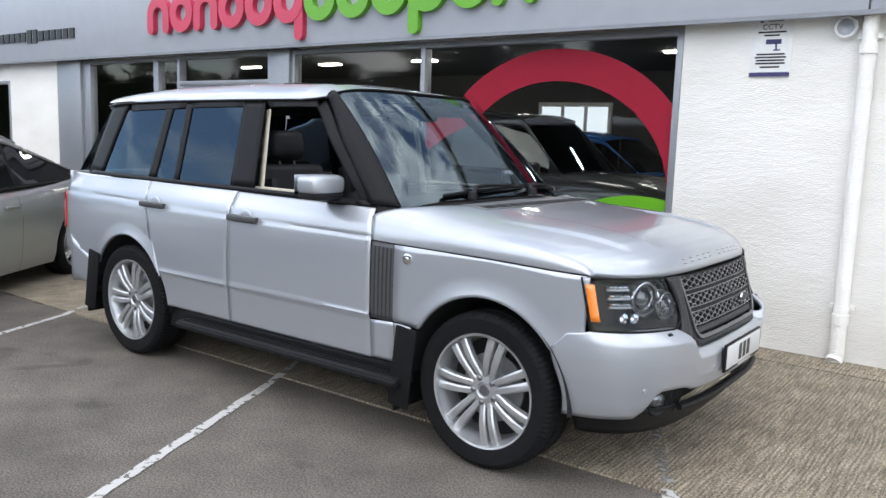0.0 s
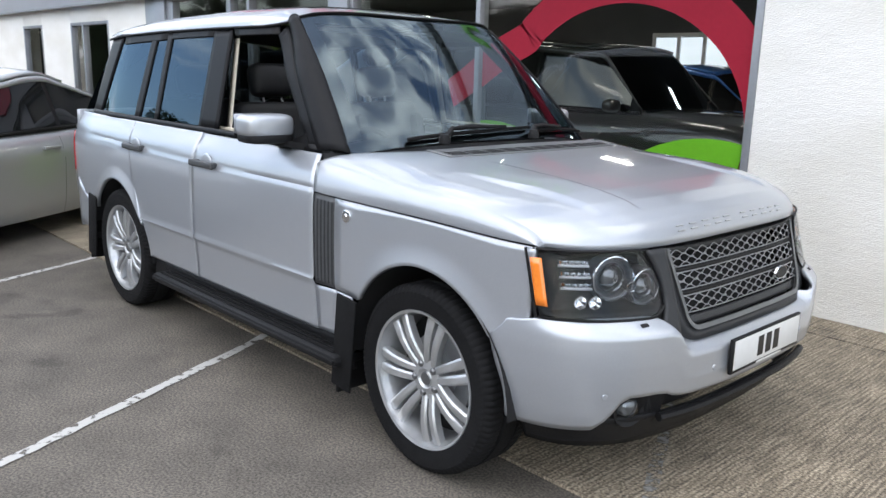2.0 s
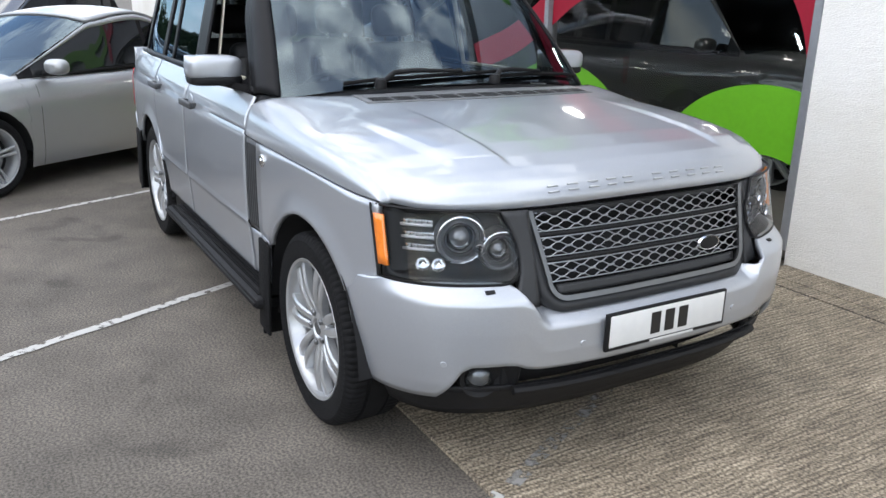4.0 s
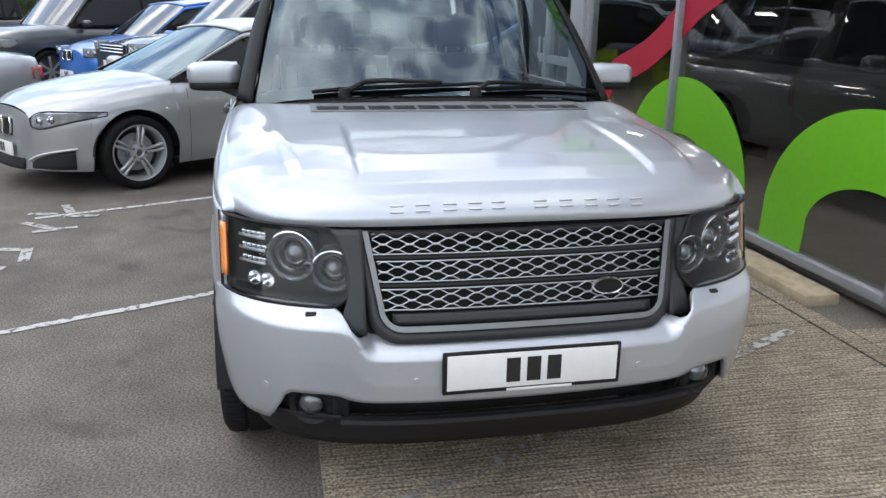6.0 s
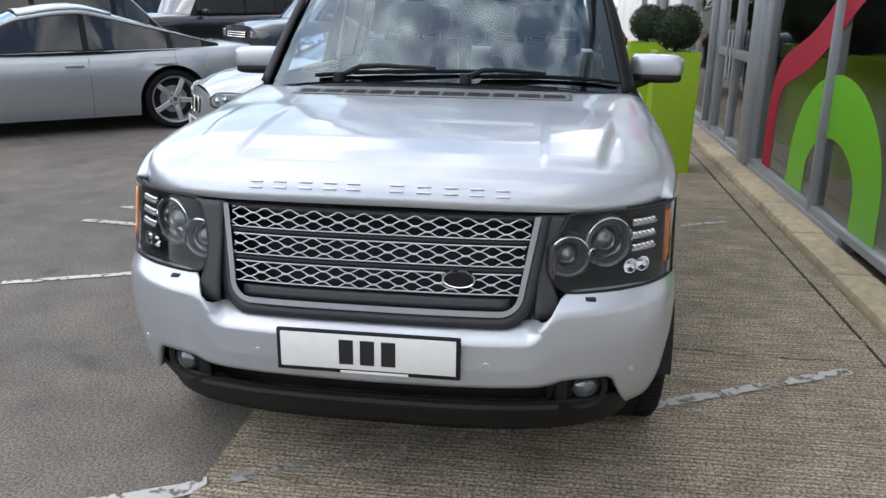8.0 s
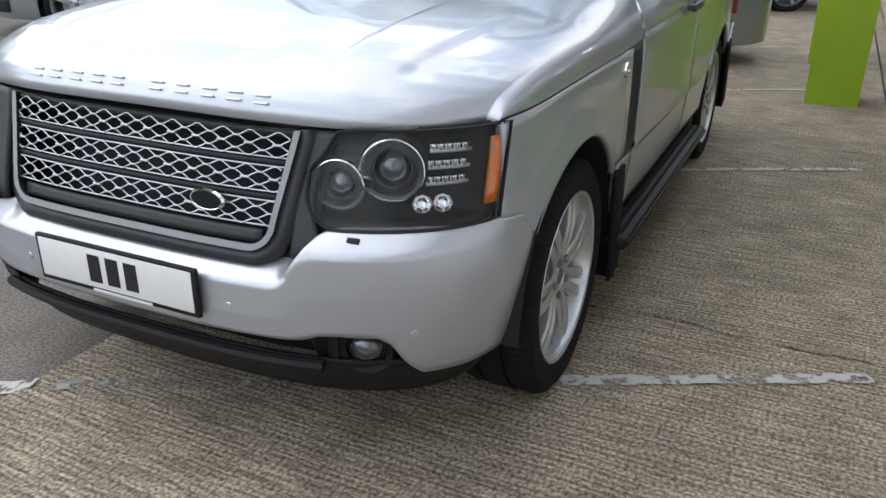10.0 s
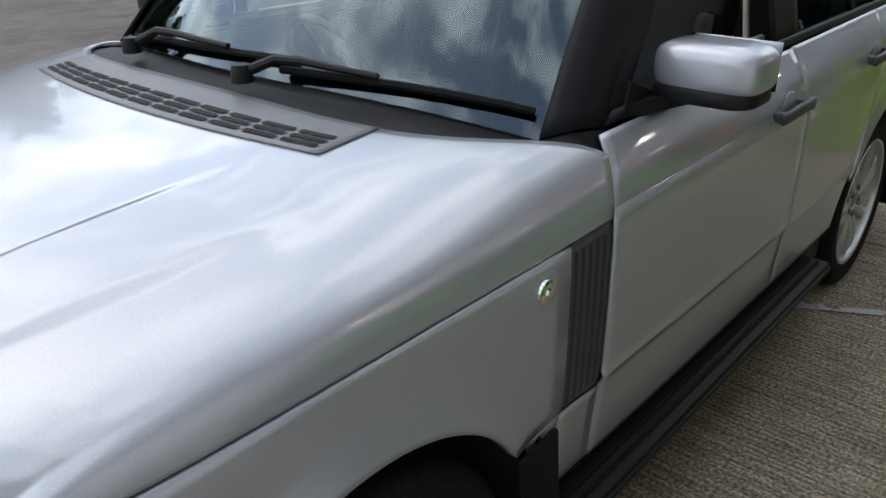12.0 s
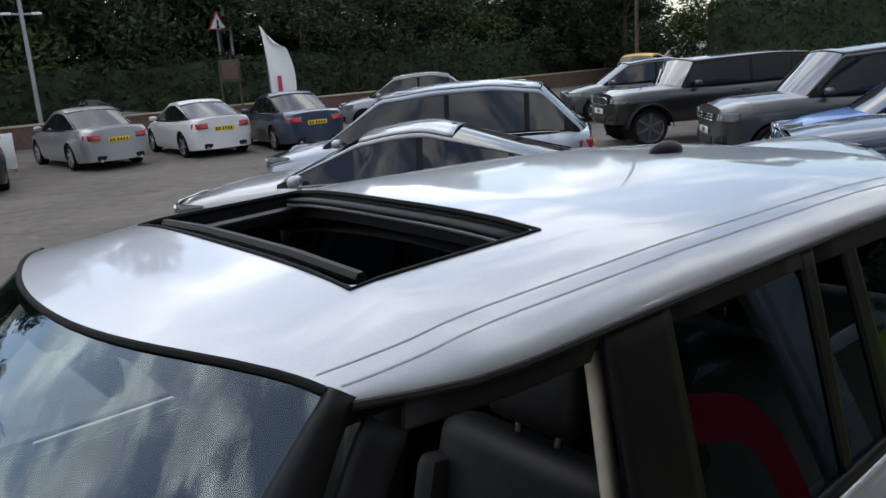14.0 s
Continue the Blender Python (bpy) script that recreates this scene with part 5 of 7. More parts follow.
# lower apron
part("lower_apron", sheet(lambda u, v: nose_th(abs(2 * u - 1) * radians(80), lerp(0.27, 0.40, v), 1 if u >= 0.5 else -1, -0.015 - 0.03 * (1 - v)), 90, 5), "black", hero, "black plastic lower apron", solid=0.012)
part("intake_back", sheet(lambda u, v: nose(lerp(-0.86, 0.86, u), lerp(0.36, 0.52, v), -0.10), 30, 3), "dark", hero)
part("intake_bar", tube([nose(y, 0.395, 0.005) for y in np.linspace(-0.55, 0.55, 21)], 0.016, 8), "black", hero, "black lower intake bar")
for s in (-1, 1):
    part("intake_strut", slab(0.10, 0.035, 0.09, 2.17, s * 0.56, 0.425, r=0.008), "black", hero)
    fx = nose(s * 0.665, 0.432, -0.055)
    part("fog_surround", sheet(lambda u, v: nose(s * lerp(0.535, 0.80, u), lerp(0.365, 0.515, v), -0.055 + 0.03 * abs(2 * u - 1) ** 4), 16, 6), "black", hero, "black fog lamp recess", solid=0.01)
    fog = part("fog_lamp", moved(lathe([(0.0, 0.030), (0.018, 0.028), (0.036, 0.016), (0.043, 0.0), (0.048, 0.004), (0.050, -0.02), (0.0, -0.03)], 28, "x"), Matrix.Translation(fx) @ pose(0, 0, 0, 0, 0, s * 18)), "foglens", hero, "round front fog lamp")
    part("lens", moved(lathe([(0.0, 0.036), (0.03, 0.030), (0.047, 0.010)], 24, "x"), Matrix.Translation(fx) @ pose(0, 0, 0, 0, 0, s * 18)), "lens", fog, shadow=False)
    part("bezel", moved(lathe([(0.050, -0.03), (0.052, 0.012), (0.068, 0.018), (0.075, 0.0), (0.075, -0.03)], 28, "x"), Matrix.Translation(fx) @ pose(0, 0, 0, 0, 0, s * 18)), "black", fog)
    # washer cover, parking sensors
    p = bump_pt(s * 0.63, 0.728)
    part("washer_jet", moved(slab(0.016, 0.032, 0.006, r=0.003), Matrix.Translation(p) @ pose(0, 0, 0, 0, 32, s * 10)), "black", hero, "small black lamp washer jet")
    for y, z in ((0.34, 0.545), (0.765, 0.50)):
        q = bump_pt(s * y, z)
        part("parking_sensor", moved(lathe([(0.0, 0.003), (0.009, 0.003), (0.0105, 0.0)], 16, "x"), Matrix.Translation(q) @ pose(0, 0, 0, 0, 0, s * (8 if y < 0.5 else 34))), "silver", hero)

# number plate
px = bump_pt(0, 0.55)[0] + 0.010
plate = part("number_plate", slab(0.014, 0.54, 0.130, px, 0, 0.570, r=0.004), "black", hero, "white front number plate in a black holder")
part("plate_face", slab(0.003, 0.515, 0.108, px + 0.008, 0, 0.573, r=0.001), "plate", plate)
for y in (-0.062, 0.0, 0.062):
    part("plate_bar", slab(0.0015, 0.042, 0.076, px + 0.0098, y, 0.573), "ink", plate, smooth=False)
part("plate_strip", slab(0.002, 0.20, 0.007, px + 0.0080, 0.02, 0.511), "plate", plate, smooth=False)

# upper nose backing, grille surround, grille
part("nose_backing", sheet(lambda u, v: nose(lerp(-0.885, 0.885, u), lerp(0.62, 0.965, v), -0.13 if abs(lerp(-0.885, 0.885, u)) < 0.8 else -0.09), 60, 6), "dark", hero)


def gy(z, inner=True):
    """Half width of the grille opening by height."""
    t = (z - 0.70) / 0.26
    return lerp(0.425, 0.462, t) if inner else lerp(0.505, 0.535, t)


def grille_outline(k, z0=0.69, r=0.06, z1=0.957):
    """Closed half-rounded outline of (y, z): flat top, round lower corners."""
    w0, w1 = 0.425 + k, 0.462 + k
    zb = z0 - k
    pts = [(-w1, z1), (w1, z1)]
    pts = [(lerp(-w1, w1, i / 24), z1) for i in range(25)]
    pts += [(lerp(w1, w0, i / 8), lerp(z1, zb + r, i / 8)) for i in range(1, 9)]
    pts += [(w0 - r + r * math.cos(radians(-a)), zb + r + r * math.sin(radians(-a))) for a in np.linspace(10, 90, 8)]
    pts += [(lerp(w0 - r, -w0 + r, i / 24), zb) for i in range(1, 25)]
    pts += [(-w0 + r - r * math.sin(radians(a)), zb + r - r * math.cos(radians(a))) for a in np.linspace(10, 90, 8)]
    pts += [(lerp(-w0, -w1, i / 8), lerp(zb + r, z1, i / 8)) for i in range(1, 8)]
    return pts


def band(k0, k1, o0, o1, r0=0.06, r1=0.06):
    a, b = grille_outline(k0, r=r0), grille_outline(k1, r=r1)
    n = len(a)
    v = [nose(y, z, o0) for y, z in a] + [nose(y, z, o1) for y, z in b]
    return v, [(i, (i + 1) % n, n + (i + 1) % n, n + i) for i in range(n)]


part("grille_surround", shape(band(0.012, 0.046, 0.004, -0.002, 0.07, 0.09), band(0.046, 0.056, -0.002, -0.03, 0.09, 0.095), band(0.056, 0.10, -0.03, -0.034, 0.095, 0.12)), "grilledark", hero, "charcoal grille surround", solid=0.02)
for s in (-1, 1):
    part("surround_wing", sheet(lambda u, v: nose(s * lerp(0.475, 0.565 - 0.045 * math.sin(math.pi * v), u), lerp(0.668, 0.957, v), -0.006), 5, 14), "grilledark", hero, "dark grey grille surround", solid=0.02)
part("grille_rim", shape(band(-0.004, 0.012, 0.010, 0.012, 0.05, 0.07), band(0.012, 0.013, 0.012, -0.01, 0.07, 0.07)), "gunmetal", hero, "polished gunmetal grille rim")
part("grille_lower", sheet(lambda u, v: nose(lerp(-0.40, 0.40, u), lerp(0.695, 0.725, v), -0.004), 30, 3), "grilledark", hero, solid=0.01)
grille = part("grille", shape(*[sheet(lambda u, v, z=z: nose(lerp(-0.455, 0.455, u), z + lerp(-0.006, 0.006, v), 0.002), 40, 1) for z in (0.803, 0.88)]), "black", hero, "three-bar grille with bright diamond mesh", solid=0.02)


def mesh_bar(zc, half):
    """One bar of the grille: two rows of stretched six-sided cells, thick where they meet."""
    pitch, out = 0.0760, []
    w = gy(zc) - 0.006
    for z in (zc - half, zc + half):
        out.append(tube([nose(y, z, -0.001) for y in np.linspace(-w, w, 25)], 0.0022, 6))
    n = int(2 * w / pitch) + 1
    y0 = -n * pitch / 2
    for k in range(-1, n + 1):
        for row in (0, 1):
            a = y0 + k * pitch
            zz, h = zc + (row - 0.5) * half, half * 0.5
            for sg in (1, -1):
                pts = [nose(a + pitch * t, zz + sg * h * q, 0.002) for t, q in ((0.0, 0.0), (0.10, 0.08), (0.28, 0.55), (0.42, 0.94), (0.5, 1.0), (0.58, 0.94), (0.72, 0.55), (0.90, 0.08), (1.0, 0.0)) if abs(a + pitch * t) < w]
                if len(pts) > 2:
                    out.append(tube(pts, 0.0018, 5))
            if abs(a) < w - 0.012:
                out.append(tube([nose(a + d, zz, 0.0035) for d in (-0.009, -0.003, 0.003, 0.009)], 0.0026, 6))
        if abs(a + pitch / 2) < w - 0.016:
            out.append(tube([nose(a + pitch / 2 + d, zc, 0.004) for d in (-0.012, -0.004, 0.004, 0.012)], 0.0034, 6))
    return shape(*out)


for zc in (0.765, 0.842, 0.918):
    part("mesh_bar", mesh_bar(zc, 0.028), "mesh", grille, "bright interlaced diamond mesh")
ov = nose(0.25, 0.782, 0.012)
part("oval_badge", moved(lathe([(0.0, 0.006), (0.040, 0.006), (0.048, 0.008), (0.052, 0.0)], 32, "x"), Matrix.Translation(ov) @ Matrix.Diagonal((1, 1, 0.52, 1))), "chrome", grille, "oval dark badge with bright rim")
part("badge_face", moved(lathe([(0.0, 0.0085), (0.043, 0.0085), (0.043, 0.004)], 32, "x"), Matrix.Translation(ov) @ Matrix.Diagonal((1, 1, 0.52, 1))), "lampblack", hero)

# raised bright blocks along the bonnet's edge stand for the maker's name
ys = [-0.375, -0.30, -0.22, -0.145, -0.075, 0.055, 0.135, 0.215, 0.29, 0.365]
for y in ys:
    e = hood_front(y / 0.9)
    p = Vector(on_hood(e - 0.030, y, 0.0))
    q = Vector(on_hood(e - 0.012, y, 0.0))
    d = (p - q)
    ang = math.degrees(math.atan2(d.z, -d.x))
    yaw = -math.degrees(math.atan2(y, 2.6))
    part("bonnet_mark", moved(shape(slab(0.0055, 0.040, 0.006, 0.0095, r=0.002), slab(0.0055, 0.040, 0.006, -0.0095, r=0.002)), Matrix.Translation((p + q) / 2 + Vector((0.003, 0, 0.002))) @ pose(0, 0, 0, 0, ang, -yaw * 0.6)), "alloy", hero)


# ---- headlamps ----
def lamp_bounds(y):
    """Lower and upper edge of the lamp glass by distance from the middle."""
    zl = float(np.interp(y, (0.50, 0.51, 0.53, 0.555, 0.585, 0.70, 0.80, 0.89), (0.815, 0.79, 0.764, 0.747, 0.742, 0.744, 0.746, 0.748)))
    zu = float(np.interp(y, (0.50, 0.53, 0.56, 0.60, 0.89), (0.87, 0.90, 0.957, 0.963, 0.970)))
    return zl, zu


for s in (-1, 1):
    lamp = part("headlamp", shape(sheet(lambda u, v: nose(s * lerp(0.502, 0.884, u), lerp(*lamp_bounds(lerp(0.502, 0.884, u)), v), -0.075 + 0.06 * max(abs(2 * v - 1), abs(2 * u - 1)) ** 6), 44, 16)), "lampblack", hero, "clear headlamp unit with dark inside and amber corner", solid=0.006)
    part("lamp_glass", sheet(lambda u, v: nose(s * lerp(0.502, 0.886, u), lerp(*lamp_bounds(lerp(0.502, 0.886, u)), v), 0.002), 44, 12), "lens", lamp, "clear headlamp cover glass", shadow=False)
    rim = []
    for u in np.linspace(0, 1, 40):
        rim.append(nose(s * lerp(0.502, 0.886, u), lamp_bounds(lerp(0.502, 0.886, u))[0], 0.0))
    for u in np.linspace(1, 0, 40):
        rim.append(nose(s * lerp(0.502, 0.886, u), lamp_bounds(lerp(0.502, 0.886, u))[1], 0.0))
    part("lamp_seal", tube(rim + [rim[0]], 0.005, 5), "black", lamp)

    def eye(y, z, r, depth, name, label):
        c = nose(s * y, z, -depth)
        m = Matrix.Translation(c) @ pose(0, 0, 0, 0, 0, s * (14 if y < 0.62 else 24))
        ob = part(name, moved(lathe([(r * 0.56, -0.02), (r * 0.58, 0.012), (r * 0.80, 0.004), (r * 0.86, 0.022), (r, 0.026), (r * 1.04, 0.012), (r * 1.05, -0.03)], 36, "x"), m), "alloydark", lamp, label)
        part("ring", moved(lathe([(r * 0.93, 0.023), (r * 0.96, 0.029), (r * 1.0, 0.028), (r * 1.02, 0.02)], 36, "x"), m), "chrome", lamp)
        part("projector", moved(lathe([(0.0, 0.022), (r * 0.25, 0.018), (r * 0.45, 0.006), (r * 0.56, -0.012)], 28, "x"), m), "projlens", lamp, "bright projector lens")
        part("ring", moved(lathe([(r * 0.57, 0.010), (r * 0.62, 0.017), (r * 0.67, 0.010)], 36, "x"), m), "chrome", lamp)
    eye(0.700, 0.872, 0.076, 0.050, "main_beam_unit", "round projector headlamp")
    eye(0.578, 0.836, 0.063, 0.048, "dip_beam_unit", "round projector headlamp")
    eye(0.640, 0.848, 0.017, 0.030, "pilot_lamp", "small round pilot lamp")
    for z in (0.925, 0.888, 0.852):
        for k in range(5):
            y = 0.775 + 0.015 * k
            part("led_block", slab(0.022, 0.013, 0.016, *nose(s * y, z, -0.026), r=0.003), "chrome", lamp)
        part("led_strip", sheet(lambda u, v: nose(s * lerp(0.765, 0.842, u), z - 0.013 + 0.008 * v, -0.018), 6, 1), "alloy", lamp, solid=0.004)
    for y in (0.765, 0.805):
        m = Matrix.Translation(nose(s * y, 0.798, -0.028)) @ pose(0, 0, 0, 0, 0, s * 28)
        part("corner_reflector", moved(lathe([(0.0, -0.012), (0.012, -0.008), (0.021, 0.008), (0.024, 0.008)], 8, "x"), m), "chrome", lamp)
    part("amber_reflector", sheet(lambda u, v: nose(s * lerp(0.866, 0.882, u), lerp(0.785, 0.94, v), -0.004), 3, 6), "amber", lamp, "amber side marker", solid=0.01)


# ---- mirrors ----
for s in (-1, 1):
    mir = part("door_mirror", moved(ball(0.082, 0.122, 0.055, nu=40, nv=24, e=0.52), pose(0.443, s * 0.975, 1.267)), "silver", hero, "pale silver door mirror with black base")
    part("mirror_base", moved(ball(0.081, 0.119, 0.026, nu=40, nv=12, e=0.55), pose(0.443, s * 0.972, 1.215)), "black", mir)
    part("mirror_arm", prism([(0.62, 0.845), (0.40, 0.845), (0.36, 0.95), (0.44, 0.95)], 0.03, lambda a, b, d: (a, s * b, 1.214 - d - 0.02 * (0.95 - b) / 0.1)), "black", mir, smooth=False)
    part("mirror_glass", sheet(lambda u, v: (0.358, s * lerp(0.875, 1.08, u), lerp(1.21, 1.316, v)), 2, 2), "chrome", mir, "mirror glass")
    part("mirror_gusset", prism([(0.62, 1.185), (0.44, 1.185), (0.58, 1.24)], 0.02, lambda a, b, d: gside(a, b, s, 0.006 - d)), "black", mir, smooth=False)


# ---- tail ----
def tail_pt(u, v):
    y = lerp(-0.86, 0.86, u)
    z = lerp(0.72, 1.20, v)
    return (-2.41 + 0.14 * (abs(y) / 0.86) ** 5 + 0.02 * (z - 0.72), y, z)


part("tailgate", sheet(tail_pt, 30, 10), "silver", hero, solid=-0.02)
part("rear_screen", sheet(lambda u, v: (lerp(-2.36, -2.10, v) + 0.12 * abs(2 * u - 1) ** 4, lerp(-0.80, 0.80, u) * lerp(1, 0.82, v), lerp(1.20, 1.70, v)), 20, 8), "tint", hero, "tinted tailgate glass", shadow=False)
part("roof_spoiler", sheet(lambda u, v: (lerp(-2.02, -2.20, v) + 0.10 * abs(2 * u - 1) ** 4, lerp(-0.64, 0.64, u), lerp(1.775, 1.735, v) - 0.06 * (2 * u - 1) ** 4), 20, 3), "silver", hero, solid=0.03)
part("rear_bumper", sheet(lambda u, v: (-2.47 + 0.28 * abs(2 * u - 1) ** 5 + 0.02 * (v - 0.5) ** 2, (2 * u - 1) * 0.905, lerp(0.40, 0.74, v)), 40, 6), "silver", hero, "silver rear bumper", solid=-0.03)
for s in (-1, 1):
    part("bumper_corner", sheet(lambda u, v: (lerp(-2.20, -1.88, u), s * (0.905 + 0.025 * u), lerp(0.42, 0.73 - 0.13 * u, v)), 8, 6), "silver", hero, solid=0.02)
    part("tail_lamp", sheet(lambda u, v: side(lerp(-2.36, -2.285, u), lerp(0.78, 1.05, v), s, 0.004), 6, 10), "redlens", hero, "red tail lamp", solid=0.03)


# ---- cabin ----
part("cabin_floor", slab(3.2, 1.5, 0.04, -0.8, 0, 0.42), "dark", hero, smooth=False)
for s in (-1, 1):
    part("door_card", slab(2.6, 0.03, 0.72, -0.6, s * 0.80, 0.80, r=0.01), "dash", hero)
part("firewall", slab(0.04, 1.5, 0.62, 0.98, 0, 0.74), "dark", hero, smooth=False)
part("dashboard", sheet(lambda u, v: (lerp(ws_bottom(lerp(-0.76, 0.76, u))[0] - 0.05, 0.42, v), lerp(-0.76, 0.76, u), 1.135 - 0.03 * v + (0.045 * math.exp(-((lerp(-0.79, 0.79, u) + 0.37) / 0.2) ** 2) * math.sin(math.pi * v)) - 0.10 * max(0, v - 0.85) / 0.15), 40, 16), "dash", hero, "black padded dashboard", solid=0.03)
part("dash_front", slab(0.10, 1.55, 0.40, 0.46, 0, 0.88, r=0.03), "dash", hero)
part("centre_console", slab(0.9, 0.26, 0.40, 0.05, 0, 0.66, r=0.04), "dash", hero)


def seat(x, y, w, h, name="seat"):
    back = part(name, moved(slab(0.15, w, h, 0, 0, h / 2, r=0.055, seg=3), pose(x - 0.20, y, 0.72, 0, -14, 0)), "leather", hero, "black leather seat")
    part("seat_cushion", slab(0.52, w, 0.16, x + 0.06, y, 0.68, r=0.06, seg=3), "leather", back)
    for k in (-1, 1):
        part("seat_bolster", moved(slab(0.12, 0.08, h * 0.8, 0.07, k * w * 0.42, h * 0.45, r=0.035), pose(x - 0.20, y, 0.72, 0, -14, 0)), "leather", back)
        part("headrest_post", moved(tube([(0, k * 0.06, h - 0.02), (0, k * 0.06, h + 0.07)], 0.007), pose(x - 0.20, y, 0.72, 0, -14, 0)), "steel", back)
    part("headrest", moved(slab(0.12, 0.27, 0.19, 0.01, 0, h + 0.125, r=0.05, seg=3), pose(x - 0.20, y, 0.72, 0, -14, 0)), "leather", back)


for y in (-0.38, 0.38):
    seat(-0.12, y, 0.54, 0.62)
    seat(-1.05, y, 0.58, 0.60, "rear_seat")
wheel_m = pose(0.34, -0.38, 1.06, 0, -64, 0)
steer = part("steering_wheel", moved(lathe([(0.19 + 0.015 * math.cos(a), 0.015 * math.sin(a)) for a in np.linspace(0, 2 * math.pi, 9)[:-1]], 32, "z", closed=True), wheel_m), "leather", hero, "black leather steering wheel")
part("wheel_boss", moved(ball(0.075, 0.085, 0.03), wheel_m), "dash", steer)
for a in (90, 200, 340):
    part("wheel_spoke", moved(slab(0.16, 0.035, 0.015, 0.10, 0, 0, r=0.005), wheel_m @ pose(0, 0, 0, 0, 0, a)), "gunmetal", steer)
rm = part("rear_view_mirror", slab(0.04, 0.26, 0.075, 0.33, 0.0, 1.66, r=0.018), "dash", hero, "black interior mirror")
part("mirror_stalk", tube([(0.36, 0, 1.70), (0.33, 0, 1.665)], 0.012), "dash", rm)
part("sensor_pod", slab(0.07, 0.10, 0.035, 0.385, 0, 1.73, r=0.012), "dash", hero)
part("screen_paper", moved(slab(0.002, 0.09, 0.05), pose(0.80, 0.56, 1.185, 0, -40, 0)), "plate", hero, "small paper slip on the dashboard", smooth=False)


# ---- wheels ----
def tyre_mesh(r, w, rim_r, blocks=90):
    prof = [(rim_r, -w * 0.42), (rim_r + 0.012, -w * 0.47), (rim_r + (r - rim_r) * 0.5, -w * 0.50), (r - 0.03, -w * 0.485), (r - 0.010, -w * 0.43), (r - 0.004, -w * 0.36),
            (r - 0.004, -w * 0.20), (r - 0.013, -w * 0.19), (r - 0.013, -w * 0.15), (r - 0.003, -w * 0.14), (r - 0.003, w * 0.14), (r - 0.013, w * 0.15), (r - 0.013, w * 0.19), (r - 0.004, w * 0.20),
            (r - 0.004, w * 0.36), (r - 0.010, w * 0.43), (r - 0.03, w * 0.485), (r - 0.034, w * 0.492), (r - 0.038, w * 0.488), (rim_r + (r - rim_r) * 0.5, w * 0.50), (rim_r + 0.020, w * 0.475), (rim_r + 0.012, w * 0.47), (rim_r, w * 0.42)]
    # shoulder grooves: every third rib of the tread dips between its blocks
    v, f = lathe(prof, blocks * 3)
    k, half = len(prof), w * 0.5
    v = [((x * (1 - 0.005 / r), y, z * (1 - 0.005 / r)) if (i // k) % 3 == 0 and abs(y) > w * 0.19 and math.hypot(x, z) > r - 0.035 else (x, y, z)) for i, (x, y, z) in enumerate(v)]
    return v, f


def twin_spoke(r0, r1, w0, w1, y0, y1, gap):
    """A pair of bars from the hub to the rim, with a slot between them."""
    out = []
    for k in (-1, 1):
        pts = []
        for t in np.linspace(0, 1, 6):
            r = lerp(r0, r1, t)
            c = k * (gap * 0.5 + lerp(w0, w1, t) * 0.5) * lerp(0.72, 1.0, t)
            y = lerp(y0, y1, t) + 0.014 * math.sin(math.pi * t)
            pts.append((r, c, lerp(w0, w1, t), y))
        v, f = [], []
        for r, c, w, y in pts:
            v += [(c - w / 2, y - 0.03, r), (c - w / 2 * 0.96, y - 0.002, r), (c - w / 2 * 0.55, y + 0.004, r), (c + w / 2 * 0.55, y + 0.004, r), (c + w / 2 * 0.96, y - 0.002, r), (c + w / 2, y - 0.03, r)]
        for i in range(5):
            for j in range(6):
                f.append((6 * i + j, 6 * i + (j + 1) % 6, 6 * i + 6 + (j + 1) % 6, 6 * i + 6 + j))
        out.append((v, f))
    return shape(*out)


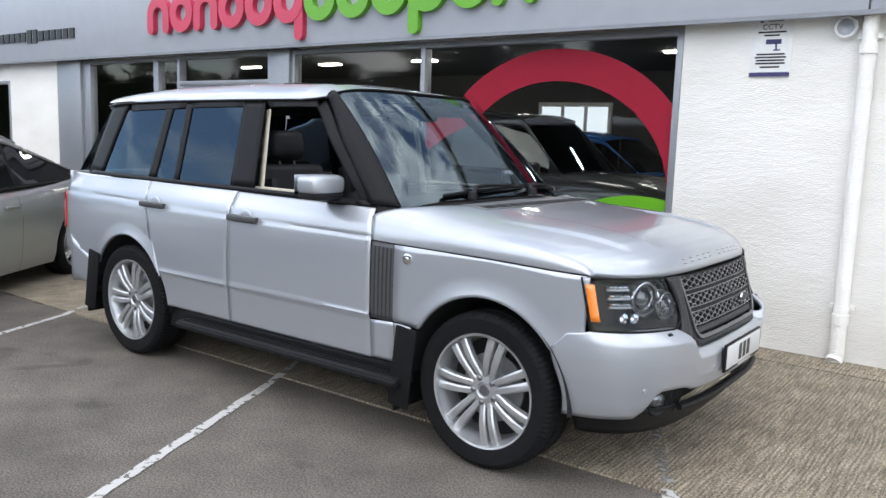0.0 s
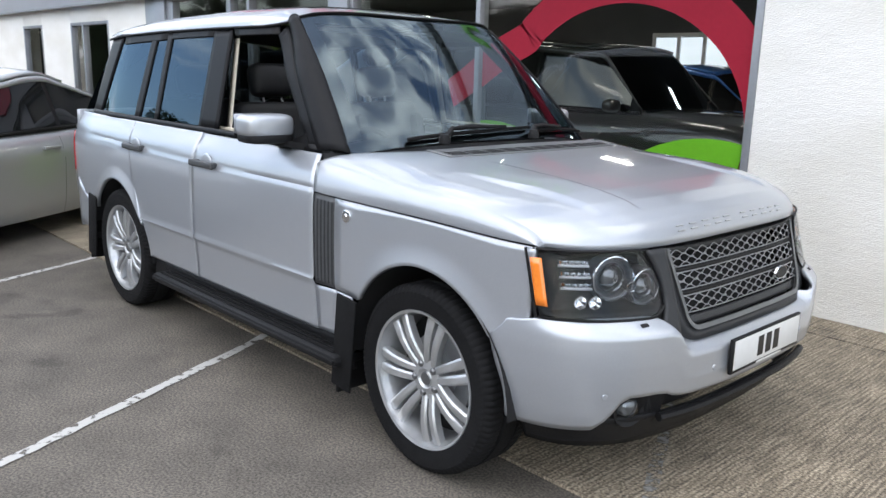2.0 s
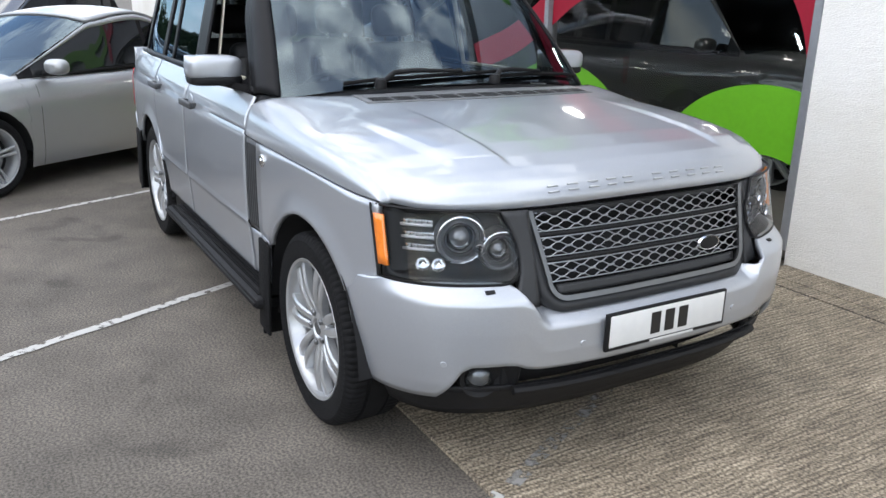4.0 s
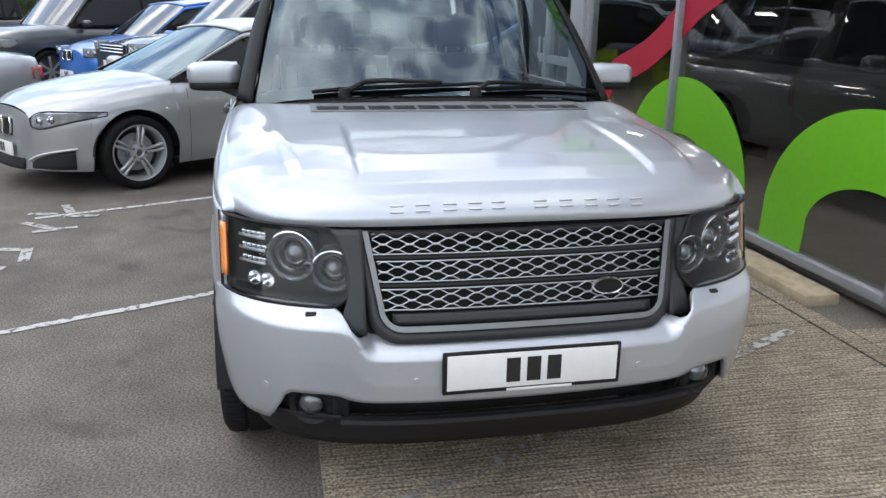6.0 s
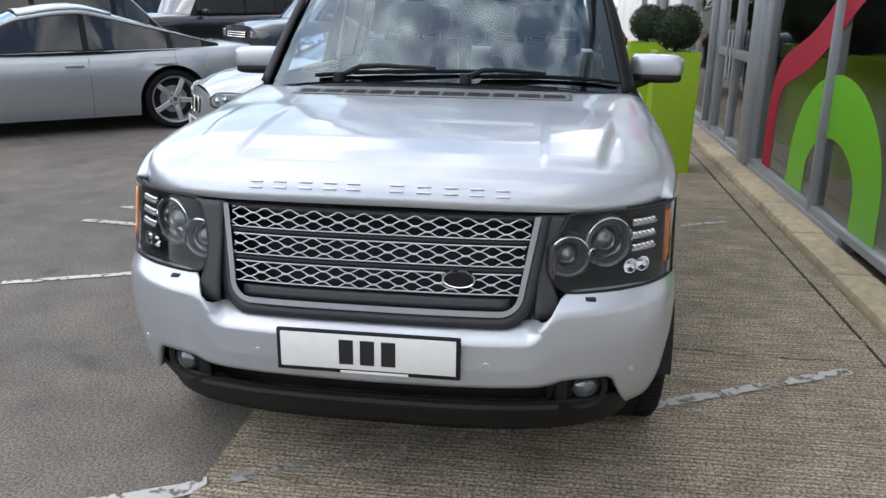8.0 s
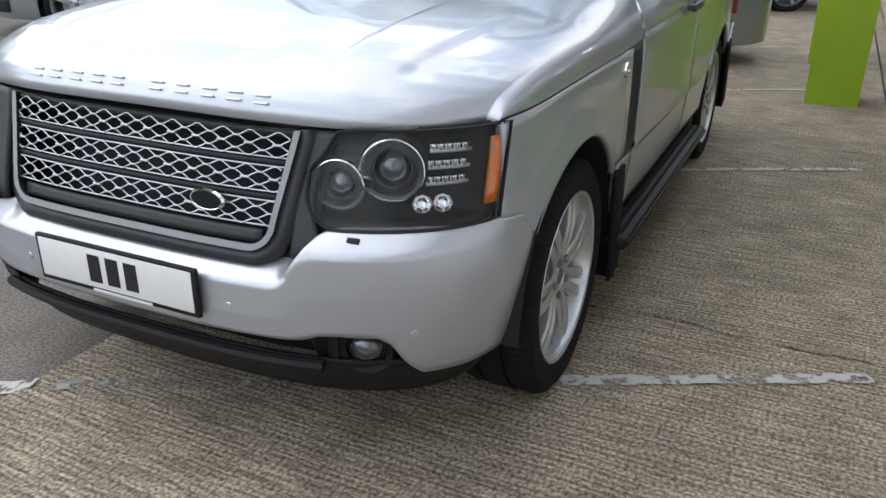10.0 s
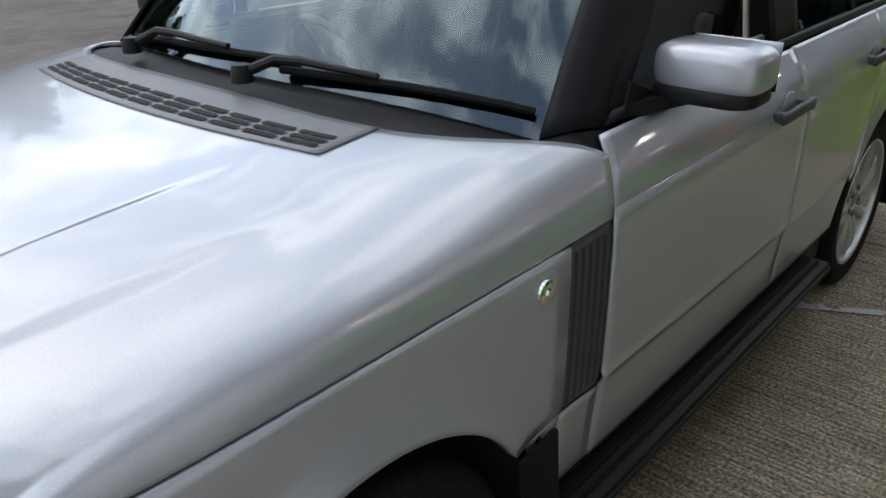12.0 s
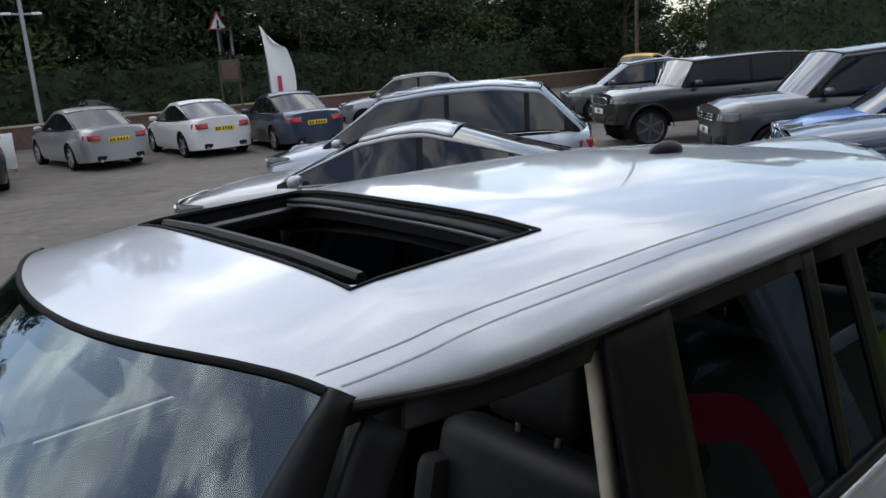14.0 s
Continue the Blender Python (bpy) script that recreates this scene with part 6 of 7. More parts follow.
def road_wheel(parent, m, r=0.375, w=0.255, rim=0.268, spokes=7, twin=True, alloy="alloy", nuts=5):
    """A wheel that faces +y at the pose m: tyre with rim, spokes, hub, nuts and brake disc."""
    wh = part("wheel", tyre_mesh(r, w, rim - 0.004), "rubber", parent, "black tyre on a silver alloy wheel")
    wh.matrix_local = m
    f = w * 0.5
    part("rim", lathe([(rim - 0.030, -f * 0.8), (rim - 0.030, f * 0.3), (rim - 0.020, f * 0.66), (rim - 0.009, f * 0.80), (rim - 0.007, f * 0.92), (rim + 0.003, f * 0.95), (rim + 0.006, f * 0.88), (rim, f * 0.7)], 64), alloy, wh, "bright alloy rim")
    part("brake_disc", shape(lathe([(0.06, f * 0.10), (0.165, f * 0.10), (0.165, f * 0.0), (0.06, 0)], 40)), "steel", wh, "steel brake disc")
    part("wheel_back", lathe([(0.0, -f * 0.1), (rim - 0.034, -f * 0.1)], 32), "dark", wh)
    k = 1.0 if r > 0.36 else 0.62
    sp = twin_spoke(0.055, rim - 0.014, 0.031 * k if twin else 0.035, 0.043 * k if twin else 0.03, f * 0.66, f * 0.76, 0.020 if twin else 0.0)
    for i in range(spokes):
        ob = part("spoke", sp, alloy, wh) if i == 0 else new("spoke", first)
        first = ob.data
        if i:
            ob.parent = wh
        ob.matrix_local = pose(0, 0, 0, 0, 360 * i / spokes + 12, 0)
    part("hub", lathe([(0.0, f * 0.70), (0.028, f * 0.70), (0.032, f * 0.66), (0.040, f * 0.74), (0.078, f * 0.68), (0.088, f * 0.45), (0.09, 0.0)], 40), alloy, wh)
    part("centre_cap", lathe([(0.0, f * 0.735), (0.024, f * 0.73), (0.028, f * 0.69)], 24), "gunmetal", wh)
    for i in range(nuts):
        a = 2 * math.pi * i / nuts + 0.3
        part("wheel_nut", moved(lathe([(0.0, f * 0.80), (0.008, f * 0.80), (0.0145, f * 0.76), (0.0145, f * 0.6)], 6), pose(0.060 * math.cos(a), 0, 0.060 * math.sin(a))), "gunmetal", wh)
    return wh


for cx in (AX, -AXR):
    for s in (-1, 1):
        road_wheel(hero, pose(cx, s * 0.808, TYRE_R, 0, 17 * cx, 0 if s > 0 else 180))


# ---- other parked cars ----
def hex_wheel(parent, x, y, r, alloy, spokes, side_sign, fine):
    """A road wheel for a parked car, its outer face to the side."""
    m = pose(x, y, r, 0, 31 * x + 9, 0 if side_sign > 0 else 180)
    if fine:
        return road_wheel(parent, m, r, 0.235, r - 0.082, spokes, fine == "twin", alloy)
    wh = part("wheel", lathe([(r - 0.09, -0.10), (r - 0.03, -0.115), (r, -0.09), (r, 0.09), (r - 0.03, 0.115), (r - 0.09, 0.10)], 32), "rubber", parent, "black tyre on an alloy wheel")
    wh.matrix_local = m
    part("rim", lathe([(0.0, 0.02), (r - 0.11, 0.02), (r - 0.10, 0.09), (r - 0.085, 0.105)], 32), "alloydark", wh)
    for i in range(spokes):
        part("spoke", moved(slab(0.045, 0.02, r - 0.13, 0, 0.085, (r - 0.10) / 2 + 0.01, r=0.006), pose(0, 0, 0, 0, 360 * i / spokes, 0)), alloy, wh)
    part("hub", lathe([(0.0, 0.10), (0.05, 0.095), (0.06, 0.07)], 20), alloy, wh)
    return wh


CAR_MATS = {}


def car_paint(name, color, metal=0.5, rough=0.35):
    if name not in CAR_MATS:
        CAR_MATS[name] = paint(name, color, metal, rough)
    return CAR_MATS[name]


M["skyglass"] = glass("reflecting_glass", (0.10, 0.11, 0.11), 2.4, 0.7)
M["dimglass"] = glass("privacy_glass", (0.10, 0.11, 0.11), 1.55, 0.7)

def welded(name, vf, material, parent):
    """A part whose sheets are joined along their seams."""
    ob = part(name, vf, material, parent)
    bm = bmesh.new()
    bm.from_mesh(ob.data)
    bmesh.ops.remove_doubles(bm, verts=bm.verts, dist=0.012)
    bmesh.ops.recalc_face_normals(bm, faces=bm.faces)
    bm.to_mesh(ob.data)
    bm.free()
    ob.data.polygons.foreach_set("use_smooth", [True] * len(ob.data.polygons))
    ob.data.set_sharp_from_angle(angle=radians(58))
    return ob


SPECS = {
    "coupe": dict(wb=2.69, fo=0.74, ro=0.84, hw=0.885, r=0.325, sill=0.19, nose=(0.525, 0.665), body=((-2.18, 0.99), (-2.0, 1.03), (-1.5, 0.99), (-0.6, 0.95), (0.5, 0.93), (0.95, 0.935), (1.4, 0.885), (1.75, 0.82), (1.98, 0.745), (2.12, 0.655)), gh=(0.98, 0.12, -0.75, -1.75), roof=(1.345, 1.405, 1.34), belt=0.93, tumble=0.30),
    "fastback": dict(wb=2.91, fo=0.95, ro=1.12, hw=0.945, r=0.36, sill=0.19, nose=(0.62, 0.72), body=((-2.56, 0.98), (-2.35, 1.02), (-1.6, 0.98), (-0.6, 0.95), (0.6, 0.94), (1.05, 0.94), (1.7, 0.88), (2.1, 0.80), (2.38, 0.70)), gh=(1.08, 0.15, -0.85, -2.10), roof=(1.36, 1.425, 1.36), belt=0.95, tumble=0.30),
    "saloon": dict(wb=2.76, fo=0.80, ro=1.06, hw=0.885, r=0.325, sill=0.19, nose=(0.62, 0.74), body=((-2.42, 0.98), (-2.2, 1.04), (-1.6, 1.02), (-0.6, 0.96), (0.5, 0.94), (0.95, 0.95), (1.5, 0.88), (1.9, 0.80), (2.15, 0.70)), gh=(1.0, 0.20, -0.80, -1.60), roof=(1.39, 1.45, 1.39), belt=0.96, tumble=0.26),
    "suv": dict(wb=2.885, fo=0.82, ro=1.12, hw=0.955, r=0.375, sill=0.36, nose=(0.80, 0.96), body=((-2.55, 1.16), (-2.3, 1.18), (-1.0, 1.17), (0.3, 1.16), (0.9, 1.17), (1.4, 1.15), (1.9, 1.11), (2.2, 1.02)), gh=(0.95, 0.38, -2.05, -2.45), roof=(1.80, 1.86, 1.84), belt=1.17, tumble=0.16),
    "boxy": dict(wb=2.95, fo=0.72, ro=0.95, hw=0.93, r=0.40, sill=0.48, nose=(0.92, 1.06), body=((-2.42, 1.22), (-2.2, 1.23), (-1.0, 1.22), (0.3, 1.21), (0.8, 1.21), (1.4, 1.19), (1.9, 1.16), (2.14, 1.10)), gh=(0.72, 0.46, -2.2, -2.38), roof=(1.72, 1.76, 1.75), belt=1.20, tumble=0.08),
    "mpv": dict(wb=2.92, fo=0.98, ro=0.95, hw=0.945, r=0.34, sill=0.22, nose=(0.70, 0.84), body=((-2.40, 1.02), (-2.2, 1.06), (-1.0, 1.03), (0.4, 1.01), (1.1, 1.02), (1.6, 0.97), (2.1, 0.88), (2.4, 0.76)), gh=(1.45, 0.55, -1.75, -2.30), roof=(1.64, 1.73, 1.66), belt=1.02, tumble=0.20),
    "hatch": dict(wb=2.62, fo=0.84, ro=0.85, hw=0.90, r=0.34, sill=0.26, nose=(0.72, 0.86), body=((-2.15, 1.10), (-1.9, 1.12), (-0.8, 1.08), (0.4, 1.05), (0.95, 1.06), (1.4, 1.00), (1.8, 0.92), (2.1, 0.80)), gh=(1.1, 0.35, -1.4, -2.0), roof=(1.58, 1.66, 1.58), belt=1.06, tumble=0.20),
    "pickup": dict(wb=3.09, fo=0.88, ro=1.20, hw=0.93, r=0.38, sill=0.42, nose=(0.88, 1.02), body=((-2.72, 1.10), (-2.5, 1.11), (-0.9, 1.12), (0.3, 1.12), (1.0, 1.14), (1.5, 1.12), (2.0, 1.06), (2.38, 0.98)), gh=(1.08, 0.42, -0.72, -0.98), roof=(1.70, 1.78, 1.74), belt=1.13, tumble=0.18),
}


def make_car(kind, label, color, m, alloy="alloy", spokes=5, fine=False, front="slots", lamp_w=0.34, rails=False, group="parked cars", yellow=True):
    """A parked car: body skin with arches, bonnet, glasshouse, lamps, grille, plates, mirrors and wheels."""
    p = SPECS[kind]
    car = thing("car", label, "car", m, group)
    ax, hw, r = p["wb"] / 2, p["hw"], p["r"]
    tall = kind in ("suv", "boxy", "pickup")
    x1, x0 = ax + p["fo"], -ax - p["ro"]
    top = curve([q[0] for q in p["body"]], [q[1] for q in p["body"]], 0.10)
    wid = curve((x0, x0 + 0.10, x0 + 0.3, x0 + 0.8, 0, x1 - 0.9, x1 - 0.45, x1 - 0.22, x1 - 0.08, x1), (hw * 0.78, hw * 0.90, hw * 0.965, hw * 0.99, hw, hw * 0.99, hw * (0.975 if tall else 0.95), hw * (0.95 if tall else 0.87), hw * (0.90 if tall else 0.75), hw * (0.80 if tall else 0.54)), 0.04)
    sec = lambda t: float(np.interp(t, (0, 0.12, 0.35, 0.62, 0.80, 0.90, 0.96, 1.0), (0.93, 0.965, 0.985, 1.0, 0.985, 0.960, 0.925, 0.87)))
    ra = r + 0.055

    def low(x):
        z = p["sill"] + 0.05 * max(0, (x - ax - 0.3)) + 0.06 * max(0, -x - ax - 0.3)
        for c in (ax, -ax):
            d = abs(x - c)
            if d < ra:
                z = max(z, r + math.sqrt(ra * ra - d * d))
        return z

    xs = sorted(set([round(x0 + (x1 - x0) * i / 60, 4) for i in range(61)] + [round(c + ra * math.cos(math.pi * k / 20), 4) for c in (ax, -ax) for k in range(21)]))

    def skin(i, v, s):
        x = xs[i]
        zl, zt = low(x), top(x) - 0.02
        z = lerp(zl, zt, v)
        d = min(math.hypot(x - c, z - r) for c in (ax, -ax))
        fl = 0.012 * max(0, 1 - max(0, d - ra) / 0.12)
        t = (z - p["sill"]) / (zt - p["sill"])
        crease = 0.008 * math.exp(-((t - 0.70) / 0.03) ** 2)
        return (x, s * (wid(x) * sec(max(0, t)) + fl + crease), z)
    n = len(xs) - 1
    pieces = []
    for s in (-1, 1):
        pieces.append(sheet(lambda u, v: skin(round(u * n), v, s), n, 14))
    # deck: bonnet, tail and the shelf under the glass
    pieces.append(sheet(lambda u, v: (xs[round(u * n)], (2 * v - 1) * wid(xs[round(u * n)]) * 0.87, top(xs[round(u * n)]) - 0.02 + 0.055 * (1 - abs(2 * v - 1) ** 2.6) * (1.0 if xs[round(u * n)] > 0 else 0.6)), n, 16))
    for xe, sg in ((x1, 1), (x0, -1)):
        zt, w = top(xe) - 0.02, wid(xe) * 0.93
        pieces.append(sheet(lambda u, v: (xe + sg * 0.10 * (1 - abs(2 * u - 1) ** 2.2) * (1 - 0.6 * v), (2 * u - 1) * skin(n if sg > 0 else 0, v, 1)[1], lerp(low(xe), zt + 0.055 * (1 - abs(2 * u - 1) ** 2.6) * (1.0 if sg > 0 else 0.6), v)), 20, 14))
    welded("body", shape(*pieces), color, car)
    part("underbody", slab(x1 - x0 - 0.5, hw * 1.5, 0.10, (x0 + x1) / 2, 0, p["sill"] + 0.08), "dark", car, smooth=False)
    for s in (-1, 1):
        for c in (ax, -ax):
            part("wheel_liner", shape(sheet(lambda u, v: (c + (ra + 0.01) * math.cos(math.pi * u), s * lerp(hw * 0.96, hw * 0.55, v), r + (ra + 0.01) * math.sin(math.pi * u)), 16, 1), ([(c - ra, s * hw * 0.6, 0.15), (c + ra, s * hw * 0.6, 0.15), (c + ra, s * hw * 0.6, r + ra), (c - ra, s * hw * 0.6, r + ra)], [(0, 1, 2, 3)])), "dark", car)
            hex_wheel(car, c, s * (hw - 0.125), r, alloy, spokes, s, fine)
    # glasshouse
    xa, xb, xc, xd = p["gh"]
    zb, zm, zc = p["roof"]
    ga = wid(0) * 0.885
    gt = ga - p["tumble"] * (zm - p["belt"])
    rz = curve((xc, lerp(xc, xb, 0.3), lerp(xc, xb, 0.65), xb), (zc - 0.03, lerp(zc, zm, 0.85), zm - 0.03, zb - 0.03), 0.12)
    gw = lambda x: gt * float(np.interp(x, (xd, xc, 0, xb, xa), (0.90, 0.95, 1.0, 0.97, 0.93)))
    gb = lambda x: ga * float(np.interp(x, (xd, xd + 0.6, 0, xa), (0.90, 0.97, 1.0, 0.97)))
    zroof = lambda x, y: rz(x) + 0.045 * (1 - (abs(y) / gw(x)) ** 2.2)
    part("roof", sheet(lambda u, v: (lerp(xb, xc, u), (2 * v - 1) * gw(lerp(xb, xc, u)), zroof(lerp(xb, xc, u), (2 * v - 1) * gw(lerp(xb, xc, u)))), 14, 14), color, car, solid=0.03)

    def screen(xbase, xtop, lift):
        return sheet(lambda u, v: (lerp(xbase + lift * (1 - (2 * u - 1) ** 2), xtop + lift * 0.3 * (1 - (2 * u - 1) ** 2), v), (2 * u - 1) * lerp(gb(xbase) * 0.93, gw(xtop), v), lerp(top(xbase) - 0.01, zroof(xtop, (2 * u - 1) * gw(xtop) * 0.999), v)), 14, 8)
    part("windscreen", screen(xa, xb, 0.12), "screen" if fine else "skyglass", car, "raked windscreen glass", shadow=False)
    part("rear_screen", screen(xd, xc, -0.10), "dimglass", car, "raked rear screen glass", shadow=False)
    for s in (-1, 1):
        def gs(x, t):
            """Side glass surface from the belt to the roof edge."""
            if x > xb:
                zt = lerp(rz(xb), top(xa), (x - xb) / (xa - xb))
                wt = lerp(gw(xb), gb(xa), (x - xb) / (xa - xb))
            elif x < xc:
                zt = lerp(rz(xc), top(xd), (xc - x) / (xc - xd))
                wt = lerp(gw(xc), gb(xd), (xc - x) / (xc - xd))
            else:
                zt, wt = rz(x), gw(x)
            return (x, s * lerp(gb(x) * 1.02, wt, t), lerp(top(x) - 0.03, zt, t))
        part("side_frame", sheet(lambda u, v: gs(lerp(xd + 0.02, xa - 0.02, u), v), 40, 8), "black" if kind == "boxy" else "satin", car, solid=0.004)
        if kind != "boxy":
            part("cant_rail", sheet(lambda u, v: tuple(Vector(gs(lerp(xd + 0.02, xa - 0.02, u), lerp(0.90, 1.0, v))) + Vector((0, s * 0.010, 0))), 40, 2), color, car, solid=0.008)
        xm = lerp(xa, xd, 0.50)
        cuts = [(xa - 0.16, xm + 0.04), (xm - 0.03, lerp(xm, xd, 0.58)), (lerp(xm, xd, 0.62), xd + 0.24)]
        if kind in ("coupe",):
            cuts = [(xa - 0.16, xm - 0.05), (xm - 0.10, xd + 0.40)]
        for a, b in cuts:
            def wq(u, v, a=a, b=b):
                x = lerp(a, b, u)
                q = gs(x, lerp(0.10, 0.90, v))
                return (q[0], q[1] + s * 0.006, q[2])
            part("side_window", sheet(wq, 14, 5), "dimglass", car, "dark tinted side glass", shadow=False)
        part("window_trim", tube([tuple(Vector(gs(x, 0.06)) + Vector((0, s * 0.008, 0))) for x in np.linspace(xd + 0.3, xa - 0.15, 20)], 0.008, 5), "chrome" if kind in ("fastback", "mpv", "saloon") else "black", car)
        # shut lines, handles, mirrors
        for xx in ((lerp(xa, xb, 0.15), xm) if kind == "coupe" else (lerp(xa, xb, 0.15), xm, lerp(xm, xd, 0.62))):
            part("shut_line", shape(sheet(lambda u, v: (xx + 0.004 * (v - 0.5), skin(min(range(len(xs)), key=lambda i: abs(xs[i] - xx)), u, s)[1] + s * 0.002, lerp(low(xx), top(xx) - 0.02, u)), 12, 1)), "dark", car, smooth=False)
        for xx in ((xm + 0.16,) if kind == "coupe" else (xm + 0.16, lerp(xm, xd, 0.62) + 0.14)):
            part("door_handle", slab(0.20, 0.03, 0.03, xx, s * (wid(xx) * 0.99 + 0.012), lerp(low(0), top(0), 0.80), r=0.01), color, car)
        mm = part("door_mirror", moved(ball(0.075, 0.11, 0.065, nu=18, nv=12, e=0.75), pose(xa - 0.28, s * (ga + 0.14), top(xa) + 0.06)), color, car)
        part("mirror_arm", tube([(xa - 0.26, s * ga * 0.98, top(xa) - 0.01), (xa - 0.27, s * (ga + 0.08), top(xa) + 0.02)], 0.022, 6), "black", mm)
        # lamps
        def front_at(y, z, out=0.0):
            t = min(1, abs(y) / (wid(x1) * 1.0))
            if abs(y) <= wid(x1) * 0.93:
                return (x1 + 0.10 * (1 - t ** 2.2) * (1 - 0.6 * (z - low(x1)) / (top(x1) - low(x1))) + out, y, z)
            lo_, hi_ = x1 - 1.0, x1
            for _ in range(24):
                mid = (lo_ + hi_) / 2
                if wid(mid) * 0.99 > abs(y):
                    lo_ = mid
                else:
                    hi_ = mid
            return (lo_ + out * 0.6, y + (1 if y > 0 else -1) * out * 0.8, z)
        z0, z1 = p["nose"]
        lf = 0.035 if front == "kidney" else 0.10
        yo, yi = hw * 0.945, hw * 0.945 - lamp_w
        def lamp_z(u, v):
            sleek = kind in ("coupe", "fastback", "saloon", "mpv")
            h = 0.5 * (z1 - z0) * ((1 - 0.78 * (max(0, u - 0.35) / 0.65) ** 1.8) * min(1, 0.5 + 2.2 * u) if sleek else 1.0)
            return (z0 + z1) / 2 + (0.02 + 0.065 * u if sleek else 0.01) + h * (2 * v - 1)
        hl = part("headlamp", sheet(lambda u, v: front_at(s * lerp(yi, yo, u), lamp_z(u, v), 0.004), 20, 6), "lampsilver", car, "clear headlamp with dark inside", solid=0.02)
        for k in (0.22, 0.50):
            q = front_at(s * lerp(yi, yo, k), lamp_z(k, 0.5), 0.004)
            part("projector", moved(lathe([(0.0, 0.016), (0.025, 0.013), (0.036, 0.0), (0.044, 0.006), (0.046, -0.01)], 20, "x"), Matrix.Translation(q) @ pose(0, 0, 0, 0, 0, s * 30 * k) @ Matrix.Scale(0.9, 4)), "chrome", hl)
        part("lamp_glass", sheet(lambda u, v: front_at(s * lerp(yi, yo, u), lamp_z(u, v), 0.022), 20, 6), "lens", hl, shadow=False)
        part("lamp_edge", tube([front_at(s * lerp(yi, yo, u), lamp_z(u, 0), 0.012) for u in np.linspace(0, 1, 12)] + [front_at(s * lerp(yi, yo, u), lamp_z(u, 1), 0.012) for u in np.linspace(1, 0, 12)] + [front_at(s * yi, lamp_z(0, 0), 0.012)], 0.005, 5), "black", hl)
        part("fog_recess", sheet(lambda u, v: front_at(s * lerp(hw * 0.52, hw * 0.86, u), lerp(p["sill"] + lf, p["sill"] + lf + 0.05 + 0.11 * u ** 0.6, v), 0.006), 8, 3), "dark", car, solid=0.01)
        if front == "kidney":
            part("intake_trim", tube([front_at(s * lerp(hw * 0.50, hw * 0.87, u), p["sill"] + lf + 0.065 + 0.11 * u ** 0.6, 0.012) for u in np.linspace(0, 1, 9)], 0.011, 6), color, car)
        zt = top(x0 + 0.1)
        part("tail_lamp", shape(sheet(lambda u, v: (x0 - 0.012 - 0.07 * (1 - abs(lerp(hw * 0.48, hw * 0.84, u) / (wid(x0))) ** 2.5) * (1 - 0.6 * v) if lerp(hw * 0.48, hw * 0.84, u) < wid(x0) * 0.95 else lerp(x0 - 0.01, x0 + 0.14, (u - 0.5) * 2), s * lerp(hw * 0.48, hw * 0.90, u) * (1.0), lerp(zt - 0.26, zt - 0.12, v)), 10, 4)), "redlens", car, "red tail lamp", solid=0.015)
    zc_ = (p["nose"][0] + p["nose"][1]) / 2
    zp = p["sill"] + (0.18 if front == "kidney" else 0.29)
    gr = part("grille", shape(*[sheet(lambda u, v, k=k: front_at(lerp(0.012, 0.185, u) * k, lerp(zc_ - 0.115, zc_ + 0.025, v), 0.010), 8, 4) for k in (-1, 1)]) if front == "kidney" else sheet(lambda u, v: front_at(lerp(-hw * 0.48, hw * 0.48, u), lerp(zc_ - 0.20 if front == "deep" else zc_ - 0.07, zc_ + 0.06, v), 0.010), 14, 5), "dark", car, "dark front grille", solid=0.01)
    for k in range(9):
        y = lerp(-hw * 0.44, hw * 0.44, k / 8)
        if front == "kidney" and abs(y) > 0.19:
            continue
        if front == "bars":
            break
        part("grille_slat", tube([front_at(y, zc_ - (0.105 if front == "kidney" else 0.07), 0.022), front_at(y, zc_ + (0.015 if front == "kidney" else 0.055), 0.020)], 0.005, 5), "black" if front == "kidney" else "gunmetal", gr)
    if front == "bars":
        for k in range(3):
            part("grille_bar", tube([front_at(y, zc_ - 0.05 + 0.045 * k, 0.024) for y in np.linspace(-hw * 0.46, hw * 0.46, 9)], 0.010, 6), "chrome", gr)
    else:
        for k in ((-1, 1) if front == "kidney" else (1,)):
            a, b = (0.012, 0.185) if front == "kidney" else (-hw * 0.48, hw * 0.48)
            zl = zc_ - {"deep": 0.20, "kidney": 0.12}.get(front, 0.08)
            zh = zc_ + (0.03 if front == "kidney" else 0.07)
            ring = [front_at(k * y, z, 0.020) for y, z in ((a, zl + 0.02), (lerp(a, b, 0.1), zl), (lerp(a, b, 0.8), zl), (b, zl + 0.03), (b, zh - 0.04), (lerp(a, b, 0.85), zh), (lerp(a, b, 0.1), zh), (a, zh - 0.02), (a, zl + 0.02))]
            part("grille_rim", tube(ring, 0.008, 6), "chrome", gr)
    part("lower_intake", sheet(lambda u, v: front_at(lerp(-hw * 0.42, hw * 0.42, u), lerp(p["sill"] + (0.015 if front == "kidney" else 0.06), p["sill"] + (0.11 if front == "kidney" else 0.20), v), 0.010), 12, 3), "dark", car, solid=0.01)
    pf = part("number_plate", moved(slab(0.012, 0.52, 0.111, r=0.003), Matrix.Translation(front_at(0, zp, 0.02))), "plate", car, "white front number plate")
    for y in (-0.06, 0.0, 0.06):
        part("plate_bar", moved(slab(0.002, 0.04, 0.075), Matrix.Translation(Vector(front_at(0, zp, 0.027)) + Vector((0, y, 0)))), "ink", pf, smooth=False)
    zr_ = lerp(low(x0), top(x0), 0.66)
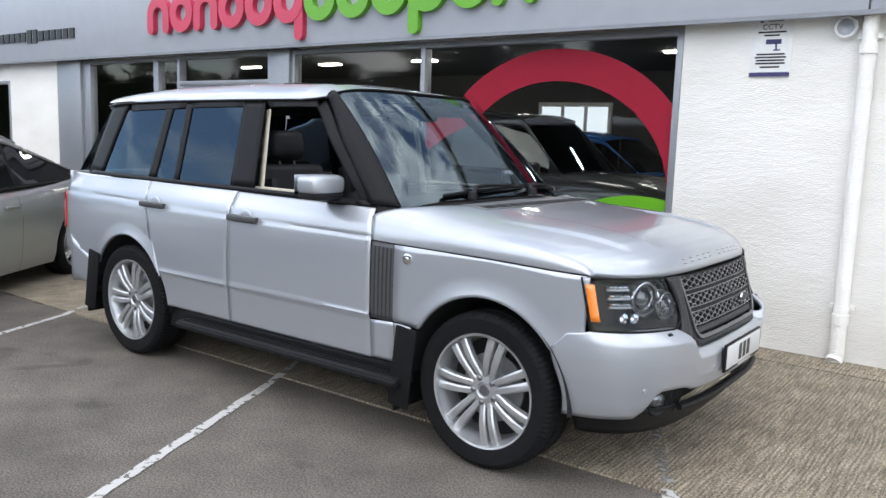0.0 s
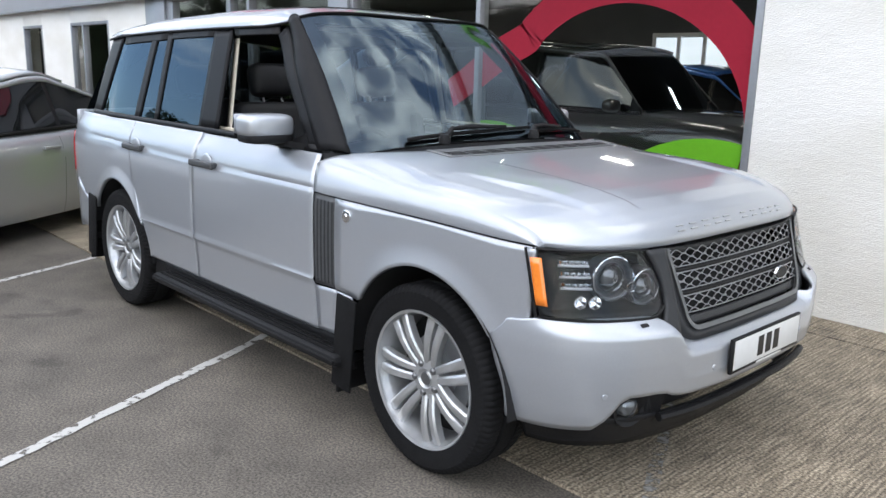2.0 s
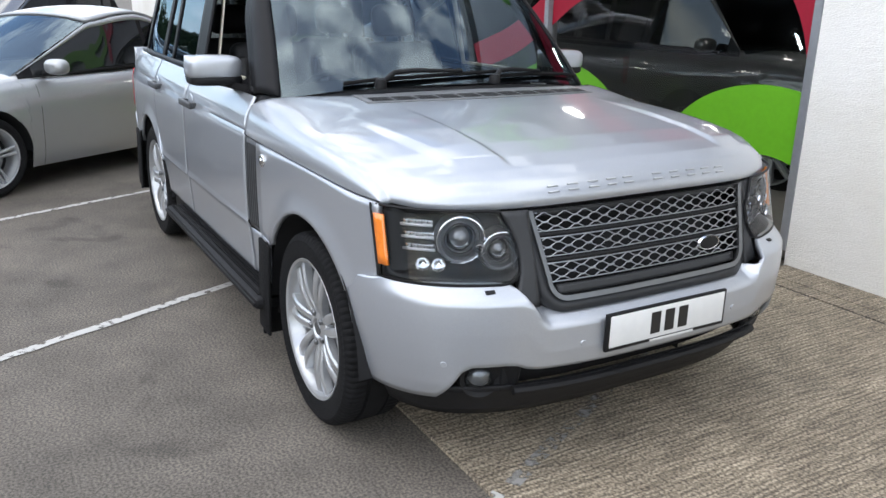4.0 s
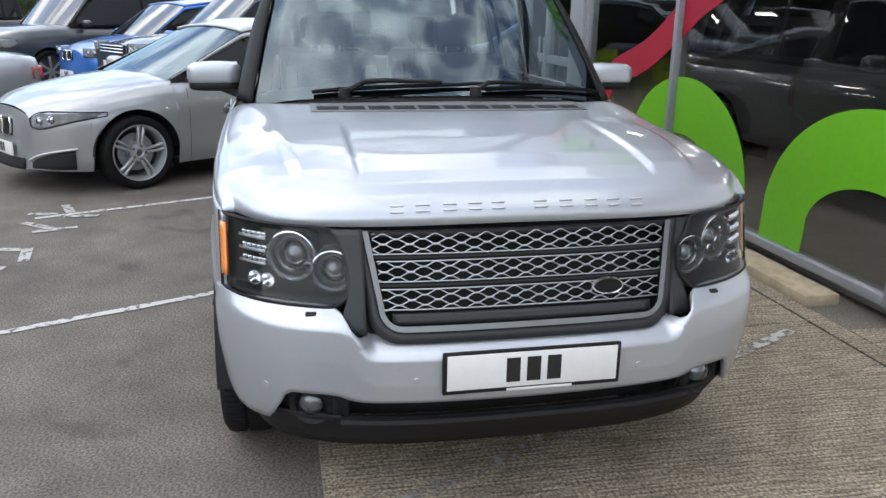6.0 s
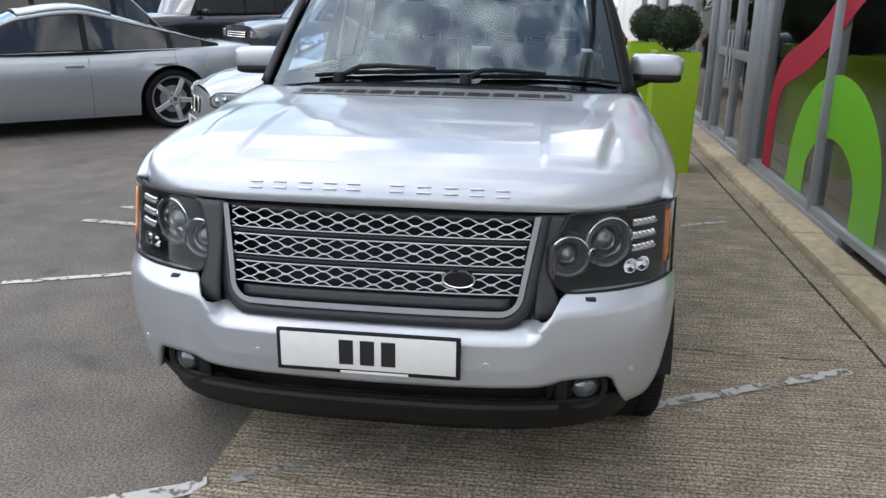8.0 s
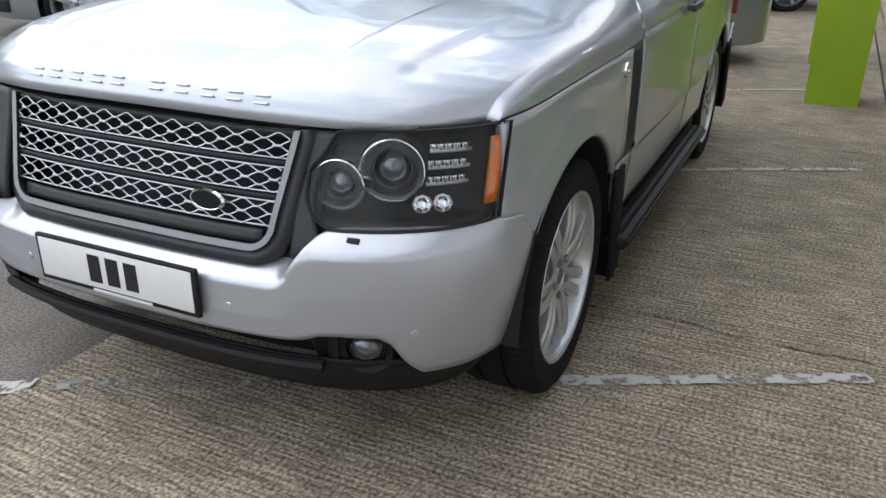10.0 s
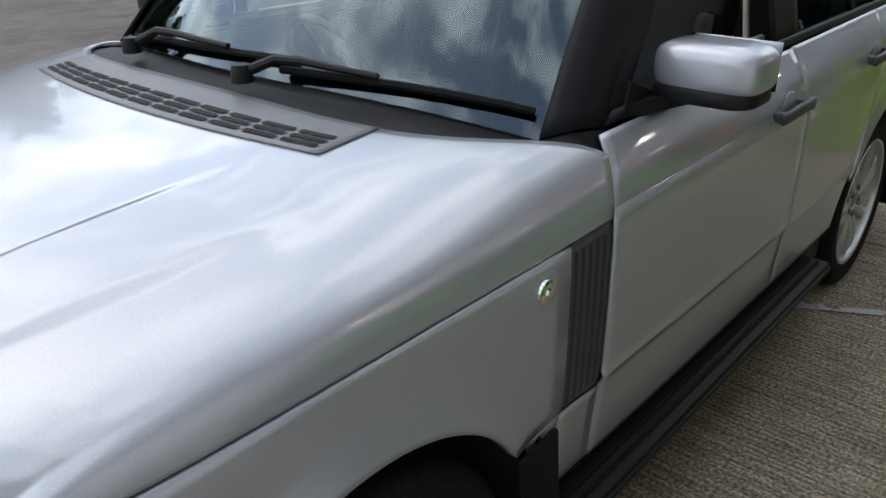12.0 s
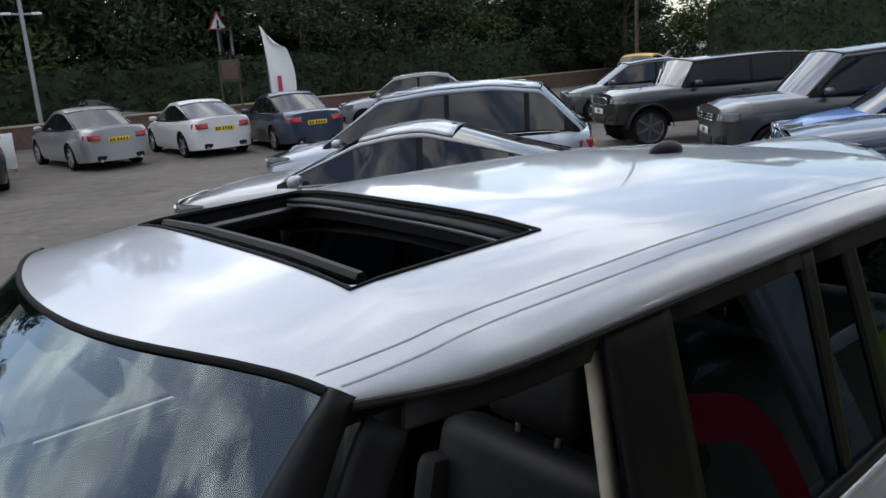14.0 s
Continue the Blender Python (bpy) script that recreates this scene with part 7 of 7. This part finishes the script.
    pr = part("number_plate", slab(0.012, 0.52, 0.111, x0 - 0.075, 0, zr_, r=0.003), "plateyel" if yellow else "plate", car, "yellow rear number plate")
    for k in range(6):
        part("plate_bar", slab(0.002, 0.042, 0.07, x0 - 0.082, -0.19 + 0.073 * k + (0.03 if k > 3 else 0), zr_), "ink", pr, smooth=False)
    part("rear_valance", slab(0.05, hw * 1.3, 0.12, x0 - 0.045, 0, p["sill"] + 0.12, r=0.02), "black", car)
    for s in (-1, 1):
        part("exhaust", tube([(x0 + 0.1, s * hw * 0.55, p["sill"] + 0.06), (x0 - 0.085, s * hw * 0.55, p["sill"] + 0.06)], 0.04, 12), "chrome", car)
    if rails:
        for s in (-1, 1):
            part("roof_rail", tube([(xb - 0.1, s * gw(xb) * 0.90, rz(xb) + 0.02), (xb - 0.25, s * gw(0) * 0.90, zroof(xb - 0.25, gw(0) * 0.9) + 0.05), (xc + 0.3, s * gw(0) * 0.90, zroof(xc + 0.3, gw(0) * 0.9) + 0.05), (xc + 0.12, s * gw(xc) * 0.90, rz(xc) + 0.03)], 0.016, 8), "alloy", car)
    part("aerial", ball(0.08, 0.018, 0.035, lerp(xc, xb, 0.08), 0, zroof(xc + 0.05, 0) + 0.01, 12, 8), "black", car)
    if kind == "boxy":
        for s in (-1, 1):
            for c in (ax, -ax):
                part("arch_flare", sheet(lambda u, v: (c + (ra + 0.02 + 0.05 * (1 - v)) * math.cos(math.pi * u), s * (hw * 0.97 + 0.10 * v), r + (ra + 0.02 + 0.03 * (1 - v)) * math.sin(math.pi * u)), 16, 2), "black", car, solid=0.02)
    return car


P_ = lambda x, y, a: pose(x, y, 0, 0, 0, a)
silver2, grey_silver, white_p = car_paint("light_silver_paint", (0.33, 0.34, 0.345), 0.55), car_paint("mid_silver_paint", (0.28, 0.295, 0.31), 0.55), car_paint("white_car_paint", (0.6, 0.6, 0.6), 0.0)
charcoal, black_p, navy_p = car_paint("charcoal_paint", (0.055, 0.06, 0.062), 0.5), car_paint("black_paint", (0.008, 0.008, 0.009), 0.0, 0.3), car_paint("deep_blue_grey_paint", (0.03, 0.045, 0.075), 0.5)
blue_p, yellow_p, steel_p = car_paint("bright_blue_paint", (0.04, 0.16, 0.50), 0.3), car_paint("yellow_paint", (0.75, 0.52, 0.02), 0.0), car_paint("blue_silver_paint", (0.28, 0.31, 0.36), 0.55)

make_car("coupe", "light silver two-door coupe parked nose out on the asphalt", silver2, P_(-4.42, -1.25, -56), spokes=5, fine="twin", front="kidney", lamp_w=0.36)
make_car("fastback", "mid silver five-door fastback with five-spoke alloys", grey_silver, P_(-4.74, -5.81, -49.5), spokes=5, fine="single", front="deep")
make_car("mpv", "blue-silver people carrier with roof rails, parked beyond the fastback", steel_p, P_(-7.1, -7.9, -49.5), spokes=7, rails=True, front="bars")
make_car("suv", "dark grey boxy off-road car with clear lamps", charcoal, P_(-13.4, -4.35, -44.5), spokes=7, front="bars")
make_car("boxy", "black square-cut off-road car with flared arches", black_p, P_(-15.4, -8.4, -33), spokes=6, alloy="gunmetal", front="slots")
make_car("pickup", "dark blue-black double-cab pickup with covered bed", navy_p, P_(-9.9, -0.95, -58.5), spokes=6, front="bars")
make_car("hatch", "bright blue hatchback parked between larger cars", blue_p, P_(-11.7, -2.3, -55), spokes=5, front="kidney")
make_car("saloon", "silver saloon seen from behind at the far side of the yard", silver2, P_(-6.0, -20.9, 271), spokes=7, front="deep")
make_car("coupe", "white coupe seen from behind at the far side of the yard", white_p, P_(-8.8, -20.2, 265), spokes=5, front="deep")
make_car("saloon", "dark blue-black saloon seen from behind beside a flag", navy_p, P_(-10.9, -18.8, 259), spokes=5, front="kidney")
make_car("hatch", "grey-silver compact off-road car near the road", grey_silver, P_(-15.5, -19.0, -40), spokes=5, rails=True, front="bars")
make_car("hatch", "dark green-black small hatchback beyond the people carrier", charcoal, P_(-19.5, -13.0, -42), spokes=5, front="bars")
make_car("hatch", "yellow car at the far end of the yard", yellow_p, P_(-30.0, -20.0, 200), spokes=5)
make_car("saloon", "dark red-lamped saloon at the edge of the yard", black_p, P_(-2.6, -19.0, 262), spokes=5)
make_car("saloon", "dark car beyond the low wall by the road", charcoal, P_(-9.5, -30.5, 160), spokes=5)
# in the showroom
make_car("suv", "dark grey tall estate car standing inside the showroom", car_paint("mid_grey_paint", (0.042, 0.044, 0.047), 0.5), P_(-1.9, 4.85, 3), spokes=9, fine="single", front="bars", group="showroom cars")
make_car("suv", "black off-road car standing at the back of the showroom", black_p, P_(1.1, 7.5, 182), spokes=7, group="showroom cars", front="bars")
make_car("hatch", "bright blue hatchback standing inside the showroom", blue_p, P_(-3.4, 8.2, 178), spokes=5, group="showroom cars")


# ---- far side: wall, hedge, trees, posts ----
def tree(seed, h, spread_r, mat, n=7000, lumps=26):
    base = thing("tree", "tall broad-leaved tree with dense dark green crown", "tree", group="boundary trees")
    rng = random.Random(seed)
    trunk = [(0, 0, 0)]
    for k in range(1, 6):
        trunk.append((trunk[-1][0] + rng.uniform(-0.15, 0.15), trunk[-1][1] + rng.uniform(-0.15, 0.15), h * 0.13 * k))
    part("trunk", tube(trunk, 0.30, 10, 0.35), "bark", base)
    centres = []
    for k in range(lumps):
        a, t = rng.uniform(0, 2 * math.pi), rng.random()
        z = lerp(0.16, 0.93, t) * h
        rr = spread_r * math.sin(math.pi * (0.12 + 0.80 * t)) ** 0.7 * rng.uniform(0.35, 1.0)
        centres.append((Vector((rr * math.cos(a), rr * math.sin(a), z)), spread_r * rng.uniform(0.26, 0.45)))
    limbs = []
    for c, r in centres[:12]:
        s = Vector(trunk[min(5, max(1, int(c.z / h * 6)))]) * 1.0
        limbs.append(tube([s, s.lerp(c, 0.5) + Vector((0, 0, -0.3)), c], 0.09, 6, 0.3))
    for lm in limbs:
        part("limb", lm, "bark", base)

    def place():
        c, r = centres[rng.randrange(lumps)]
        d = Vector((rng.gauss(0, 1), rng.gauss(0, 1), rng.gauss(0, 1))).normalized()
        return c + d * r * rng.uniform(0.55, 1.08), d
    part("crown", leaf_cloud(n, place, 0.17, rng), mat, base, "dense crown of small leaves", smooth=False)
    return base


kinds = [tree(11, 11.5, 3.6, "leaf"), tree(23, 13.5, 3.9, "leaf"), tree(37, 9.5, 3.4, "leaf2"), tree(41, 12.0, 3.3, "leaf")]
rng = random.Random(77)
spots = []
for i in range(26):
    t = i / 25
    x, y = lerp(9, -48, t), lerp(-33.5, -34.5, t) + rng.uniform(-2.2, 1.2) + (8 * max(0, t - 0.62))
    spots.append((x, y))
for i in range(12):
    spots.append((lerp(4, -44, i / 11) + rng.uniform(-1, 1), -40 + rng.uniform(-1, 1)))
spots += [(-46, -22), (-47, -14), (-46, -7), (-38, -27), (-42, -24), (-41, -19), (-39, -29), (-44, -17), (-36, -31), (-48, -2)]
for i, (x, y) in enumerate(spots):
    m = pose(x, y, -0.1, 0, 0, rng.uniform(0, 360))
    k = kinds[(i * 3 + i // 5) % 4]
    ob = kinds[i] if i < 4 else copy_thing(k, m)
    ob.matrix_world = m
    ob.scale = (1, 1, 1) if x > -16 else ((0.9, 0.9, 0.72) if x > -33 else (0.85, 0.85, 0.58))


def leafy_box(name, x0, y0, x1, y1, h, w, n, mat, label, category, size=0.06):
    """A hedge from one point to another: dense body, leaves on it with an uneven top."""
    rng = random.Random(int(abs(x0 * 10)) + n)
    a, b = Vector((x0, y0, 0)), Vector((x1, y1, 0))
    d = (b - a).normalized()
    q = Vector((-d.y, d.x, 0))
    L = (b - a).length

    def hh(t):
        return h * (1 + 0.03 * math.sin(t * 2.1) + 0.02 * math.sin(t * 5.3))

    def place():
        t = rng.uniform(0, L)
        k = rng.random()
        if k < 0.30:
            return a + d * t + q * rng.uniform(-w / 2, w / 2) + Vector((0, 0, hh(t) + rng.uniform(-0.08, 0.05))), Vector((0, 0, 1))
        s = 1 if k < 0.66 else -1
        return a + d * t + q * s * (w / 2 + rng.uniform(-0.06, 0.05)) + Vector((0, 0, rng.uniform(0, hh(t)))), q * s
    core = sheet(lambda u, v: tuple(a + d * L * u + q * (w / 2 - 0.08) * (-1, -1, 1, 1)[round(v * 3)] + Vector((0, 0, (0, hh(L * u) - 0.1, hh(L * u) - 0.1, 0)[round(v * 3)]))), 30, 3)
    ob = part(name, shape(core, leaf_cloud(n, place, size, rng)), mat, smooth=False)
    return tagged(ob, label, category, kind="stuff")


leafy_box("hedge", -21.3, -11.6, -27.5, -3.5, 3.05, 1.6, 14000, "leaf", "tall clipped dark green hedge", "hedge", 0.08)
leafy_box("shrub_belt", 12, -31.0, -46, -31.5, 2.6, 2.4, 16000, "leaf", "rough dark shrubs along the road below the trees", "shrubs", 0.16)

bw = thing("wall_boundary", "low old brick wall along the road", "wall", kind="structure")
part("brickwork", slab(52, 0.24, 0.75, -18, -28.6, 0.375), "brick", bw, smooth=False)
part("coping", slab(52, 0.32, 0.07, -18, -28.6, 0.785, r=0.015), "kerb", bw)

for x, y, h, arm in ((-7.2, -29.5, 8.0, True), (-16.2, -32.0, 4.6, True), (-31.5, -21.5, 9.0, False)):
    lp = thing("street_lamp" if arm else "utility_pole", "grey steel lamp post with short arms" if arm else "tall dark wooden utility pole", "post")
    part("pole", tube([(x, y, 0), (x, y, h)], 0.09, 12, 0.7), "steel" if arm else "bark", lp)
    if arm:
        zz = h * 0.565 if h > 6 else h - 0.1
        part("cross_arm", tube([(x - 0.45, y, zz), (x + 0.45, y, zz)], 0.04, 8), "steel", lp)
        for k in (-1, 1):
            part("lamp_head", slab(0.34, 0.16, 0.09, x + k * 0.5, y, zz + 0.02, r=0.03), "white", lp)

rs = thing("road_sign", "triangular red-edged road warning sign on a grey post", "road sign")
part("post", tube([(-15.4, -31.6, 0), (-15.4, -31.6, 4.5)], 0.045, 8), "steel", rs)
tri = lambda k: [(-15.4 + k * 0.55 * math.cos(radians(a)), 4.15 + k * 0.55 * math.sin(radians(a))) for a in (90, 210, 330)]
part("plate", prism(tri(1.0), 0.02, lambda a, b, d: (a, -31.50 - d, b)), "redlens", rs, "red border", smooth=False)
part("face", prism(tri(0.72), 0.02, lambda a, b, d: (a, -31.485 - d, b)), "white", rs, smooth=False)
part("symbol", slab(0.09, 0.01, 0.35, -15.4, -31.475, 4.12), "ink", rs, smooth=False)

fl = thing("feather_flag", "white feather banner flag with a faint pink and yellow print", "flag")
FX, FY = -11.9, -21.2
part("pole", tube([(FX, FY, 0), (FX + 0.03, FY, 2.2), (FX + 0.10, FY, 3.1), (FX + 0.18, FY, 3.45)], 0.02, 8, 0.5), "steel", fl)
part("banner", sheet(lambda u, v: (FX - 0.95 * u * math.sin(math.pi * min(1.0, 0.30 + 0.62 * v)) ** 0.7 + 0.18 * v ** 2, FY + 0.05 * math.sin(5 * u + 3 * v), lerp(0.95, 3.45, v) - 0.55 * u ** 1.6 * max(0, v - 0.72) / 0.28), 8, 24), "white", fl, "white fabric banner")
part("print", sheet(lambda u, v: (FX - 0.22 - 0.14 * u, FY + 0.085, lerp(1.3, 1.9, v)), 2, 8), "pink", fl, "faded pink print", smooth=False)

hb = thing("notice_board", "small framed notice board on posts by the road", "sign")
part("board", slab(0.9, 0.06, 0.85, -13.9, -27.9, 2.15, r=0.01), "bark", hb)
part("picture", slab(0.66, 0.01, 0.6, -13.9, -27.865, 2.15), "brick", hb, smooth=False)
for k in (-0.4, 0.4):
    part("leg", tube([(-13.9 + k, -27.95, 0), (-13.9 + k, -27.95, 1.8)], 0.04, 8), "bark", hb)
pb = thing("white_board", "low white advertising board standing on the ground", "board")
part("panel", slab(1.0, 0.05, 0.9, -3.9, -21.5, 0.52, r=0.01), "white", pb)
for k in (-0.4, 0.4):
    part("foot", slab(0.06, 0.4, 0.05, -3.9 + k, -21.5, 0.03), "steel", pb)

# lamps and rear windows of the showroom
for i in range(6):
    for yy in (4.3, 7.2):
        cl = part("ceiling_light", slab(0.5, 0.12, 0.03, -10.0 + 2.3 * i, yy, 2.835, r=0.008), "lampglow")
        tagged(cl, "slim bright ceiling light in the showroom", "lamp", "showroom lights")
for x in (-4.45,):
    w = thing("window_2", "white framed window in the showroom's back wall", "window", kind="structure")
    yb = WALL_Y + DEPTH + 0.19
    for k in range(3):
        part("pane", slab(0.42, 0.02, 0.65, x + k * 0.5, yb, 1.88), glow("daylight_window", (0.75, 0.82, 0.9), 0.5), w, smooth=False)
    for k in range(4):
        part("window_frame", slab(0.07, 0.05, 0.8, x - 0.25 + k * 0.5, yb - 0.01, 1.88), "white", w, smooth=False)
    for z in (1.51, 2.25):
        part("window_frame", slab(1.58, 0.05, 0.07, x + 0.5, yb - 0.012, z), "white", w, smooth=False)
